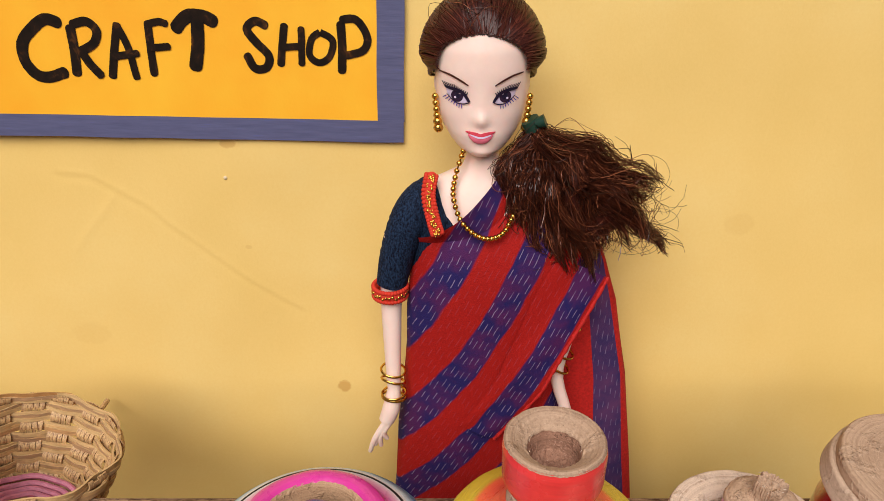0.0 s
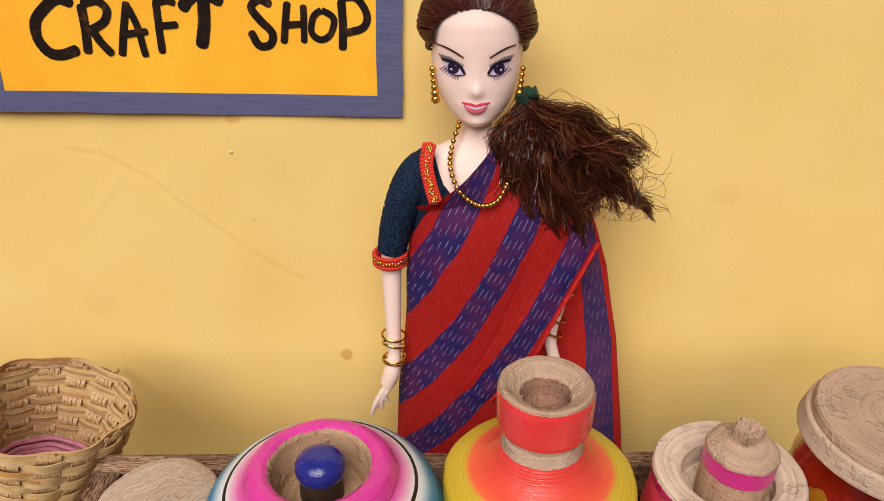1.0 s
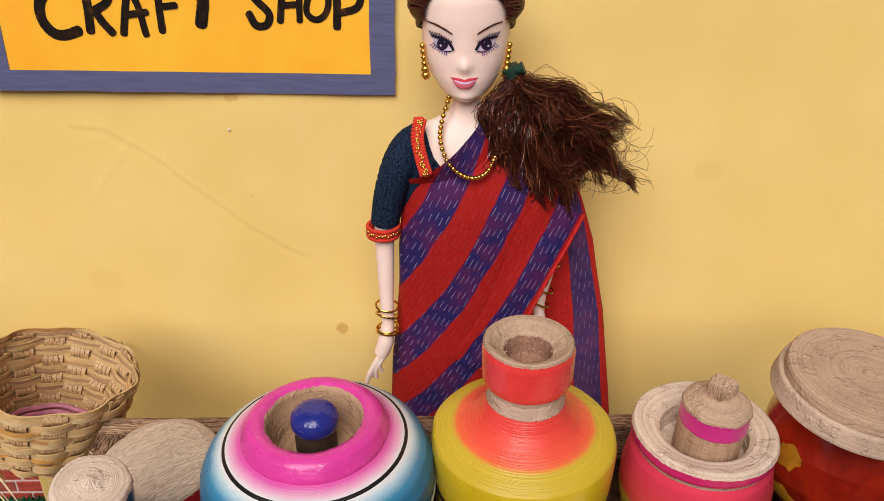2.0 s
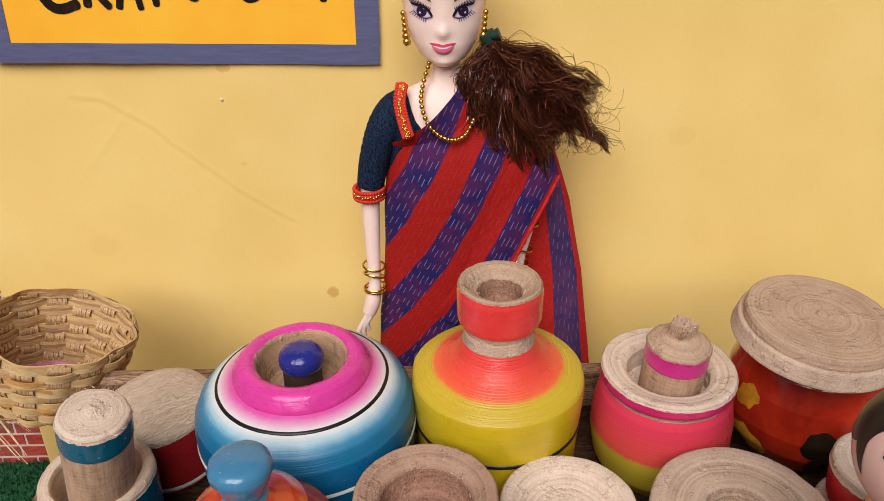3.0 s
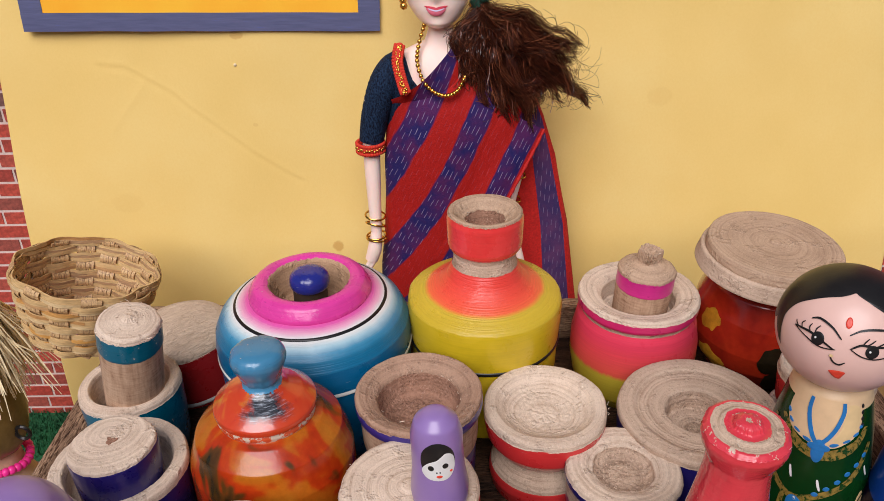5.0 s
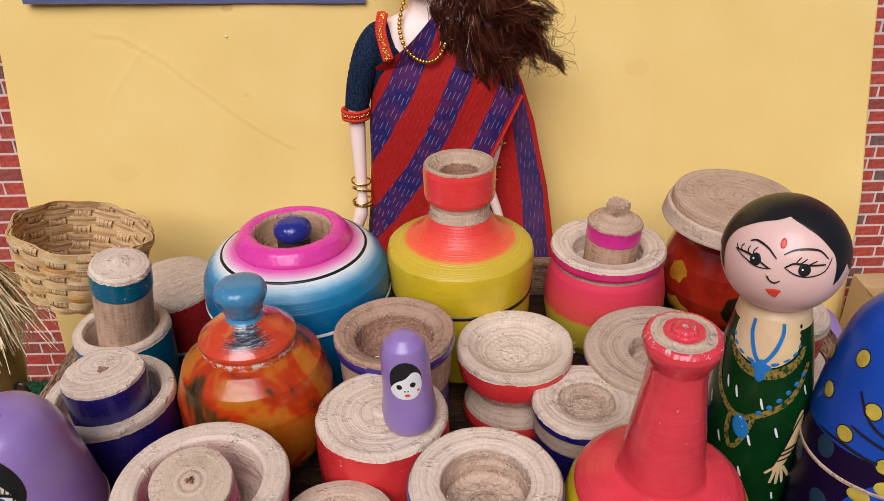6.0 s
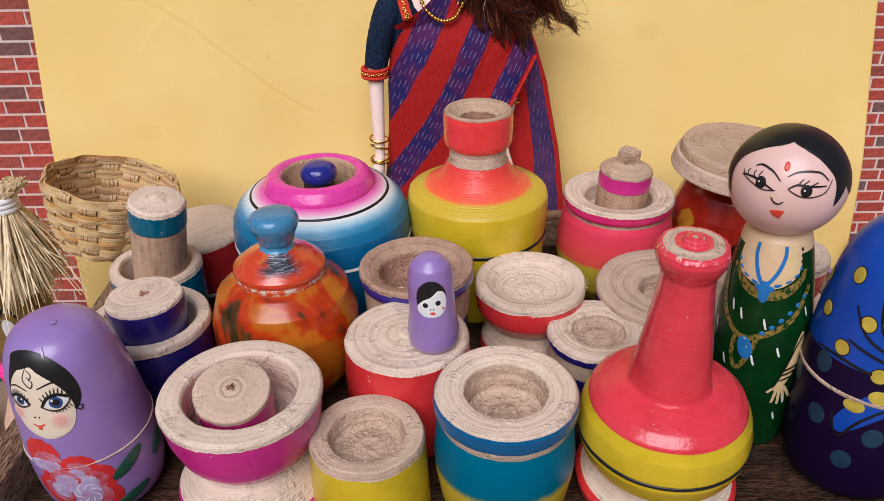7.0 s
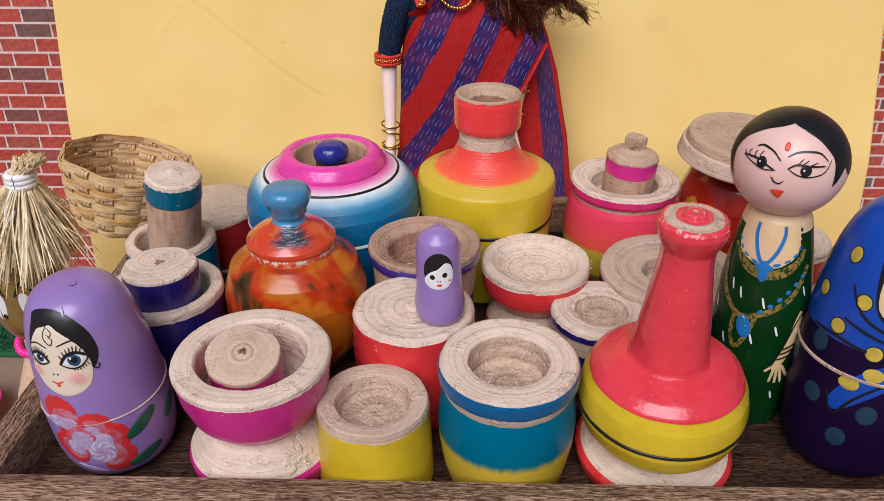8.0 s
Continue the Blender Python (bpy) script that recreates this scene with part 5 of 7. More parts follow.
stroke(bm, sk, [(-0.0048, 0.0712), (-0.0046, 0.0640), (-0.0022, 0.0535), (0.0, 0.0510), (0.0028, 0.0575), (0.0046, 0.0660), (0.0046, 0.0712)], 0.0013, BLU, 0.0003, 22, 0.8)
patch(bm, sk, ell(-0.0002, 0.0490, 0.0016, 0.0036), BLU, 0.0003)
patch(bm, sk, ell(-0.0002, 0.0498, 0.0028, 0.0012), BLU, 0.00032)
for i in range(9):
    a = radians(200 + 17.5 * i)
    patch(bm, sk, ell(0.0112 * math.cos(a), 0.0640 + 0.0135 * math.sin(a), 0.0012, 0.0006, math.degrees(a) + 90, 12), BLU, 0.0003)
for i in range(4):
    patch(bm, sk, ell(0.0108, 0.0600 + 0.0030 * i, 0.0005, 0.0011, 0, 10), DARK, 0.0003)
stroke(bm, sk, [(-0.0150, 0.0520), (-0.0110, 0.0400), (-0.0050, 0.0335), (0.0010, 0.0350), (0.0090, 0.0410), (0.0140, 0.0500)], 0.0018, GOLD, 0.00018, 20, 0.8)
stroke(bm, sk, [(-0.0055, 0.0345), (-0.0058, 0.0270), (-0.0040, 0.0220), (-0.0012, 0.0280), (0.0002, 0.0345)], 0.0013, GOLD, 0.00018, 16, 0.8)
patch(bm, sk, ell(-0.0025, 0.0300, 0.0020, 0.0038, 10), BLU, 0.0003)
for i in range(6):
    patch(bm, sk, ell(0.0012 + 0.0022 * i, 0.0360 + 0.0022 * i, 0.0008, 0.0007, 30, 10), BLU, 0.0003)
for u, v in ((-0.0080, 0.0420), (-0.0050, 0.0405), (-0.0025, 0.0318), (0.0015, 0.0390), (0.0, 0.0265), (0.0060, 0.0300), (-0.0075, 0.0235), (-0.0010, 0.0145), (-0.0130, 0.0330), (0.0100, 0.0120), (0.0085, 0.0055), (-0.0095, 0.0120), (0.0130, 0.0420)):
    stroke(bm, sk, [(u - 0.0004, v + 0.0017), (u, v), (u + 0.0005, v - 0.0016)], 0.00060, WHT, 0.0003, 6)
patch(bm, sk, smooth_loop([(0.0125, 0.0350), (0.0140, 0.0330), (0.0120, 0.0230), (0.0085, 0.0160), (0.0068, 0.0168), (0.0095, 0.0260)], 24), YEL, 0.0002)
for k, (du, dv) in enumerate(((-0.0020, -0.0020), (-0.0008, -0.0062), (0.0004, -0.0070), (0.0016, -0.0066), (0.0026, -0.0050))):
    stroke(bm, sk, [(0.0070 + 0.0006 * k, 0.0175), (0.0070 + 0.0006 * k + du, 0.0175 + dv)], 0.0009, YEL, 0.0003, 6, 0.7)
for v in (0.0238, 0.0222, 0.0204):
    stroke(bm, sk, [(0.0075, v - 0.0006), (0.0100, v), (0.0130, v + 0.0012)], 0.0007, DARK, 0.0004, 6)
stroke(bm, sk, [(0.0150, 0.0360), (0.0118, 0.0320), (0.0090, 0.0250), (0.0064, 0.0170)], 0.0006, DARK, 0.0003)
# hair and face
sh = Skin(hd, K, hr)
crown = [(hr * math.cos(a) * 1.012, hz + hr * math.sin(a) * 0.997) for a in (radians(64 + 26 * i / 12) for i in range(13))]
lathe(crown[:-1] + [(0, hz + hr * 0.998)], DARK, 64, 0.0, 0.0, bm=bm)


def on_face(pts):
    """Places on the head, from millimetres round it and up from its middle."""
    return [(u / 1000, hz + v / 1000) for u, v in pts]


for lock, mid in ((((0.9, 13.9), (5.9, 12.3), (10.3, 10.5), (13.2, 7.5), (14.2, 4.9), (13.8, -0.5), (14.4, -1.0), (15.9, 2.3), (17.0, 5.0), (21.0, 0.0), (30.0, -3.0), (47.0, -5.0), (47.4, 6.0), (47.4, 13.8), (25.0, 13.9)), (24.0, 9.0)),
                  (((1.1, 13.9), (-5.8, 12.4), (-10.6, 11.1), (-14.9, 8.5), (-16.4, 5.1), (-15.9, 1.6), (-15.2, -2.9), (-16.4, -1.0), (-17.6, 4.0), (-21.0, 1.0), (-30.0, -3.0), (-47.0, -5.0), (-47.4, 6.0), (-47.4, 13.8), (-25.0, 13.9)), (-25.0, 9.0))):
    patch(bm, sh, smooth_loop(on_face(lock), 84), DARK, 0.00018, on_face([mid])[0], 10)
for pts, w in ((((-8.8, 7.7), (-6.8, 8.3), (-3.3, 7.5), (-0.8, 5.7)), 0.42), (((0.7, 6.8), (3.0, 7.9), (6.3, 8.2), (9.8, 7.7), (11.8, 5.8)), 0.42),
               (((-11.9, 4.8), (-7.8, 5.1), (-4.7, 4.3), (-1.9, 3.2)), 0.50), (((-11.9, 4.8), (-8.1, 3.7), (-4.7, 2.9), (-1.6, 3.3)), 0.32),
               (((1.3, 4.1), (3.4, 5.2), (6.1, 4.9), (10.9, 4.7)), 0.50), (((1.3, 4.1), (3.8, 2.7), (6.7, 2.2), (10.5, 3.1), (12.9, 5.9)), 0.32),
               (((-9.8, 4.9), (-10.4, 5.9), (-9.9, 6.6)), 0.30), (((-7.8, 5.2), (-8.3, 6.0), (-8.0, 6.8)), 0.30), (((-6.6, 5.1), (-6.6, 6.2), (-6.0, 7.1)), 0.30), (((-11.0, 5.0), (-11.8, 5.4), (-12.2, 5.9)), 0.30),
               (((4.6, 5.2), (5.4, 5.6), (6.4, 6.3)), 0.30), (((6.6, 4.9), (7.6, 5.3), (8.8, 5.7)), 0.30), (((3.6, 5.1), (4.2, 5.9), (5.0, 6.6)), 0.30),
               (((-2.3, 1.8), (-1.6, 0.5), (-0.3, 0.0), (0.8, 0.8)), 0.40)):
    stroke(bm, sh, on_face(pts), w / 1000, DARK, 0.0003)
for u, v in ((-5.7, 4.4), (5.8, 3.8)):
    patch(bm, sh, on_face(ell(u, v, 1.45, 1.5, 0, 20)), DARK, 0.00028)
    patch(bm, sh, on_face(ell(u - 0.5, v + 0.1, 0.28, 0.28, 0, 10)), WHT, 0.00036)
patch(bm, sh, on_face(ell(0.1, 9.0, 0.85, 1.0, 0, 16)), RD, 0.0003)
patch(bm, sh, on_face(ell(-2.1, 1.7, 0.45, 0.35, 0, 10)), YEL, 0.00034)
patch(bm, sh, on_face(smooth_loop([(-2.0, -2.3), (-0.6, -1.8), (1.3, -1.9), (1.0, -2.9), (0.4, -4.2), (-0.6, -3.9), (-1.4, -3.2)], 28)), RD, 0.0003)
# The peach of chest and neck is darkened for the head's shadow.
figure("round_headed_doll", bm, [GREENP, FACEPINK, BLACK, OCHRE, MIDBLUE, SKINYEL, LIPRED, OFFWHITE, plain("shaded_peach_paint", (0.66, 0.465, 0.265), 0.35, vary=0.06)], (0.1112, 0.0630, 0), (0, -2.5, 0), "green painted wooden doll with a round pink head")


# ---- the sign ----
def sign():
    t = thing("shop_sign", -0.097, sheet_y(0.1403) - 0.0022, 0.1409, "orange paper shop sign with a slate blue paper border", "sign", turn=(-5.14, 1.1, 0))
    s = Shade("orange_paper", 0.6)
    f = s.noise(25, 3)
    s.colour(s.ramp(f, [(0.3, (0.96, 0.42, 0.008)), (0.7, (0.98, 0.53, 0.022))])).bump(s.noise(900, 4), 0.15, 0.0004)
    orange = s.m
    s = Shade("slate_blue_brushed_paper", 0.55)
    f = s.noise(1.0, 4, 0.65, s.scaled((60.0, 60.0, 700.0)))
    s.colour(s.ramp(f, [(0.3, (0.074, 0.082, 0.172)), (0.62, (0.104, 0.112, 0.222)), (0.78, (0.060, 0.092, 0.38))])).bump(f, 0.3, 0.0004)
    slate = s.m
    rnd = random.Random(2)
    bm = bmesh.new()
    slab(bm, (-0.0815, -0.0002, -0.0345), (0.0815, 0.0004, 0.0345), 0, 0)
    part("backing", bm, slate, t)
    for nm, x0, x1, z0, z1 in (("border_strip", -0.0835, 0.0830, -0.0352, -0.0268), ("border_strip", -0.0835, 0.0840, 0.0268, 0.0352), ("border_strip", -0.0835, -0.0733, -0.0272, 0.0272), ("border_strip", 0.0731, 0.0832, -0.0272, 0.0272)):
        bm = bmesh.new()
        n = 24
        lo, hi = [], []
        for i in range(n + 1):
            k = i / n
            if x1 - x0 > z1 - z0:
                w = 0.0005 * noise.noise(Vector((k * 6, z0 * 50, 1)))
                lo.append((x0 + (x1 - x0) * k, z0 + w)), hi.append((x0 + (x1 - x0) * k, z1 + w * 0.6))
            else:
                w = 0.0003 * noise.noise(Vector((k * 3, x0 * 50, 2)))
                lo.append((x0 + w, z0 + (z1 - z0) * k)), hi.append((x1 + w, z0 + (z1 - z0) * k))
        y = -0.0008 if x1 - x0 > z1 - z0 else -0.00065
        rings = [[bm.verts.new((u, y + d, v)) for (u, v), d in ((p, 0.0), (q, 0.0), (q, 0.0003), (p, 0.0003))] for p, q in zip(lo, hi)]
        for r, s in zip(rings, rings[1:]):
            for j in range(4):
                bm.faces.new((r[j], s[j], s[(j + 1) % 4], r[(j + 1) % 4]))
        bm.faces.new(rings[0]), bm.faces.new(rings[-1][::-1])
        bmesh.ops.recalc_face_normals(bm, faces=bm.faces)
        part(nm, bm, slate, t, smooth=0)
    bm = bmesh.new()
    slab(bm, (-0.0736, -0.00035, -0.0270), (0.0734, -0.0001, 0.0270), 0, 0)
    panel = part("orange_panel", bm, orange, t, smooth=0)
    # hand-brushed letters, in millimetres
    letters = {
        "C": (((-138.5, 147.0), (-143.7, 148.2), (-149.4, 144.2), (-153.1, 139.5), (-153.2, 133.3), (-149.8, 128.4), (-145.2, 127.6), (-139.0, 129.5)),),
        "R": (((-134.8, 145.6), (-134.5, 137.4), (-134.9, 129.0)), ((-133.9, 146.6), (-128.8, 147.8), (-125.4, 144.6), (-127.1, 140.1), (-132.5, 137.0)), ((-131.9, 137.0), (-129.3, 132.6), (-126.0, 128.6))),
        "A": (((-117.8, 146.6), (-120.0, 137.4), (-121.8, 128.4)), ((-117.8, 146.6), (-114.9, 139.5), (-113.0, 128.4)), ((-120.0, 135.6), (-111.8, 136.8))),
        "F": (((-106.5, 147.0), (-106.5, 137.4), (-106.3, 129.5)), ((-106.9, 147.2), (-102.6, 148.2), (-100.1, 147.6)), ((-106.7, 138.9), (-100.0, 139.5))),
        "T": (((-96.9, 145.6), (-92.1, 150.2), (-86.0, 150.2), (-82.2, 148.2)), ((-88.6, 149.6), (-89.1, 140.5), (-90.8, 131.8))),
    }
    more = {
        "S": (((-64.0, 147.6), (-67.9, 149.0), (-70.9, 146.2), (-67.7, 141.5), (-63.5, 136.8), (-64.6, 132.6), (-68.8, 132.2), (-71.4, 136.8)),),
        "H": (((-57.3, 147.6), (-58.4, 140.5), (-59.2, 133.9)), ((-51.2, 146.6), (-51.3, 140.5), (-51.5, 134.3)), ((-58.0, 140.1), (-51.3, 140.5))),
        "O": (((-44.4, 145.6), (-39.9, 142.6), (-41.3, 136.8), (-45.2, 134.7), (-48.5, 137.4), (-47.6, 143.0), (-44.4, 145.6)),),
        "P": (((-36.8, 148.6), (-36.5, 140.5), (-36.8, 131.8)), ((-36.3, 150.2), (-31.2, 150.2), (-27.4, 144.6), (-28.7, 139.5), (-35.7, 137.4))),
    }
    wide = dict(C=4.6, R=3.9, A=3.3, F=3.2, T=5.2, S=3.4, H=3.1, O=2.8, P=3.5)
    ink = marbled("black_brush_ink", [(0.35, (0.010, 0.007, 0.005)), (0.58, (0.020, 0.011, 0.007)), (0.70, (0.075, 0.030, 0.010)), (0.78, (0.16, 0.065, 0.012))], 260, 0.0)
    ink.node_tree.nodes["Principled BSDF"].inputs["Roughness"].default_value = 0.6
    ink.node_tree.nodes["Principled BSDF"].inputs["Specular IOR Level"].default_value = 0.10
    for name, strokes in (*letters.items(), *more.items()):
        bm = bmesh.new()
        for j, st in enumerate(strokes):
            lift = -0.0006 - 0.00012 * j
            flat = Flat(lambda u, v, off: Vector((u, lift, v)))
            pts = [((x + 97.0) / 1000, (z - 140.3) / 1000) for x, z in st]
            a, b = Vector((*pts[0], 0)), Vector((*pts[-1], 0))
            if name != "O":
                d0, d1 = (a - Vector((*pts[1], 0))).normalized() * 0.0010, (b - Vector((*pts[-2], 0))).normalized() * 0.0010
                pts = [(a.x + d0.x, a.y + d0.y)] + pts + [(b.x + d1.x, b.y + d1.y)]
            m = 64
            line = spline([(u, v, 0) for u, v in pts], m)
            run = [0.0]
            for p, q in zip(line, line[1:]):
                run.append(run[-1] + (q - p).length)
            rows, half = [], wide[name] / 2200 * (0.9 if j and name in "RAFHP" else 1.0)
            for i, p in enumerate(line):
                d = (line[min(i + 2, m - 1)] - line[max(i - 2, 0)]).normalized()
                e = min(1.0, min(run[i], run[-1] - run[i]) / (half * 0.8))
                w = half * math.sqrt(max(0.04, 1 - (1 - e) ** 2)) if name != "O" else half
                q = Vector((-d.y, d.x, 0))
                k = [1 + 0.10 * noise.noise(Vector((i * 0.13, j * 3.1 + side, ord(name)))) + 0.07 * noise.noise(Vector((i * 0.8, j * 5.1 + side, ord(name)))) for side in (0, 9)]
                rows.append((bm.verts.new(flat.at(p.x + q.x * w * k[0], p.y + q.y * w * k[0], 0)), bm.verts.new(flat.at(p.x - q.x * w * k[1], p.y - q.y * w * k[1], 0))))
            for r0, r1 in zip(rows, rows[1:]):
                bm.faces.new((r0[0], r1[0], r1[1], r0[1]))
        part("letter", bm, ink, panel, smooth=0)


sign()


# ---- the woven basket ----
def basket():
    t = thing("bamboo_basket", -0.1486, 0.1962, -0.0060, "small round basket of woven pale bamboo strips, empty", "basket", turn=(-6, 13.5, 0))
    s = Shade("bamboo_strip", 0.5)
    g = s.noise(1.0, 4, 0.6, s.scaled((300.0, 300.0, 1400.0)))
    isl = s.t.nodes.new("ShaderNodeNewGeometry").outputs["Random Per Island"]
    col = s.ramp(isl, [(0.0, (0.56, 0.34, 0.13)), (0.36, (0.70, 0.48, 0.22)), (0.58, (0.54, 0.32, 0.15)), (0.76, (0.64, 0.31, 0.06)), (0.84, (0.36, 0.20, 0.11)), (0.90, (0.66, 0.45, 0.21)), (1.0, (0.72, 0.53, 0.28))])
    s.colour(s.mix(0.5, col, s.mix(1.0, col, s.ramp(g, [(0.3, 0.45), (0.65, 1.0)]), "MULTIPLY"))).bump(g, 0.4, 0.0005)
    bamboo = s.m
    s = Shade("bamboo_stake", 0.55)
    g = s.noise(1.0, 4, 0.6, s.scaled((1800.0, 1800.0, 90.0)))
    s.colour(s.ramp(g, [(0.30, (0.20, 0.105, 0.05)), (0.44, (0.48, 0.29, 0.14)), (0.62, (0.68, 0.46, 0.21))])).bump(g, 0.4, 0.0005)
    upright = s.m
    pink = plain("pink_dyed_strip", (0.62, 0.23, 0.33), 0.55, vary=0.2)
    H, N = 0.0340, 16
    rnd = random.Random(11)

    def rad(h):
        k = h / H
        return 0.0178 + 0.0110 * min(1, k * 1.15) ** 0.62

    def lean(h):
        return 0.0012 * h / H

    for k in range(N):
        a = math.tau * k / N + rnd.uniform(-0.03, 0.03)
        bm = bmesh.new()
        top = H + rnd.choice((0.0002, 0.0006, 0.0010, 0.0024)) if k % 2 else H - 0.0006
        for lath in range(4):
            rows = []
            m = 36
            da, w = (lath - 1.5) * 0.0019, rnd.uniform(0.00075, 0.00098)
            for i in range(m + 1):
                h = (top + rnd.uniform(-0.0006, 0.0004) * (i == m)) * i / m - 0.0002
                r = rad(max(h, 0)) - 0.0008 * math.cos(math.pi * (h / 0.00375 + k - 0.64)) + rnd.uniform(-0.00004, 0.00004)
                row = []
                for dw, dr in ((-1, -0.00022), (1, -0.00022), (1, 0.00022), (-1, 0.00022)):
                    b = a + (da + dw * w) / r
                    row.append(bm.verts.new(((r + dr) * math.sin(b) + lean(h), -(r + dr) * math.cos(b), h)))
                rows.append(row)
            for p, q in zip(rows, rows[1:]):
                for j in range(4):
                    bm.faces.new((p[j], p[(j + 1) % 4], q[(j + 1) % 4], q[j]))
            for row in (rows[0], rows[-1]):
                bm.faces.new(row)
        part("stake", bm, upright, t, smooth=30)
    for lay in range(9):
        h0 = 0.0024 + lay * (H - 0.0040) / 8
        bm = bmesh.new()
        seg = 180
        for strip in range(3):
            a0, span = math.tau * rnd.random(), rnd.randint(118, 182)
            for first, count in ((0, span), (span - 6, seg - span + 12)):
                rows = []
                w, dz, lift = rnd.uniform(0.00075, 0.00100), (strip - 1) * 0.00118, rnd.uniform(-0.0001, 0.0003) + 0.00012 * (first > 0)
                for i in range(count):
                    a = a0 + math.tau * (first + i) / seg
                    h = h0 + dz + 0.0007 * noise.noise(Vector((math.cos(a) * 1.5, math.sin(a) * 1.5, lay * 2.1))) + 0.0004 * noise.noise(Vector((math.cos(a) * 5, math.sin(a) * 5, lay * 2.1 + strip)))
                    r = rad(h) + 0.0011 * math.cos(N * a / 2 + math.pi * lay) + lift + 0.00025 * noise.noise(Vector((a * 6, lay, strip)))
                    rows.append([bm.verts.new(((r + dr) * math.sin(a) + lean(h), -(r + dr) * math.cos(a), h + d)) for dr, d in ((-0.00028, -w), (0.00028, -w * 0.9), (0.00028, w * 0.9), (-0.00028, w))])
                for p, q in zip(rows, rows[1:]):
                    for j in range(4):
                        bm.faces.new((p[j], p[(j + 1) % 4], q[(j + 1) % 4], q[j]))
                for row in (rows[0], rows[-1]):
                    bm.faces.new(row)
        part("weaver" if lay < 8 else "rim_strip", bm, bamboo, t, smooth=30)
    for k in range(7):
        for ax in (0, 1):
            c = (k - 3) * 0.0054
            half = math.sqrt(max(0.0001, 0.0180 ** 2 - c * c))
            bm = bmesh.new()
            rows = []
            for i in range(21):
                p = -half + 2 * half * i / 20
                z = 0.0006 + 0.00035 * math.cos(math.pi * (p / 0.0054 + k + ax))
                rows.append([bm.verts.new((p, c + d, z + e) if ax else (c + d, p, z + e)) for d, e in ((-0.0024, 0), (0.0024, 0), (0.0024, 0.0004), (-0.0024, 0.0004))])
            for p, q in zip(rows, rows[1:]):
                for j in range(4):
                    bm.faces.new((p[j], p[(j + 1) % 4], q[(j + 1) % 4], q[j]))
            part("base_strip", bm, pink if k % 2 else bamboo, t, smooth=30)
    for r, z in ((0.0182, 0.0040), (0.0160, 0.0026), (0.0137, 0.0020), (0.0112, 0.0018)):
        bm = bmesh.new()
        tube(bm, [(r * math.cos(math.tau * i / 48), r * math.sin(math.tau * i / 48), z + 0.0003 * math.sin(8 * math.tau * i / 48)) for i in range(49)], 0.00105, 0, 6, False)
        part("dyed_hoop", bm, pink, t, "pink dyed bamboo hoop")
    bm = bmesh.new()
    tube(bm, [(0.002, 0.0180, 0.0022), (0.002, 0.0560, 0.0022), (0.002, 0.0735, 0.0022)], 0.0011, 0, 8)
    part("peg", bm, upright, t)


basket()


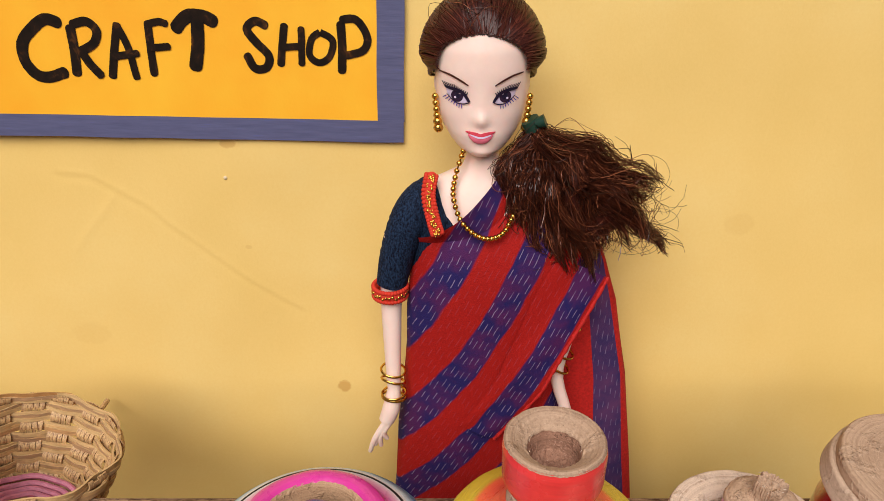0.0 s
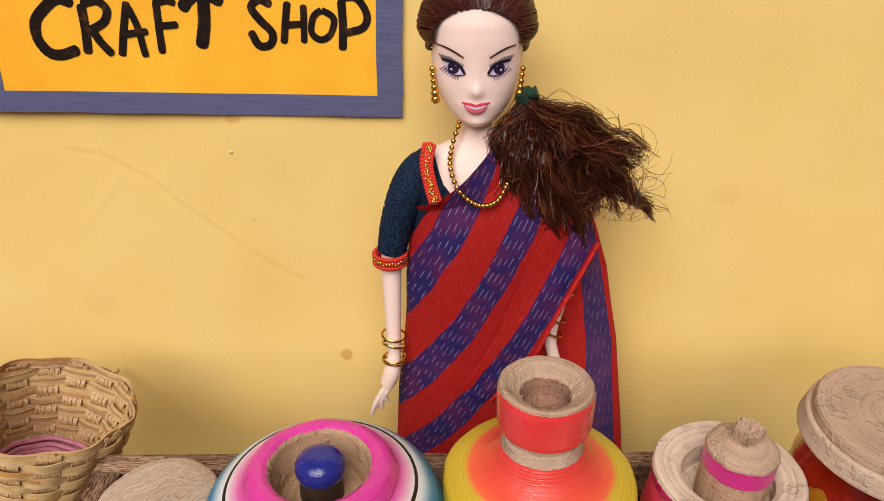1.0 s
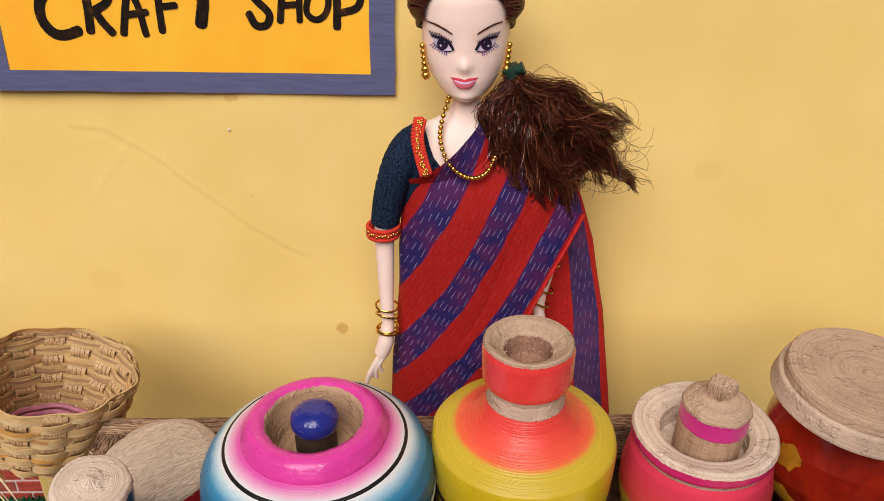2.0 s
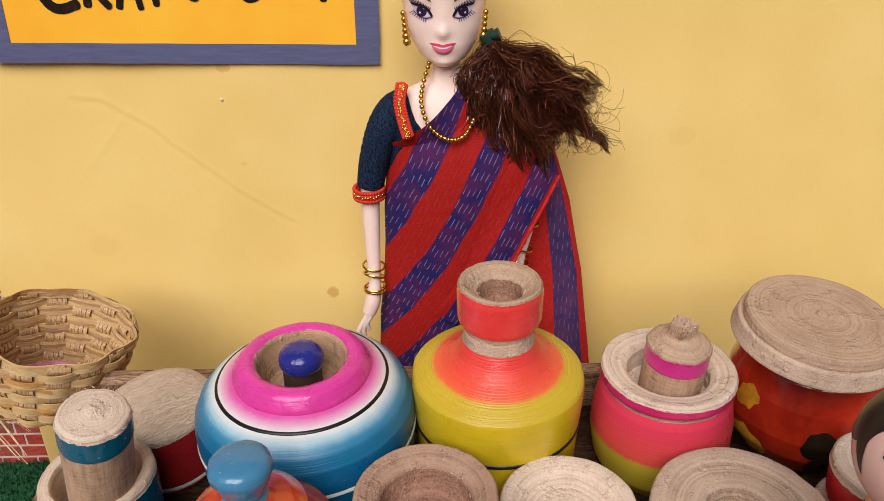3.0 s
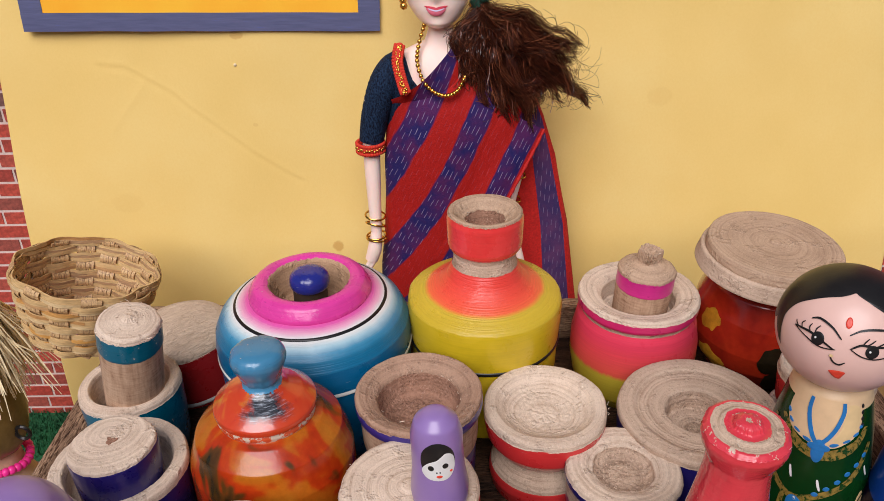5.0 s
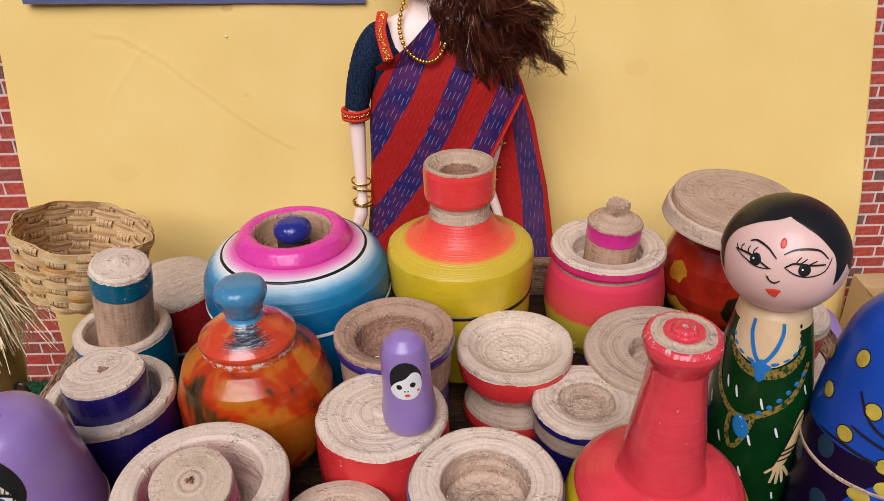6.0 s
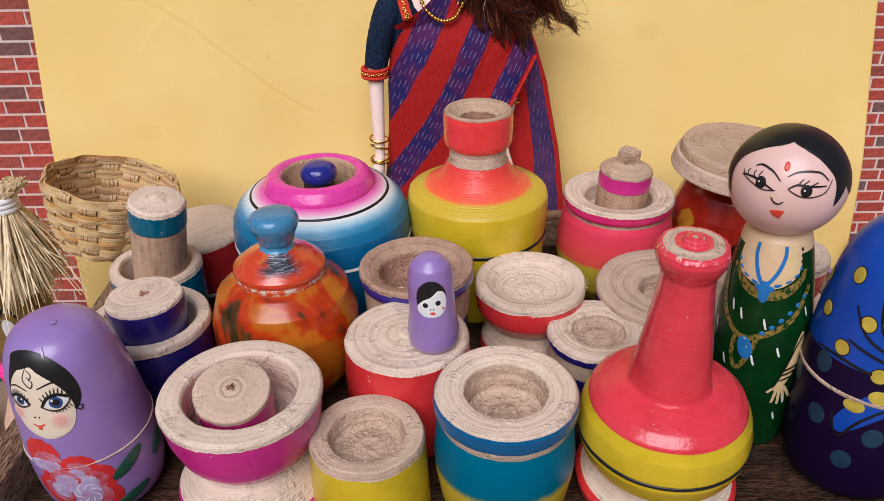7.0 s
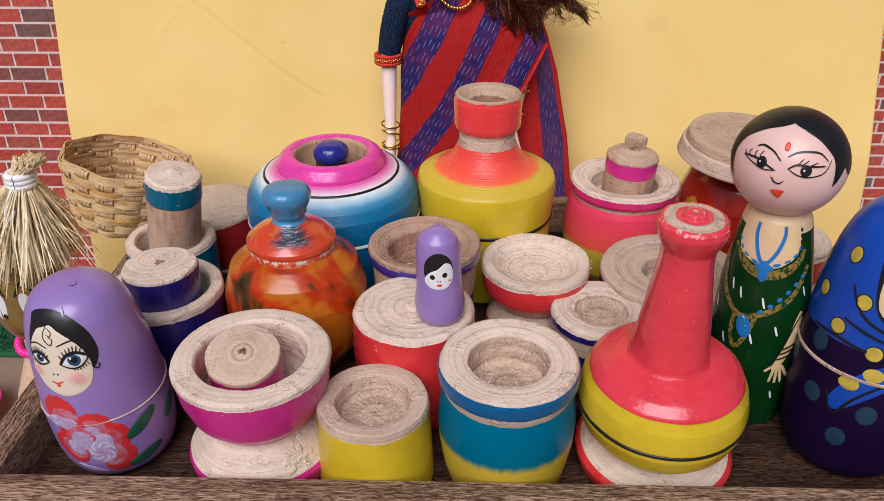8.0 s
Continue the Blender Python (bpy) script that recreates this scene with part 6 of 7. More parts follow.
# ---- straw-haired gourd puppet beside the tray ----
def gourd():
    bm = bmesh.new()
    rnd = random.Random(8)
    prof = [(0, -0.0465), (0.008, -0.0455), (0.0125, -0.0415), (0.0158, -0.0345), (0.0180, -0.0245), (0.0184, -0.012), (0.0160, -0.001), (0.0100, 0.0070), (0, 0.0090)]
    lathe(prof, 0, 56, 0.002, 0.0006, bm=bm)
    lathe([(0.0085, -0.044), (0.0090, -0.054), (0.0125, -0.062), (0.0195, -0.080), (0.0225, -0.1058), (0, -0.1058)], 6, 40, 0.002, 0.0005, bm=bm)
    sk = Skin(prof, 8, 0.018)
    for sx in (-1, 1):
        patch(bm, sk, ell(sx * 0.0058, -0.0195, 0.0027, 0.0075, sx * 8), 1, 0.0003)
        patch(bm, sk, ell(sx * 0.0058 + 0.0008, -0.0245, 0.0011, 0.0016, 0, 14), 2, 0.0005)
        stroke(bm, sk, [(sx * 0.0018, -0.0135), (sx * 0.0058, -0.0070), (sx * 0.0095, -0.0130)], 0.0010, 2, 0.0005)
    stroke(bm, sk, [(-0.0050, -0.0355), (0.0, -0.0362), (0.0055, -0.0350)], 0.0006, 2, 0.0005)
    tube(bm, [(0.0185 + 0.0030 * math.sin(math.tau * i / 16), -0.006, -0.0300 + 0.0034 * math.cos(math.tau * i / 16)) for i in range(17)], 0.0009, 2, 6, False)
    for i in range(30):
        a = math.tau * i / 30
        ball(bm, (0.0118 * math.sin(a), -0.0118 * math.cos(a), -0.0505 + 0.0008 * math.sin(3 * a)), 0.0021, 4, u=8, v=6)
    for i in range(760):
        a, k = rnd.uniform(0, math.tau), rnd.random()
        r0 = 0.0042 * math.sqrt(rnd.random())
        r1 = rnd.uniform(0.012, 0.0250) if k < 0.85 else rnd.uniform(0.025, 0.040)
        z1 = rnd.uniform(-0.016, -0.004) if k < 0.85 else rnd.uniform(-0.012, 0.004)
        z1 += 0.006
        top = (r0 * math.sin(a) + 0.0130, -r0 * math.cos(a), 0.0370)
        mid = ((r0 * 1.5 + r1 * 0.33) * math.sin(a) + 0.009, -(r0 * 1.5 + r1 * 0.33) * math.cos(a), 0.0215 + rnd.uniform(-0.002, 0.002))
        end = (r1 * math.sin(a + rnd.uniform(-0.2, 0.2)) + 0.005, -r1 * math.cos(a + rnd.uniform(-0.2, 0.2)), z1)
        tube(bm, spline([top, mid, end], 7), [rnd.uniform(0.00016, 0.00040)] * 6 + [0.00014], 3, 3, False)
    for i in range(150):
        a, r0 = rnd.uniform(0, math.tau), 0.0046 * math.sqrt(rnd.random())
        b = (r0 * math.sin(a) + 0.013, -r0 * math.cos(a), 0.0365)
        tube(bm, [b, (b[0] * 1.1 + 0.0005, b[1] * 1.1, 0.0415), (b[0] * 1.4 + 0.001, b[1] * 1.5, 0.0465 + rnd.uniform(-0.0025, 0.0015))], 0.0005, 3, 3, False)
    for k in range(3):
        tube(bm, [(0.0052 * math.sin(math.tau * i / 20) + 0.013, -0.0052 * math.cos(math.tau * i / 20), 0.0350 + 0.0022 * k) for i in range(21)], 0.0016, 5, 8, False)
    tube(bm, spline([(0.011, -0.0055, 0.0345), (0.008, -0.0095, 0.0265), (0.009, -0.0135, 0.0195), (0.012, -0.0105, 0.0265)], 12), 0.0008, 5, 6)
    ob = part("gourd_puppet", bm, [marbled("olive_brown_gourd_skin", [(0.3, (0.17, 0.10, 0.025)), (0.55, (0.27, 0.17, 0.045)), (0.75, (0.20, 0.13, 0.05))], 40, 0.1), OFFWHITE, BLACK, plain("dry_straw", (0.78, 0.63, 0.38), 0.6, vary=0.3), plain("hot_pink_bead", (0.85, 0.03, 0.28), 0.3), plain("white_thread", (0.78, 0.76, 0.74), 0.8), plain("peach_cloth", (0.60, 0.40, 0.26), 0.8)], smooth=50)
    ob.matrix_world = pose(-0.2025, 0.1900, -0.0200) @ Matrix.Scale(1.066, 4)
    tagged(ob, "brown gourd puppet with straw hair and a pink bead necklace", "puppet")


gourd()
vessel("pink_saucer", -0.2620, 0.1860, "shiny magenta toy saucer standing on the ground", "saucer", [("body", [(0, 0), (0.013, 0), (0.0150, 0.003), (0.0225, 0.0125), (0.0222, 0.0140), (0.0205, 0.0135), (0.0130, 0.0050), (0, 0.0045)], 0, [HOT])], z=GROUND)
vessel("red_toy_cup", -0.2460, 0.1500, "dark red toy cup standing on the ground", "cup", [("body", [(0, 0), (0.010, 0), (0.0140, 0.006), (0.0148, 0.0190), (0.0140, 0.0200), (0.0125, 0.0190), (0.0115, 0.0060), (0, 0.0055)], 0, [DARKRED])], z=GROUND)

# cardboard box and lilac egg behind the tray's far end
bm = bmesh.new()
slab(bm, (-0.045, -0.0225, 0.0), (0.045, 0.0225, 0.0845), 0, 0.0008)
b = part("cardboard_box", bm, speckle("brown_cardboard", (0.50, 0.33, 0.16), 400, 0.1, 0.75, 0.2, 0.0006))
b.location = (0.2960, 0.2440, GROUND)
tagged(b, "plain brown cardboard box beside the yellow paper", "box")
bm = bmesh.new()
slab(bm, (-0.0455, -0.006, 0.0843), (0.0455, 0.006, 0.0848), 0, 0)
part("tape", bm, plain("brown_packing_tape", (0.42, 0.27, 0.12), 0.3), b)
bm = lathe([(0, 0), (0.0140, 0), (0.0185, 0.012), (0.0200, 0.040), (0.0185, 0.070), (0.0150, 0.090), (0.0095, 0.1000), (0, 0.1040)], 0, 48, 0.003, 0.0)
figure("lilac_nesting_doll", bm, [LILAC], (0.2005, 0.2050, GROUND), (0, 0, 0), "plain lilac turned doll standing behind the tray")


# ---- the dressed fashion doll, one mesh ----
def dressed_doll():
    bm = bmesh.new()
    rnd = random.Random(21)
    SKIN, HAIR, SARI, RED_C, PURP, DENIM, TRIM, GOLD_M, EYEW, DARK, LIPS, BROW, GREEN, IRIS, PINKLIP, COMBED, LASH = range(17)
    XC, YC, ZC = 0.0130, 0.2455, 0.1400
    LEVEL = (0.1148, 0.1158, 0.1178, 0.1205, 0.1240, 0.1290, 0.1340, 0.1390, 0.1440, 0.1500, 0.1560, 0.1610, 0.1650)
    BROAD = (0.0, 0.0054, 0.0083, 0.0104, 0.0124, 0.0142, 0.0149, 0.0152, 0.0156, 0.0153, 0.0133, 0.0090, 0.0)
    DEEP = (0.0060, 0.0100, 0.0118, 0.0124, 0.0127, 0.0130, 0.0132, 0.0136, 0.0140, 0.0138, 0.0120, 0.0080, 0.0)

    def on_head(z, c, s):
        """A point of the head: height, and the cosine and sine of the way it faces."""
        x = XC + float(np.interp(z, LEVEL, BROAD)) * c
        d = x - 0.0122
        y = YC + float(np.interp(z, LEVEL, DEEP)) * s
        if s < 0:
            y -= 0.0021 * math.exp(-(d / 0.0022) ** 2 - ((z - 0.1291) / 0.0024) ** 2) * -s
            y -= 0.0006 * math.exp(-(d / 0.0020) ** 2 - ((z - 0.1335) / 0.0050) ** 2) * -s
            y -= 0.0011 * math.exp(-(d / 0.0046) ** 2 - ((z - 0.1232) / 0.0022) ** 2) * -s
            y -= 0.0010 * math.exp(-(d / 0.0044) ** 2 - ((z - 0.1178) / 0.0022) ** 2) * -s
            y += 0.0007 * (math.exp(-((d - 0.0070) / 0.0036) ** 2 - ((z - 0.1368) / 0.0028) ** 2) + math.exp(-((d + 0.0070) / 0.0036) ** 2 - ((z - 0.1368) / 0.0028) ** 2))
        return Vector((x, y, z))

    head = bmesh.ops.create_uvsphere(bm, u_segments=80, v_segments=64, radius=1.0)["verts"]
    for v in head:
        h = math.hypot(v.co.x, v.co.y)
        v.co = on_head(0.1399 + 0.0251 * v.co.z, v.co.x / h if h > 1e-4 else 0.0, v.co.y / h if h > 1e-4 else 0.0)

    def front(u, v, off):
        c = max(-0.96, min(0.96, (u - XC) / float(np.interp(v, LEVEL, BROAD))))
        return Vector((u, on_head(v, c, -math.sqrt(1 - c * c)).y - off, v))

    face = Flat(front)
    for sx, ex in ((-1, 0.0049), (1, 0.0195)):
        q = lambda u, v: (ex + sx * u, 0.1368 + v)
        patch(bm, face, [q(*p) for p in smooth_loop([(-0.0029, -0.0017), (-0.0016, 0.0004), (0.0008, 0.0013), (0.0034, 0.0015), (0.0030, -0.0004), (0.0008, -0.0020), (-0.0014, -0.0025), (-0.0027, -0.0022)], 28)], EYEW, 0.0003)
        patch(bm, face, [q(*p) for p in ell(0.0002, -0.0004, 0.0019, 0.0019, 0, 22)], IRIS, 0.0005)
        patch(bm, face, [q(*p) for p in ell(0.0001, -0.0001, 0.0011, 0.0012, 0, 14)], DARK, 0.0006)
        for u, v, r in ((-0.0007, 0.0008, 0.00050), (0.0008, -0.0009, 0.00040)):
            patch(bm, face, [q(*p) for p in ell(u, v, r, r, 0, 10)], EYEW, 0.0007)
        stroke(bm, face, [q(*p) for p in ((-0.0036, -0.0019), (-0.0018, 0.0006), (0.0008, 0.0017), (0.0040, 0.0021))], 0.0012, DARK, 0.0007)
        stroke(bm, face, [q(*p) for p in ((-0.0034, -0.0021), (-0.0014, -0.0027), (0.0010, -0.0022), (0.0034, -0.0002))], 0.00040, DARK, 0.0006)
        for k in range(14):
            u = -0.0026 + 0.00050 * k
            v = 0.0001 + 0.0018 * min(1.0, k / 7)
            stroke(bm, face, [q(u, v), q(u + 0.00005 * (k - 4), v + 0.0007 + 0.00002 * k), q(u + 0.00012 * (k - 4), v + 0.0012 + 0.00005 * k)], 0.00034, DARK, 0.0007, 5)
        for k in range(8):
            u = -0.0012 + 0.00066 * k
            v = -0.0027 + 0.00034 * max(0, k - 1)
            stroke(bm, face, [q(u, v), q(u + 0.00018 * k, v - 0.0014 + 0.00005 * k)], 0.00028, LASH, 0.0006, 4)
        stroke(bm, face, [q(*p) for p in ((-0.0032, 0.0034), (-0.0006, 0.0049), (0.0026, 0.0062), (0.0058, 0.0066))], 0.00068, BROW, 0.0004)
    LX = 0.0122
    patch(bm, face, smooth_loop([(LX - 0.0049, 0.1253), (LX - 0.0016, 0.1253), (LX, 0.1249), (LX + 0.0016, 0.1253), (LX + 0.0049, 0.1253), (LX + 0.0020, 0.1240), (LX - 0.0020, 0.1240)], 28), LIPS, 0.0007)
    patch(bm, face, smooth_loop([(LX - 0.0040, 0.1245), (LX, 0.1239), (LX + 0.0040, 0.1245), (LX + 0.0024, 0.1221), (LX, 0.1214), (LX - 0.0024, 0.1221)], 24), PINKLIP, 0.0007)
    stroke(bm, face, [(LX - 0.0033, 0.1245), (LX, 0.1238), (LX + 0.0033, 0.1245)], 0.0006, EYEW, 0.0009, 10, 0.1)
    for sx in (-1, 1):
        ball(bm, (XC + sx * 0.0142, YC + 0.001, 0.1375), 0.0028, SKIN, (0.5, 0.8, 1.3), 10, 8)

    # hair cap, combed back in strands
    def cap(th, ph, k=1.0):
        return Vector((XC + 0.0198 * k * math.sin(th) * math.sin(ph), YC + 0.0025 - 0.0178 * k * math.cos(th) * math.sin(ph), 0.1440 + 0.0222 * k * math.cos(ph)))

    def tuck(p):
        """Draws the lower edge of the hair in towards the temples."""
        f = min(1.0, max(0.0, (0.1485 - p.z) / 0.0060))
        return Vector((XC + (p.x - XC) * (1 - 0.15 * f * f), p.y, p.z))

    def hairline(x):
        return 0.1565 - 27 * (x - 0.0118) ** 2 - 0.9e16 * (x - 0.0126) ** 10

    for i in range(1000):
        th = radians(-104 + 208 * (i + 0.5) / 1000)
        ph = None
        for k in range(8, 120):
            p = cap(th, radians(k))
            if (p.y < YC and p.z < hairline(p.x)) or p.z < (0.1452 if p.y < YC + 0.008 else 0.1445):
                ph = k
                break
        ph = ph or 110
        start = ph + rnd.uniform(-1, 2.5)
        a = Vector((math.sin(th) * math.sin(radians(start)), -math.cos(th) * math.sin(radians(start)), math.cos(radians(start))))
        b = Vector((rnd.gauss(0, 0.08), 0.97, rnd.gauss(-0.15, 0.10))).normalized()
        swell, ang = rnd.uniform(-0.006, 0.012), a.angle(b)
        pts = []
        for j in range(14):
            f = 0.85 * j / 13
            n = (a * math.sin((1 - f) * ang) + b * math.sin(f * ang)) / math.sin(ang)
            k = 1.0 + swell + 0.035 * math.sin(math.pi * min(1, f * 1.6)) + 0.006 * noise.noise(n * 6 + Vector((i * 0.2, 0, 0)))
            pts.append(tuck(Vector((XC + 0.0198 * k * n.x, YC + 0.0025 + 0.0178 * k * n.y, 0.1440 + 0.0222 * k * n.z))))
        w = rnd.uniform(0.00016, 0.00040)
        tube(bm, [pts[0] * 0.96 + Vector((XC, YC, ZC)) * 0.04] + pts, [0.0001, w] + [w] * 12 + [0.0002], COMBED, 4, False)
    bun = bmesh.ops.create_uvsphere(bm, u_segments=40, v_segments=30, radius=1.0)["verts"]
    for v in bun:
        n = v.co.copy()
        v.co = tuck(Vector((XC + 0.0196 * n.x, YC + 0.0035 + 0.0165 * n.y, 0.1438 + (0.0215 if n.z > 0 else 0.0040) * n.z)))
    gone = [f for f in {f for v in bun for f in v.link_faces} if (lambda c: c.y < YC + 0.004 and c.z < max(0.143, hairline(c.x)) + 0.0018)(f.calc_center_median())]
    keep = {f for v in bun for f in v.link_faces} - set(gone)
    for f in keep:
        f.material_index = COMBED
    bmesh.ops.delete(bm, geom=gone, context="FACES")

    # pony tail: dark blobs added for the shade inside, and many loose curled strands
    shade_core = bmesh.ops.create_uvsphere(bm, u_segments=30, v_segments=22, radius=1.0)["verts"]
    for v in shade_core:
        n = v.co.copy()
        k = 1 + 0.22 * noise.noise(n * 2.1)
        v.co = Vector((0.0480 + 0.0165 * n.x * k, 0.2385 + 0.0060 * n.y * k, 0.0985 + 0.0120 * n.z * k - 0.004 * n.x))
    for v in bmesh.ops.create_uvsphere(bm, u_segments=24, v_segments=18, radius=1.0)["verts"]:
        n = v.co.copy()
        k = 1 + 0.25 * noise.noise(n * 2.3 + Vector((4, 0, 0)))
        v.co = Vector((0.0385 + 0.0090 * n.x * k, 0.2375 + 0.0050 * n.y * k, 0.0925 + 0.0130 * n.z * k))
        shade_core.append(v)
    for f in {f for v in shade_core for f in v.link_faces}:
        f.material_index = COMBED
    fan = [(0.0675, 0.1070), (0.0725, 0.0975), (0.0740, 0.0860), (0.0620, 0.0800), (0.0545, 0.0755), (0.0440, 0.0745), (0.0360, 0.0765), (0.0290, 0.0830), (0.0255, 0.0930)]
    tips = ((0.0722, 0.1062), (0.0780, 0.0828), (0.0690, 0.0980), (0.0545, 0.0750))
    guides = []
    for c in range(110):
        k = 7.999 * rnd.random() ** 0.65
        e = Vector(fan[int(k)]).lerp(Vector(fan[int(k) + 1]), k - int(k))
        full = rnd.uniform(0.70, 1.0) if k < 4.5 else rnd.uniform(0.84, 1.03)
        if c < 16:
            e, k, full = Vector(tips[c % 4]), (0.3, 2.2, 1.2, 4.0)[c % 4], 1.0
        b = Vector((0.0312 + rnd.gauss(0, 0.0012), 0.2390 + rnd.gauss(0, 0.0022), 0.1226 + rnd.gauss(0, 0.0012)))
        d = (Vector((e.x, 0.2365 + rnd.gauss(-0.002, 0.0030), e.y)) - b) * full
        up = Vector((-d.z, 0, d.x)).normalized()
        arch = 0.0010 * max(0.0, 1 - k / 3.2) + rnd.gauss(0, 0.0022) - 0.0012 * max(0.0, k - 4)
        guides.append((b, d, up, arch, Vector((0, -abs(rnd.gauss(0, 0.0030)), 0)), rnd.uniform(-0.004, 0.004)))
    for i in range(4000):
        b, d, up, arch, out, bend = guides[i % 110]
        loose = i % 6 == 0
        s = 2.4 if loose else 1.0
        w = lambda a: Vector((rnd.gauss(0, a), rnd.gauss(0, a) - 0.4 * a, rnd.gauss(0, a))) * s
        d = d * (rnd.uniform(0.55, 1.0) if loose else rnd.uniform(0.86, 1.02))
        q = [b + w(0.0006), b + d * 0.24 + up * arch * 0.75 + w(0.0008), b + d * 0.5 + up * arch + out + w(0.0010), b + d * 0.78 + up * (arch * 0.6 + bend * 0.4) + out * 0.6 + w(0.0010), b + d + up * bend * 0.6 + w(0.0009)]
        if loose:
            q.append(q[-1] + d.normalized() * rnd.uniform(-0.002, 0.003) + w(0.0012))
        n = 6 * len(q) + 1
        ph, fr, am = rnd.uniform(0, 6.3), rnd.uniform(0.2, 0.5), rnd.choice((0.0001, 0.0002, 0.0003, 0.0008))
        q = [p + (up * math.sin(ph + fr * j) + Vector((0, 0.6 * math.cos(ph + fr * j), 0))) * am * min(1, j / 4) + (noise.noise_vector(p * 95) * 0.0030 + noise.noise_vector(p * 420) * 0.0005) * min(1, j / 10) for j, p in enumerate(spline(q, n))]
        tube(bm, q, [rnd.uniform(0.00007, 0.00015)] * (n - 1) + [0.00006], HAIR, 3, False)
    for i in range(96):
        b = Vector((min(0.069, 0.054 + rnd.gauss(0, 0.011)), 0.233 + rnd.gauss(0, 0.004), 0.096 + rnd.gauss(0, 0.006)))
        pts, a = [b], rnd.uniform(-1.6, 1.4)
        turn = rnd.choice((-1, 1)) * rnd.uniform(0.05, 0.55)
        for k in range(9):
            a += turn
            pts.append(pts[-1] + Vector((math.cos(a), rnd.gauss(0, 0.25), math.sin(a))) * rnd.uniform(0.0010, 0.0026))
        tube(bm, spline(pts, 20), 0.00007, HAIR, 3, False)
    for i in range(26):
        p0, p1 = cap(rnd.uniform(-1.5, 1.5), rnd.uniform(0.3, 1.2)), cap(rnd.uniform(-1.5, 1.5), rnd.uniform(0.3, 1.2))
        mid = (p0 + p1) / 2
        mid += (mid - Vector((XC, YC, ZC))).normalized() * rnd.uniform(0.004, 0.010)
        tube(bm, spline([p0, mid, p1], 10), 0.00009, HAIR, 3, False)
    tube(bm, [(0.0282, 0.2392, 0.1272), (0.0302, 0.2392, 0.1242)], [0.0030, 0.0034], GREEN, 14)
    tube(bm, [(0.0300, 0.2370, 0.1264), (0.0330, 0.2365, 0.1276)], [0.0016, 0.0023], GREEN, 8)

    # neck, chest and arms
    def loft(rows, mat, seg=48, ripple=0.0, cols=None):
        prev = None
        for z, xc, yc, hw, hd in rows:
            ring = []
            for k in range(seg):
                a = math.tau * k / seg
                w = ripple * math.sin(7 * a + z * 90) if ripple else 0
                cx, cy = math.sin(a), -math.cos(a)
                ring.append(bm.verts.new((xc + (hw + w) * math.copysign(abs(cx) ** 0.9, cx), yc + (hd + w) * cy, z)))
            if prev:
                for k in range(seg):
                    f = bm.faces.new((prev[k], prev[(k + 1) % seg], ring[(k + 1) % seg], ring[k]))
                    f.material_index = mat if cols is None else cols(math.sin(math.tau * (k + 0.5) / seg))
            prev = ring

    loft([(0.1220, 0.0138, 0.2460, 0.0056, 0.0056), (0.1130, 0.0138, 0.2455, 0.0054, 0.0054), (0.1085, 0.0140, 0.2455, 0.0072, 0.0062), (0.1040, 0.0145, 0.2450, 0.0180, 0.0075), (0.0980, 0.0150, 0.2445, 0.0215, 0.0095), (0.0850, 0.0160, 0.2435, 0.0190, 0.0120), (0.0600, 0.0170, 0.2450, 0.0180, 0.0120)], SKIN)

    def arm(pts, radii):
        tube(bm, spline(pts, 16), list(np.interp(np.linspace(0, 1, 16), np.linspace(0, 1, len(radii)), radii)), SKIN, 16)

    arm([(-0.0160, 0.2410, 0.0850), (-0.0182, 0.2395, 0.0640), (-0.0184, 0.2370, 0.0450), (-0.0182, 0.2340, 0.0215)], [0.0042, 0.0040, 0.0034, 0.0024])
    arm([(-0.0182, 0.2340, 0.0225), (-0.0195, 0.2335, 0.0140), (-0.0215, 0.2332, 0.0080)], [0.0024, 0.0034, 0.0030])
    for ex, ez, r in ((-0.0285, -0.0075, 0.0010), (-0.0262, -0.0040, 0.0010), (-0.0240, -0.0045, 0.0010), (-0.0215, -0.0010, 0.0010)):
        arm([(-0.0212 + (ex + 0.0285) * 0.2, 0.2325, 0.0085), ((ex - 0.0215) / 2 - 0.0012, 0.2320, (ez + 0.0070) / 2), (ex, 0.2328, ez)], [0.0014, 0.0012, 0.0008])
    arm([(0.0500, 0.2400, 0.0700), (0.0462, 0.2375, 0.0470), (0.0432, 0.2350, 0.0290), (0.0478, 0.2340, 0.0120), (0.0500, 0.2345, -0.0010)], [0.0040, 0.0032, 0.0025, 0.0022, 0.0030])
    for (x, y, z), rx, ry in (((-0.0184, 0.2352, 0.0305), 8, 8), ((-0.0184, 0.2347, 0.0262), -18, 14), ((-0.0183, 0.2342, 0.0205), 5, -4), ((-0.0184, 0.2345, 0.0185), -8, 6), ((0.0466, 0.2376, 0.0492), 5, 12), ((0.0448, 0.2362, 0.0385), 6, 25), ((0.0436, 0.2355, 0.0325), 4, 30)):
        m = Euler((radians(rx), radians(ry), 0)).to_matrix()
        tube(bm, [Vector((x, y, z)) + m @ Vector((0.0046 * math.cos(math.tau * k / 24), 0.0040 * math.sin(math.tau * k / 24), 0)) for k in range(25)], 0.00048, GOLD_M, 6, False)

    # blouse: sleeve, shoulder and bodice
    tube(bm, spline([(-0.0010, 0.2440, 0.0975), (-0.0062, 0.2435, 0.0960), (-0.0113, 0.2422, 0.0895), (-0.0156, 0.2408, 0.0780), (-0.0182, 0.2395, 0.0655)], 18), list(np.interp(np.linspace(0, 1, 18), [0, 0.25, 0.5, 0.75, 1], [0.0078, 0.0078, 0.0072, 0.0063, 0.0054])), DENIM, 24)
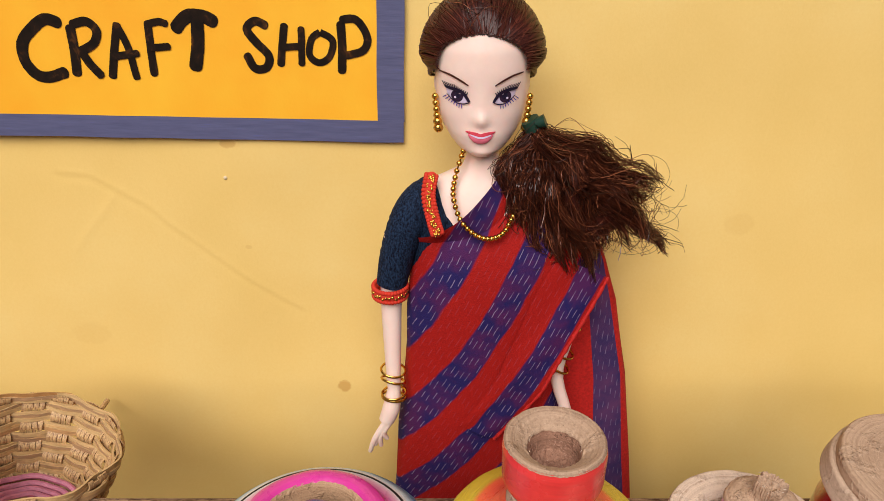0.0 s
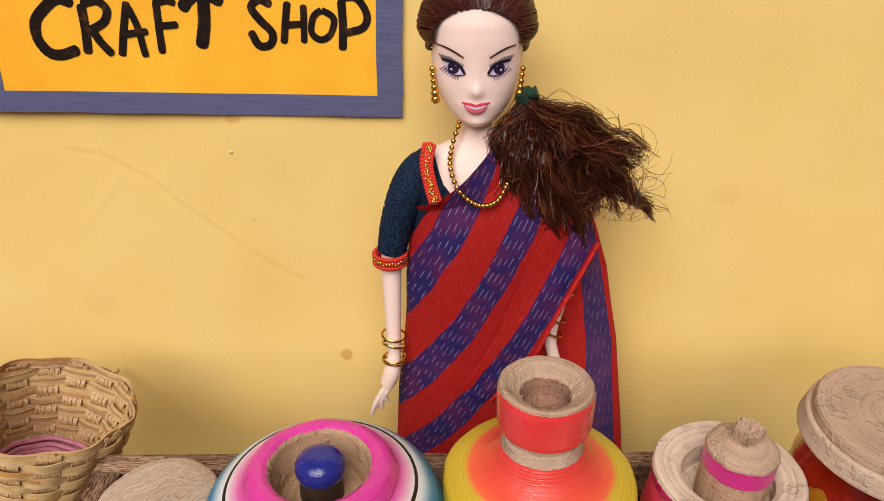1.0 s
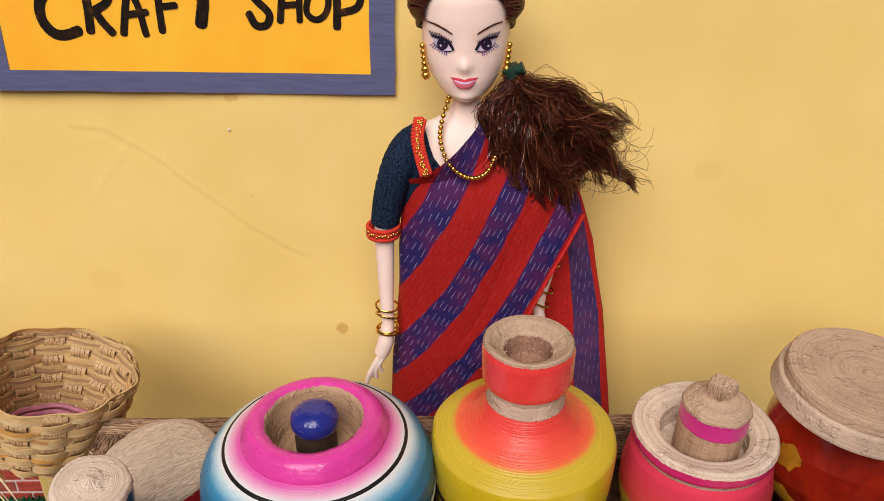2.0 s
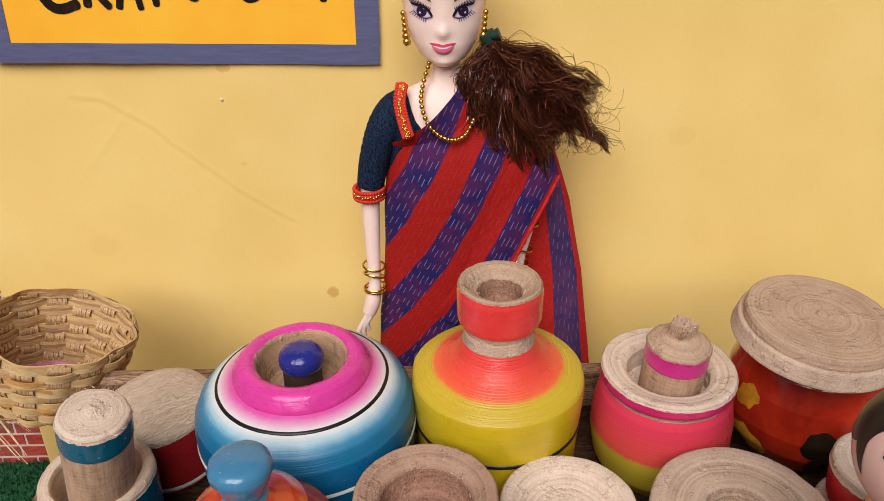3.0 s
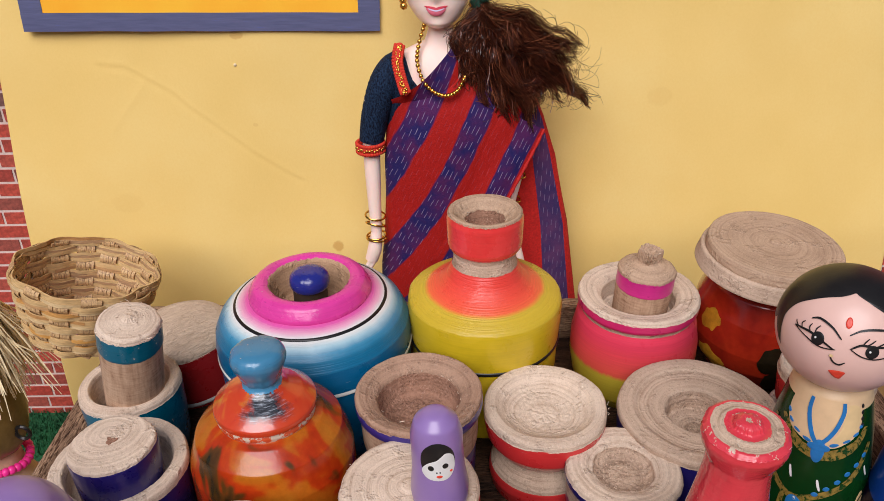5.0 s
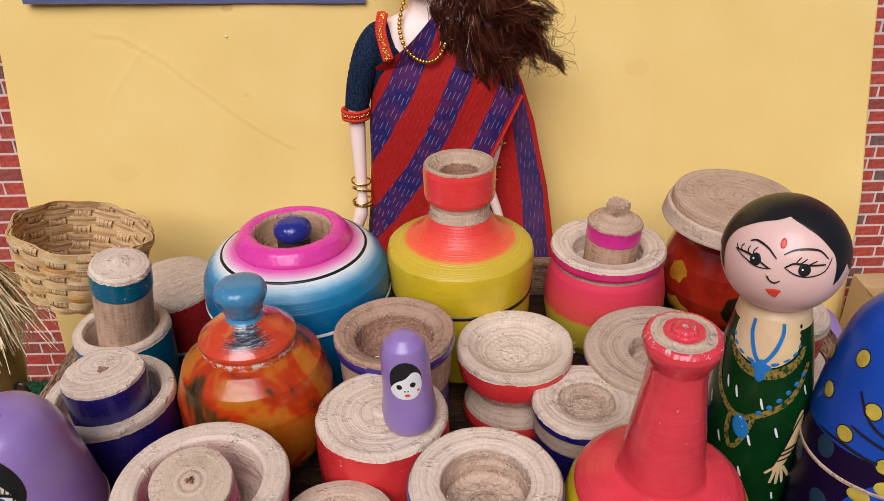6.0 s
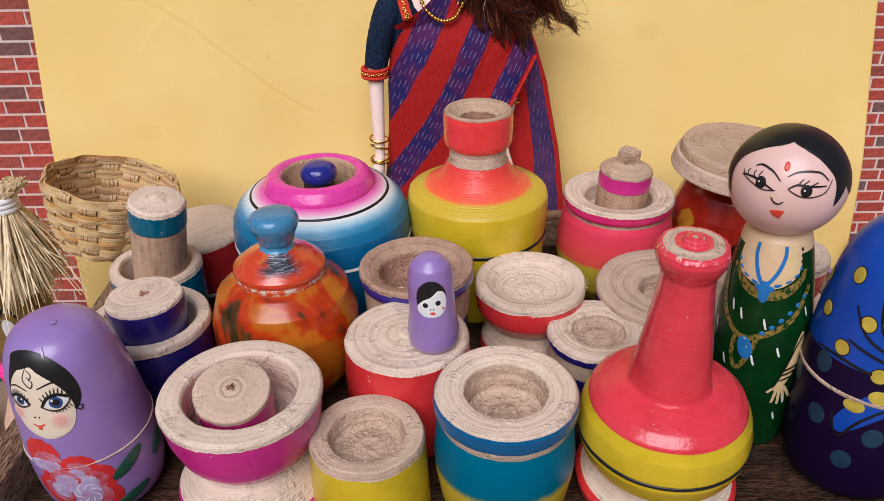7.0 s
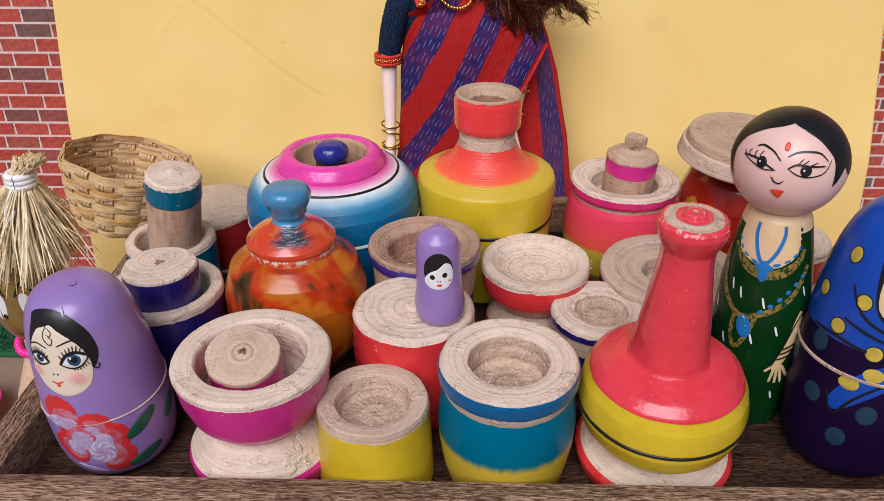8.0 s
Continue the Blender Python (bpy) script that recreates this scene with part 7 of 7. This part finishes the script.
    loft([(0.1030, -0.0050, 0.2430, 0.0036, 0.0070), (0.0940, -0.0030, 0.2425, 0.0060, 0.0090), (0.0880, 0.0020, 0.2440, 0.0115, 0.0100), (0.0700, 0.0020, 0.2445, 0.0140, 0.0100), (0.0500, 0.0050, 0.2450, 0.0150, 0.0100)], DENIM)

    def trim(pts, w, n):
        line = spline(pts, n)
        for i, p in enumerate(line):
            d = (line[min(i + 1, n - 1)] - line[max(i - 1, 0)]).normalized()
            s = d.cross(Vector((0, -1, 0))).normalized()
            for k in (-1, 1):
                ball(bm, p + s * w * k, 0.0008, TRIM, (1, 0.7, 1), 8, 6)
            ball(bm, p, 0.0017, TRIM, (1, 0.45, 0.8), 8, 6)
            for k in range(4):
                ball(bm, p + s * rnd.uniform(-0.0010, 0.0010) + d * rnd.uniform(-0.0004, 0.0004) + Vector((0, -0.0008, 0)), rnd.uniform(0.0003, 0.0006), GOLD_M, u=6, v=4)

    trim([(-0.0035, 0.2375, 0.1085), (-0.0045, 0.2335, 0.1030), (-0.0030, 0.2305, 0.0960), (-0.0015, 0.2290, 0.0910)], 0.0017, 20)
    for k in range(34):
        a = math.tau * k / 34
        for dz in (-0.0018, 0.0018):
            ball(bm, (-0.0187 + 0.0060 * math.sin(a), 0.2393 - 0.0060 * math.cos(a), 0.0632 + dz), 0.0009, TRIM, (1, 1, 1), 8, 6)
        ball(bm, (-0.0187 + 0.0056 * math.sin(a), 0.2393 - 0.0056 * math.cos(a), 0.0632), 0.0012, TRIM, (1, 1, 1.4), 8, 6)
        ball(bm, (-0.0187 + 0.0063 * math.sin(a), 0.2393 - 0.0063 * math.cos(a), 0.0632 + 0.0005 * math.sin(k * 2.1)), 0.0007, GOLD_M, (1, 1, 1), 8, 6)

    # necklace and ear drops of gilt beads
    chain = spline([(0.0070, 0.2395, 0.1162), (0.0045, 0.2370, 0.1085), (0.0038, 0.2345, 0.1020), (0.0062, 0.2308, 0.0952), (0.0110, 0.2288, 0.0908), (0.0160, 0.2280, 0.0896), (0.0205, 0.2288, 0.0915), (0.0235, 0.2310, 0.0965)], 27)
    for p in chain:
        ball(bm, p, 0.00100, GOLD_M, u=10, v=8)
    tube(bm, chain, 0.0003, GOLD_M, 5, False)
    for sx, y in ((-1, 0.2405), (1, 0.2405)):
        x = XC + sx * 0.0152
        for k, r in enumerate((0.0011, 0.0011, 0.0011, 0.0012, 0.0015, 0.0016)):
            ball(bm, (x + 0.0002 * k - (0.0004 * k if sx > 0 else 0), y, 0.1345 - 0.0021 * k), r, GOLD_M, u=10, v=8)
        tube(bm, [(x, y, 0.1350), (x, y, 0.1250)], 0.00025, GOLD_M, 5, False)

    # sari: wrapped skirt and drape, over the far shoulder
    loft([(-0.1315, 0.0250, 0.2460, 0.0560, 0.0260), (-0.0800, 0.0200, 0.2460, 0.0440, 0.0200), (-0.0300, 0.0170, 0.2450, 0.0365, 0.0170), (0.0, 0.0152, 0.2440, 0.0325, 0.0158), (0.0200, 0.0155, 0.2430, 0.0305, 0.0150), (0.0400, 0.0165, 0.2425, 0.0300, 0.0150), (0.0560, 0.0172, 0.2425, 0.0300, 0.0152), (0.0700, 0.0203, 0.2430, 0.0316, 0.0156), (0.0800, 0.0222, 0.2435, 0.0322, 0.0150), (0.0875, 0.0218, 0.2440, 0.0308, 0.0132), (0.0980, 0.0330, 0.2445, 0.0200, 0.0095), (0.1020, 0.0350, 0.2450, 0.0100, 0.0060)], SARI, 96, 0.00025)

    def fold(a, b, c, d, n=26, m=10):
        """A draped strip between an upper-left and a lower-right edge."""
        rows = []
        for i in range(n + 1):
            p, q = spline(a, n + 1)[i], spline(b, n + 1)[i]
            rows.append([bm.verts.new(p.lerp(q, j / m) + Vector((0, -0.0007 * math.sin(math.pi * j / m) - 0.0003 * math.sin(9 * j / m + i * 0.2), 0))) for j in range(m + 1)])
        for r, s in zip(rows, rows[1:]):
            for j in range(m):
                bm.faces.new((r[j], r[j + 1], s[j + 1], s[j])).material_index = c

    fold([(-0.0092, 0.2380, 0.0850), (-0.0030, 0.2320, 0.0890), (0.0060, 0.2300, 0.0955), (0.0140, 0.2330, 0.1030), (0.0200, 0.2390, 0.1090)], [(-0.0080, 0.2450, 0.0760), (0.0, 0.2400, 0.0765), (0.0110, 0.2365, 0.0780), (0.0240, 0.2360, 0.0820), (0.0340, 0.2395, 0.0910)], SARI, None)
    hem = spline([(0.0580, 0.2330, 0.0720), (0.0520, 0.2300, 0.0600), (0.0448, 0.2268, 0.0467), (0.0400, 0.2258, 0.0360), (0.0360, 0.2254, 0.0270), (0.0270, 0.2262, 0.0140), (0.0200, 0.2270, 0.0040)], 44)
    inner = spline([(0.0400, 0.2300, 0.0820), (0.0330, 0.2278, 0.0700), (0.0270, 0.2262, 0.0540), (0.0230, 0.2258, 0.0430), (0.0200, 0.2262, 0.0330), (0.0130, 0.2272, 0.0200), (0.0060, 0.2282, 0.0100)], 44)
    fold([tuple(p) for p in inner], [tuple(p) for p in hem], SARI, None, 40, 12)
    tube(bm, hem, [0.0007 + 0.0002 * math.sin(i * 2.2) for i in range(44)], RED_C, 8)

    # the loose end hanging behind the arm
    def bands(f):
        return RED_C if f < 0.20 or f > 0.84 else PURP

    loft([(-0.1315, 0.0680, 0.2530, 0.0270, 0.0080), (-0.0258, 0.0590, 0.2520, 0.0210, 0.0060), (0.0180, 0.0560, 0.2505, 0.0175, 0.0050), (0.0540, 0.0515, 0.2490, 0.0140, 0.0050), (0.0720, 0.0490, 0.2480, 0.0110, 0.0050), (0.0860, 0.0450, 0.2470, 0.0090, 0.0050)], RED_C, 96, 0.0004, bands)

    # cloth and other materials
    def woven(s, slant):
        """Short pale threads woven in lanes, broken and shifted from lane to lane."""
        x, y, z = s.xyz()
        lane = s.math("DIVIDE", s.math("SUBTRACT", x, s.math("MULTIPLY", z, slant)), 0.0022)
        shift = s.t.nodes.new("ShaderNodeTexWhiteNoise")
        shift.noise_dimensions = "1D"
        s.put(shift.inputs["W"], s.math("FLOOR", lane))
        step = s.math("FRACT", s.math("ADD", s.math("ADD", s.math("DIVIDE", z, 0.0068), shift.outputs["Value"]), s.math("MULTIPLY", s.noise(150, 2), 0.6)))
        across = s.ramp(s.math("FRACT", s.math("ADD", lane, s.math("MULTIPLY", s.noise(220, 2), 0.35))), [(0.40, 0.0), (0.45, 1.0), (0.53, 1.0), (0.58, 0.0)])
        along = s.ramp(step, [(0.0, 0.0), (0.06, 1.0), (0.50, 1.0), (0.58, 0.0)])
        return s.math("MULTIPLY", s.math("MULTIPLY", across, along), s.ramp(s.noise(330, 2), [(0.35, 0.35), (0.6, 1.0)]))

    s = Shade("striped_sari_cloth", 0.75)
    s.b.inputs["Specular IOR Level"].default_value = 0.2
    x, y, z = s.xyz()
    xw, zw = s.math("ADD", x, 0.02), s.math("ADD", z, GROUND + 0.0115)
    g = s.math("SUBTRACT", s.math("MULTIPLY", zw, 0.68), s.math("MULTIPLY", s.math("MULTIPLY", zw, zw), 1.4))
    xw = s.math("ADD", xw, s.math("ADD", 0.0036, s.math("MULTIPLY", s.ramp(s.math("MULTIPLY", s.math("SUBTRACT", 0.012, s.math("ADD", x, 0.02)), 40.0), [(0.0, 0.0), (1.0, 1.0)]), 0.0042)))
    c = s.math("ADD", s.math("DIVIDE", s.math("SUBTRACT", xw, g), 0.0239), s.math("MULTIPLY", s.math("SUBTRACT", s.noise(60, 2), 0.5), 0.10))
    fr = s.math("FRACT", s.math("ADD", c, 10.962))
    blue = s.ramp(fr, [(0.0, 0.0), (0.03, 1.0), (0.46, 1.0), (0.49, 0.0)])
    weave = s.noise(2600, 2)
    red = s.ramp(weave, [(0.3, (0.30, 0.007, 0.005)), (0.7, (0.44, 0.013, 0.008))])
    mixf = s.noise(90, 3)
    purple = s.mix(s.ramp(mixf, [(0.4, 0.0), (0.6, 1.0)]), (0.020, 0.014, 0.10), (0.075, 0.014, 0.085))
    base = s.mix(blue, red, purple)
    dash = s.math("MULTIPLY", woven(s, 0.48), s.math("ADD", s.math("MULTIPLY", blue, 0.62), 0.08))
    s.colour(s.mix(dash, base, (0.36, 0.29, 0.44)))
    s.bump(s.math("ADD", weave, s.math("MULTIPLY", s.noise(120, 3), 1.5)), 0.5, 0.0005)
    sari = s.m
    s = Shade("dark_denim_weave", 0.8)
    s.b.inputs["Specular IOR Level"].default_value = 0.15
    w = s.noise(1.0, 2, 0.5, s.scaled((1900.0, 1900.0, 900.0)))
    s.colour(s.ramp(w, [(0.35, (0.002, 0.004, 0.012)), (0.65, (0.015, 0.034, 0.076))])).bump(w, 0.7, 0.0005)
    denim = s.m
    s = Shade("combed_brown_hair", 0.36)
    isl = s.t.nodes.new("ShaderNodeNewGeometry").outputs["Random Per Island"]
    s.colour(s.ramp(isl, [(0.0, (0.026, 0.006, 0.004)), (0.7, (0.060, 0.013, 0.008)), (1.0, (0.13, 0.032, 0.018))]))
    s.b.inputs["Specular IOR Level"].default_value = 0.28
    combed = s.m
    s = Shade("brown_nylon_hair", 0.34)
    s.b.inputs["Specular IOR Level"].default_value = 0.5
    isl = s.t.nodes.new("ShaderNodeNewGeometry").outputs["Random Per Island"]
    # Tone varies by strand; the palest ones carry highlights in their colour.
    s.colour(s.ramp(isl, [(0.0, (0.010, 0.003, 0.002)), (0.55, (0.055, 0.013, 0.006)), (0.85, (0.145, 0.036, 0.014)), (1.0, (0.34, 0.110, 0.048))]))
    hair = s.m
    cloth_red = plain("red_cloth", (0.48, 0.014, 0.010), 0.75, vary=0.25, scale=900)
    s = Shade("dusty_purple_cloth", 0.75)
    s.b.inputs["Specular IOR Level"].default_value = 0.2
    f = s.noise(90, 3)
    s.colour(s.mix(s.math("MULTIPLY", woven(s, 0.02), 0.45), s.ramp(f, [(0.35, (0.050, 0.028, 0.110)), (0.65, (0.115, 0.040, 0.120))]), (0.36, 0.29, 0.44)))
    s.bump(s.noise(2600, 2), 0.4, 0.0005)
    cloth_purple = s.m
    skin = plain("doll_vinyl", (0.96, 0.735, 0.640), 0.36, vary=0.02, bump=0.02)
    skin.node_tree.nodes["Principled BSDF"].inputs["Subsurface Weight"].default_value = 0.22
    skin.node_tree.nodes["Principled BSDF"].inputs["Subsurface Radius"].default_value = (0.004, 0.0015, 0.001)
    gilt = plain("gilt_bead", (0.78, 0.46, 0.09), 0.22, 1.0)
    mats = [skin, hair, sari, cloth_red, cloth_purple, denim, plain("red_trim_thread", (0.60, 0.035, 0.015), 0.7), gilt, plain("lavender_white", (0.68, 0.58, 0.74), 0.3), plain("dark_violet_lash", (0.012, 0.008, 0.03), 0.4), plain("lip_rose", (0.62, 0.06, 0.09), 0.3), plain("brow_brown", (0.07, 0.018, 0.012), 0.5), plain("dark_green_ribbon", (0.008, 0.04, 0.025), 0.5), plain("brown_violet_iris", (0.03, 0.015, 0.04), 0.2), plain("lip_pink", (0.80, 0.18, 0.26), 0.25), combed, plain("violet_lash", (0.10, 0.05, 0.28), 0.4)]
    bmesh.ops.translate(bm, verts=bm.verts, vec=(-0.02, -0.24, -GROUND))
    ob = part("fashion_doll", bm, mats, smooth=60)
    ob.location = (0.02, 0.24, GROUND)
    tagged(ob, "fashion doll with a brown ponytail in a red and purple sari", "doll")


dressed_doll()


# ---- the brickwork, last ----
brick_sheet("wall_left", -0.46, -0.150, -0.34, -0.185)
brick_sheet("wall_right", 0.170, 0.46, 0.215, 0.36, 0.83)
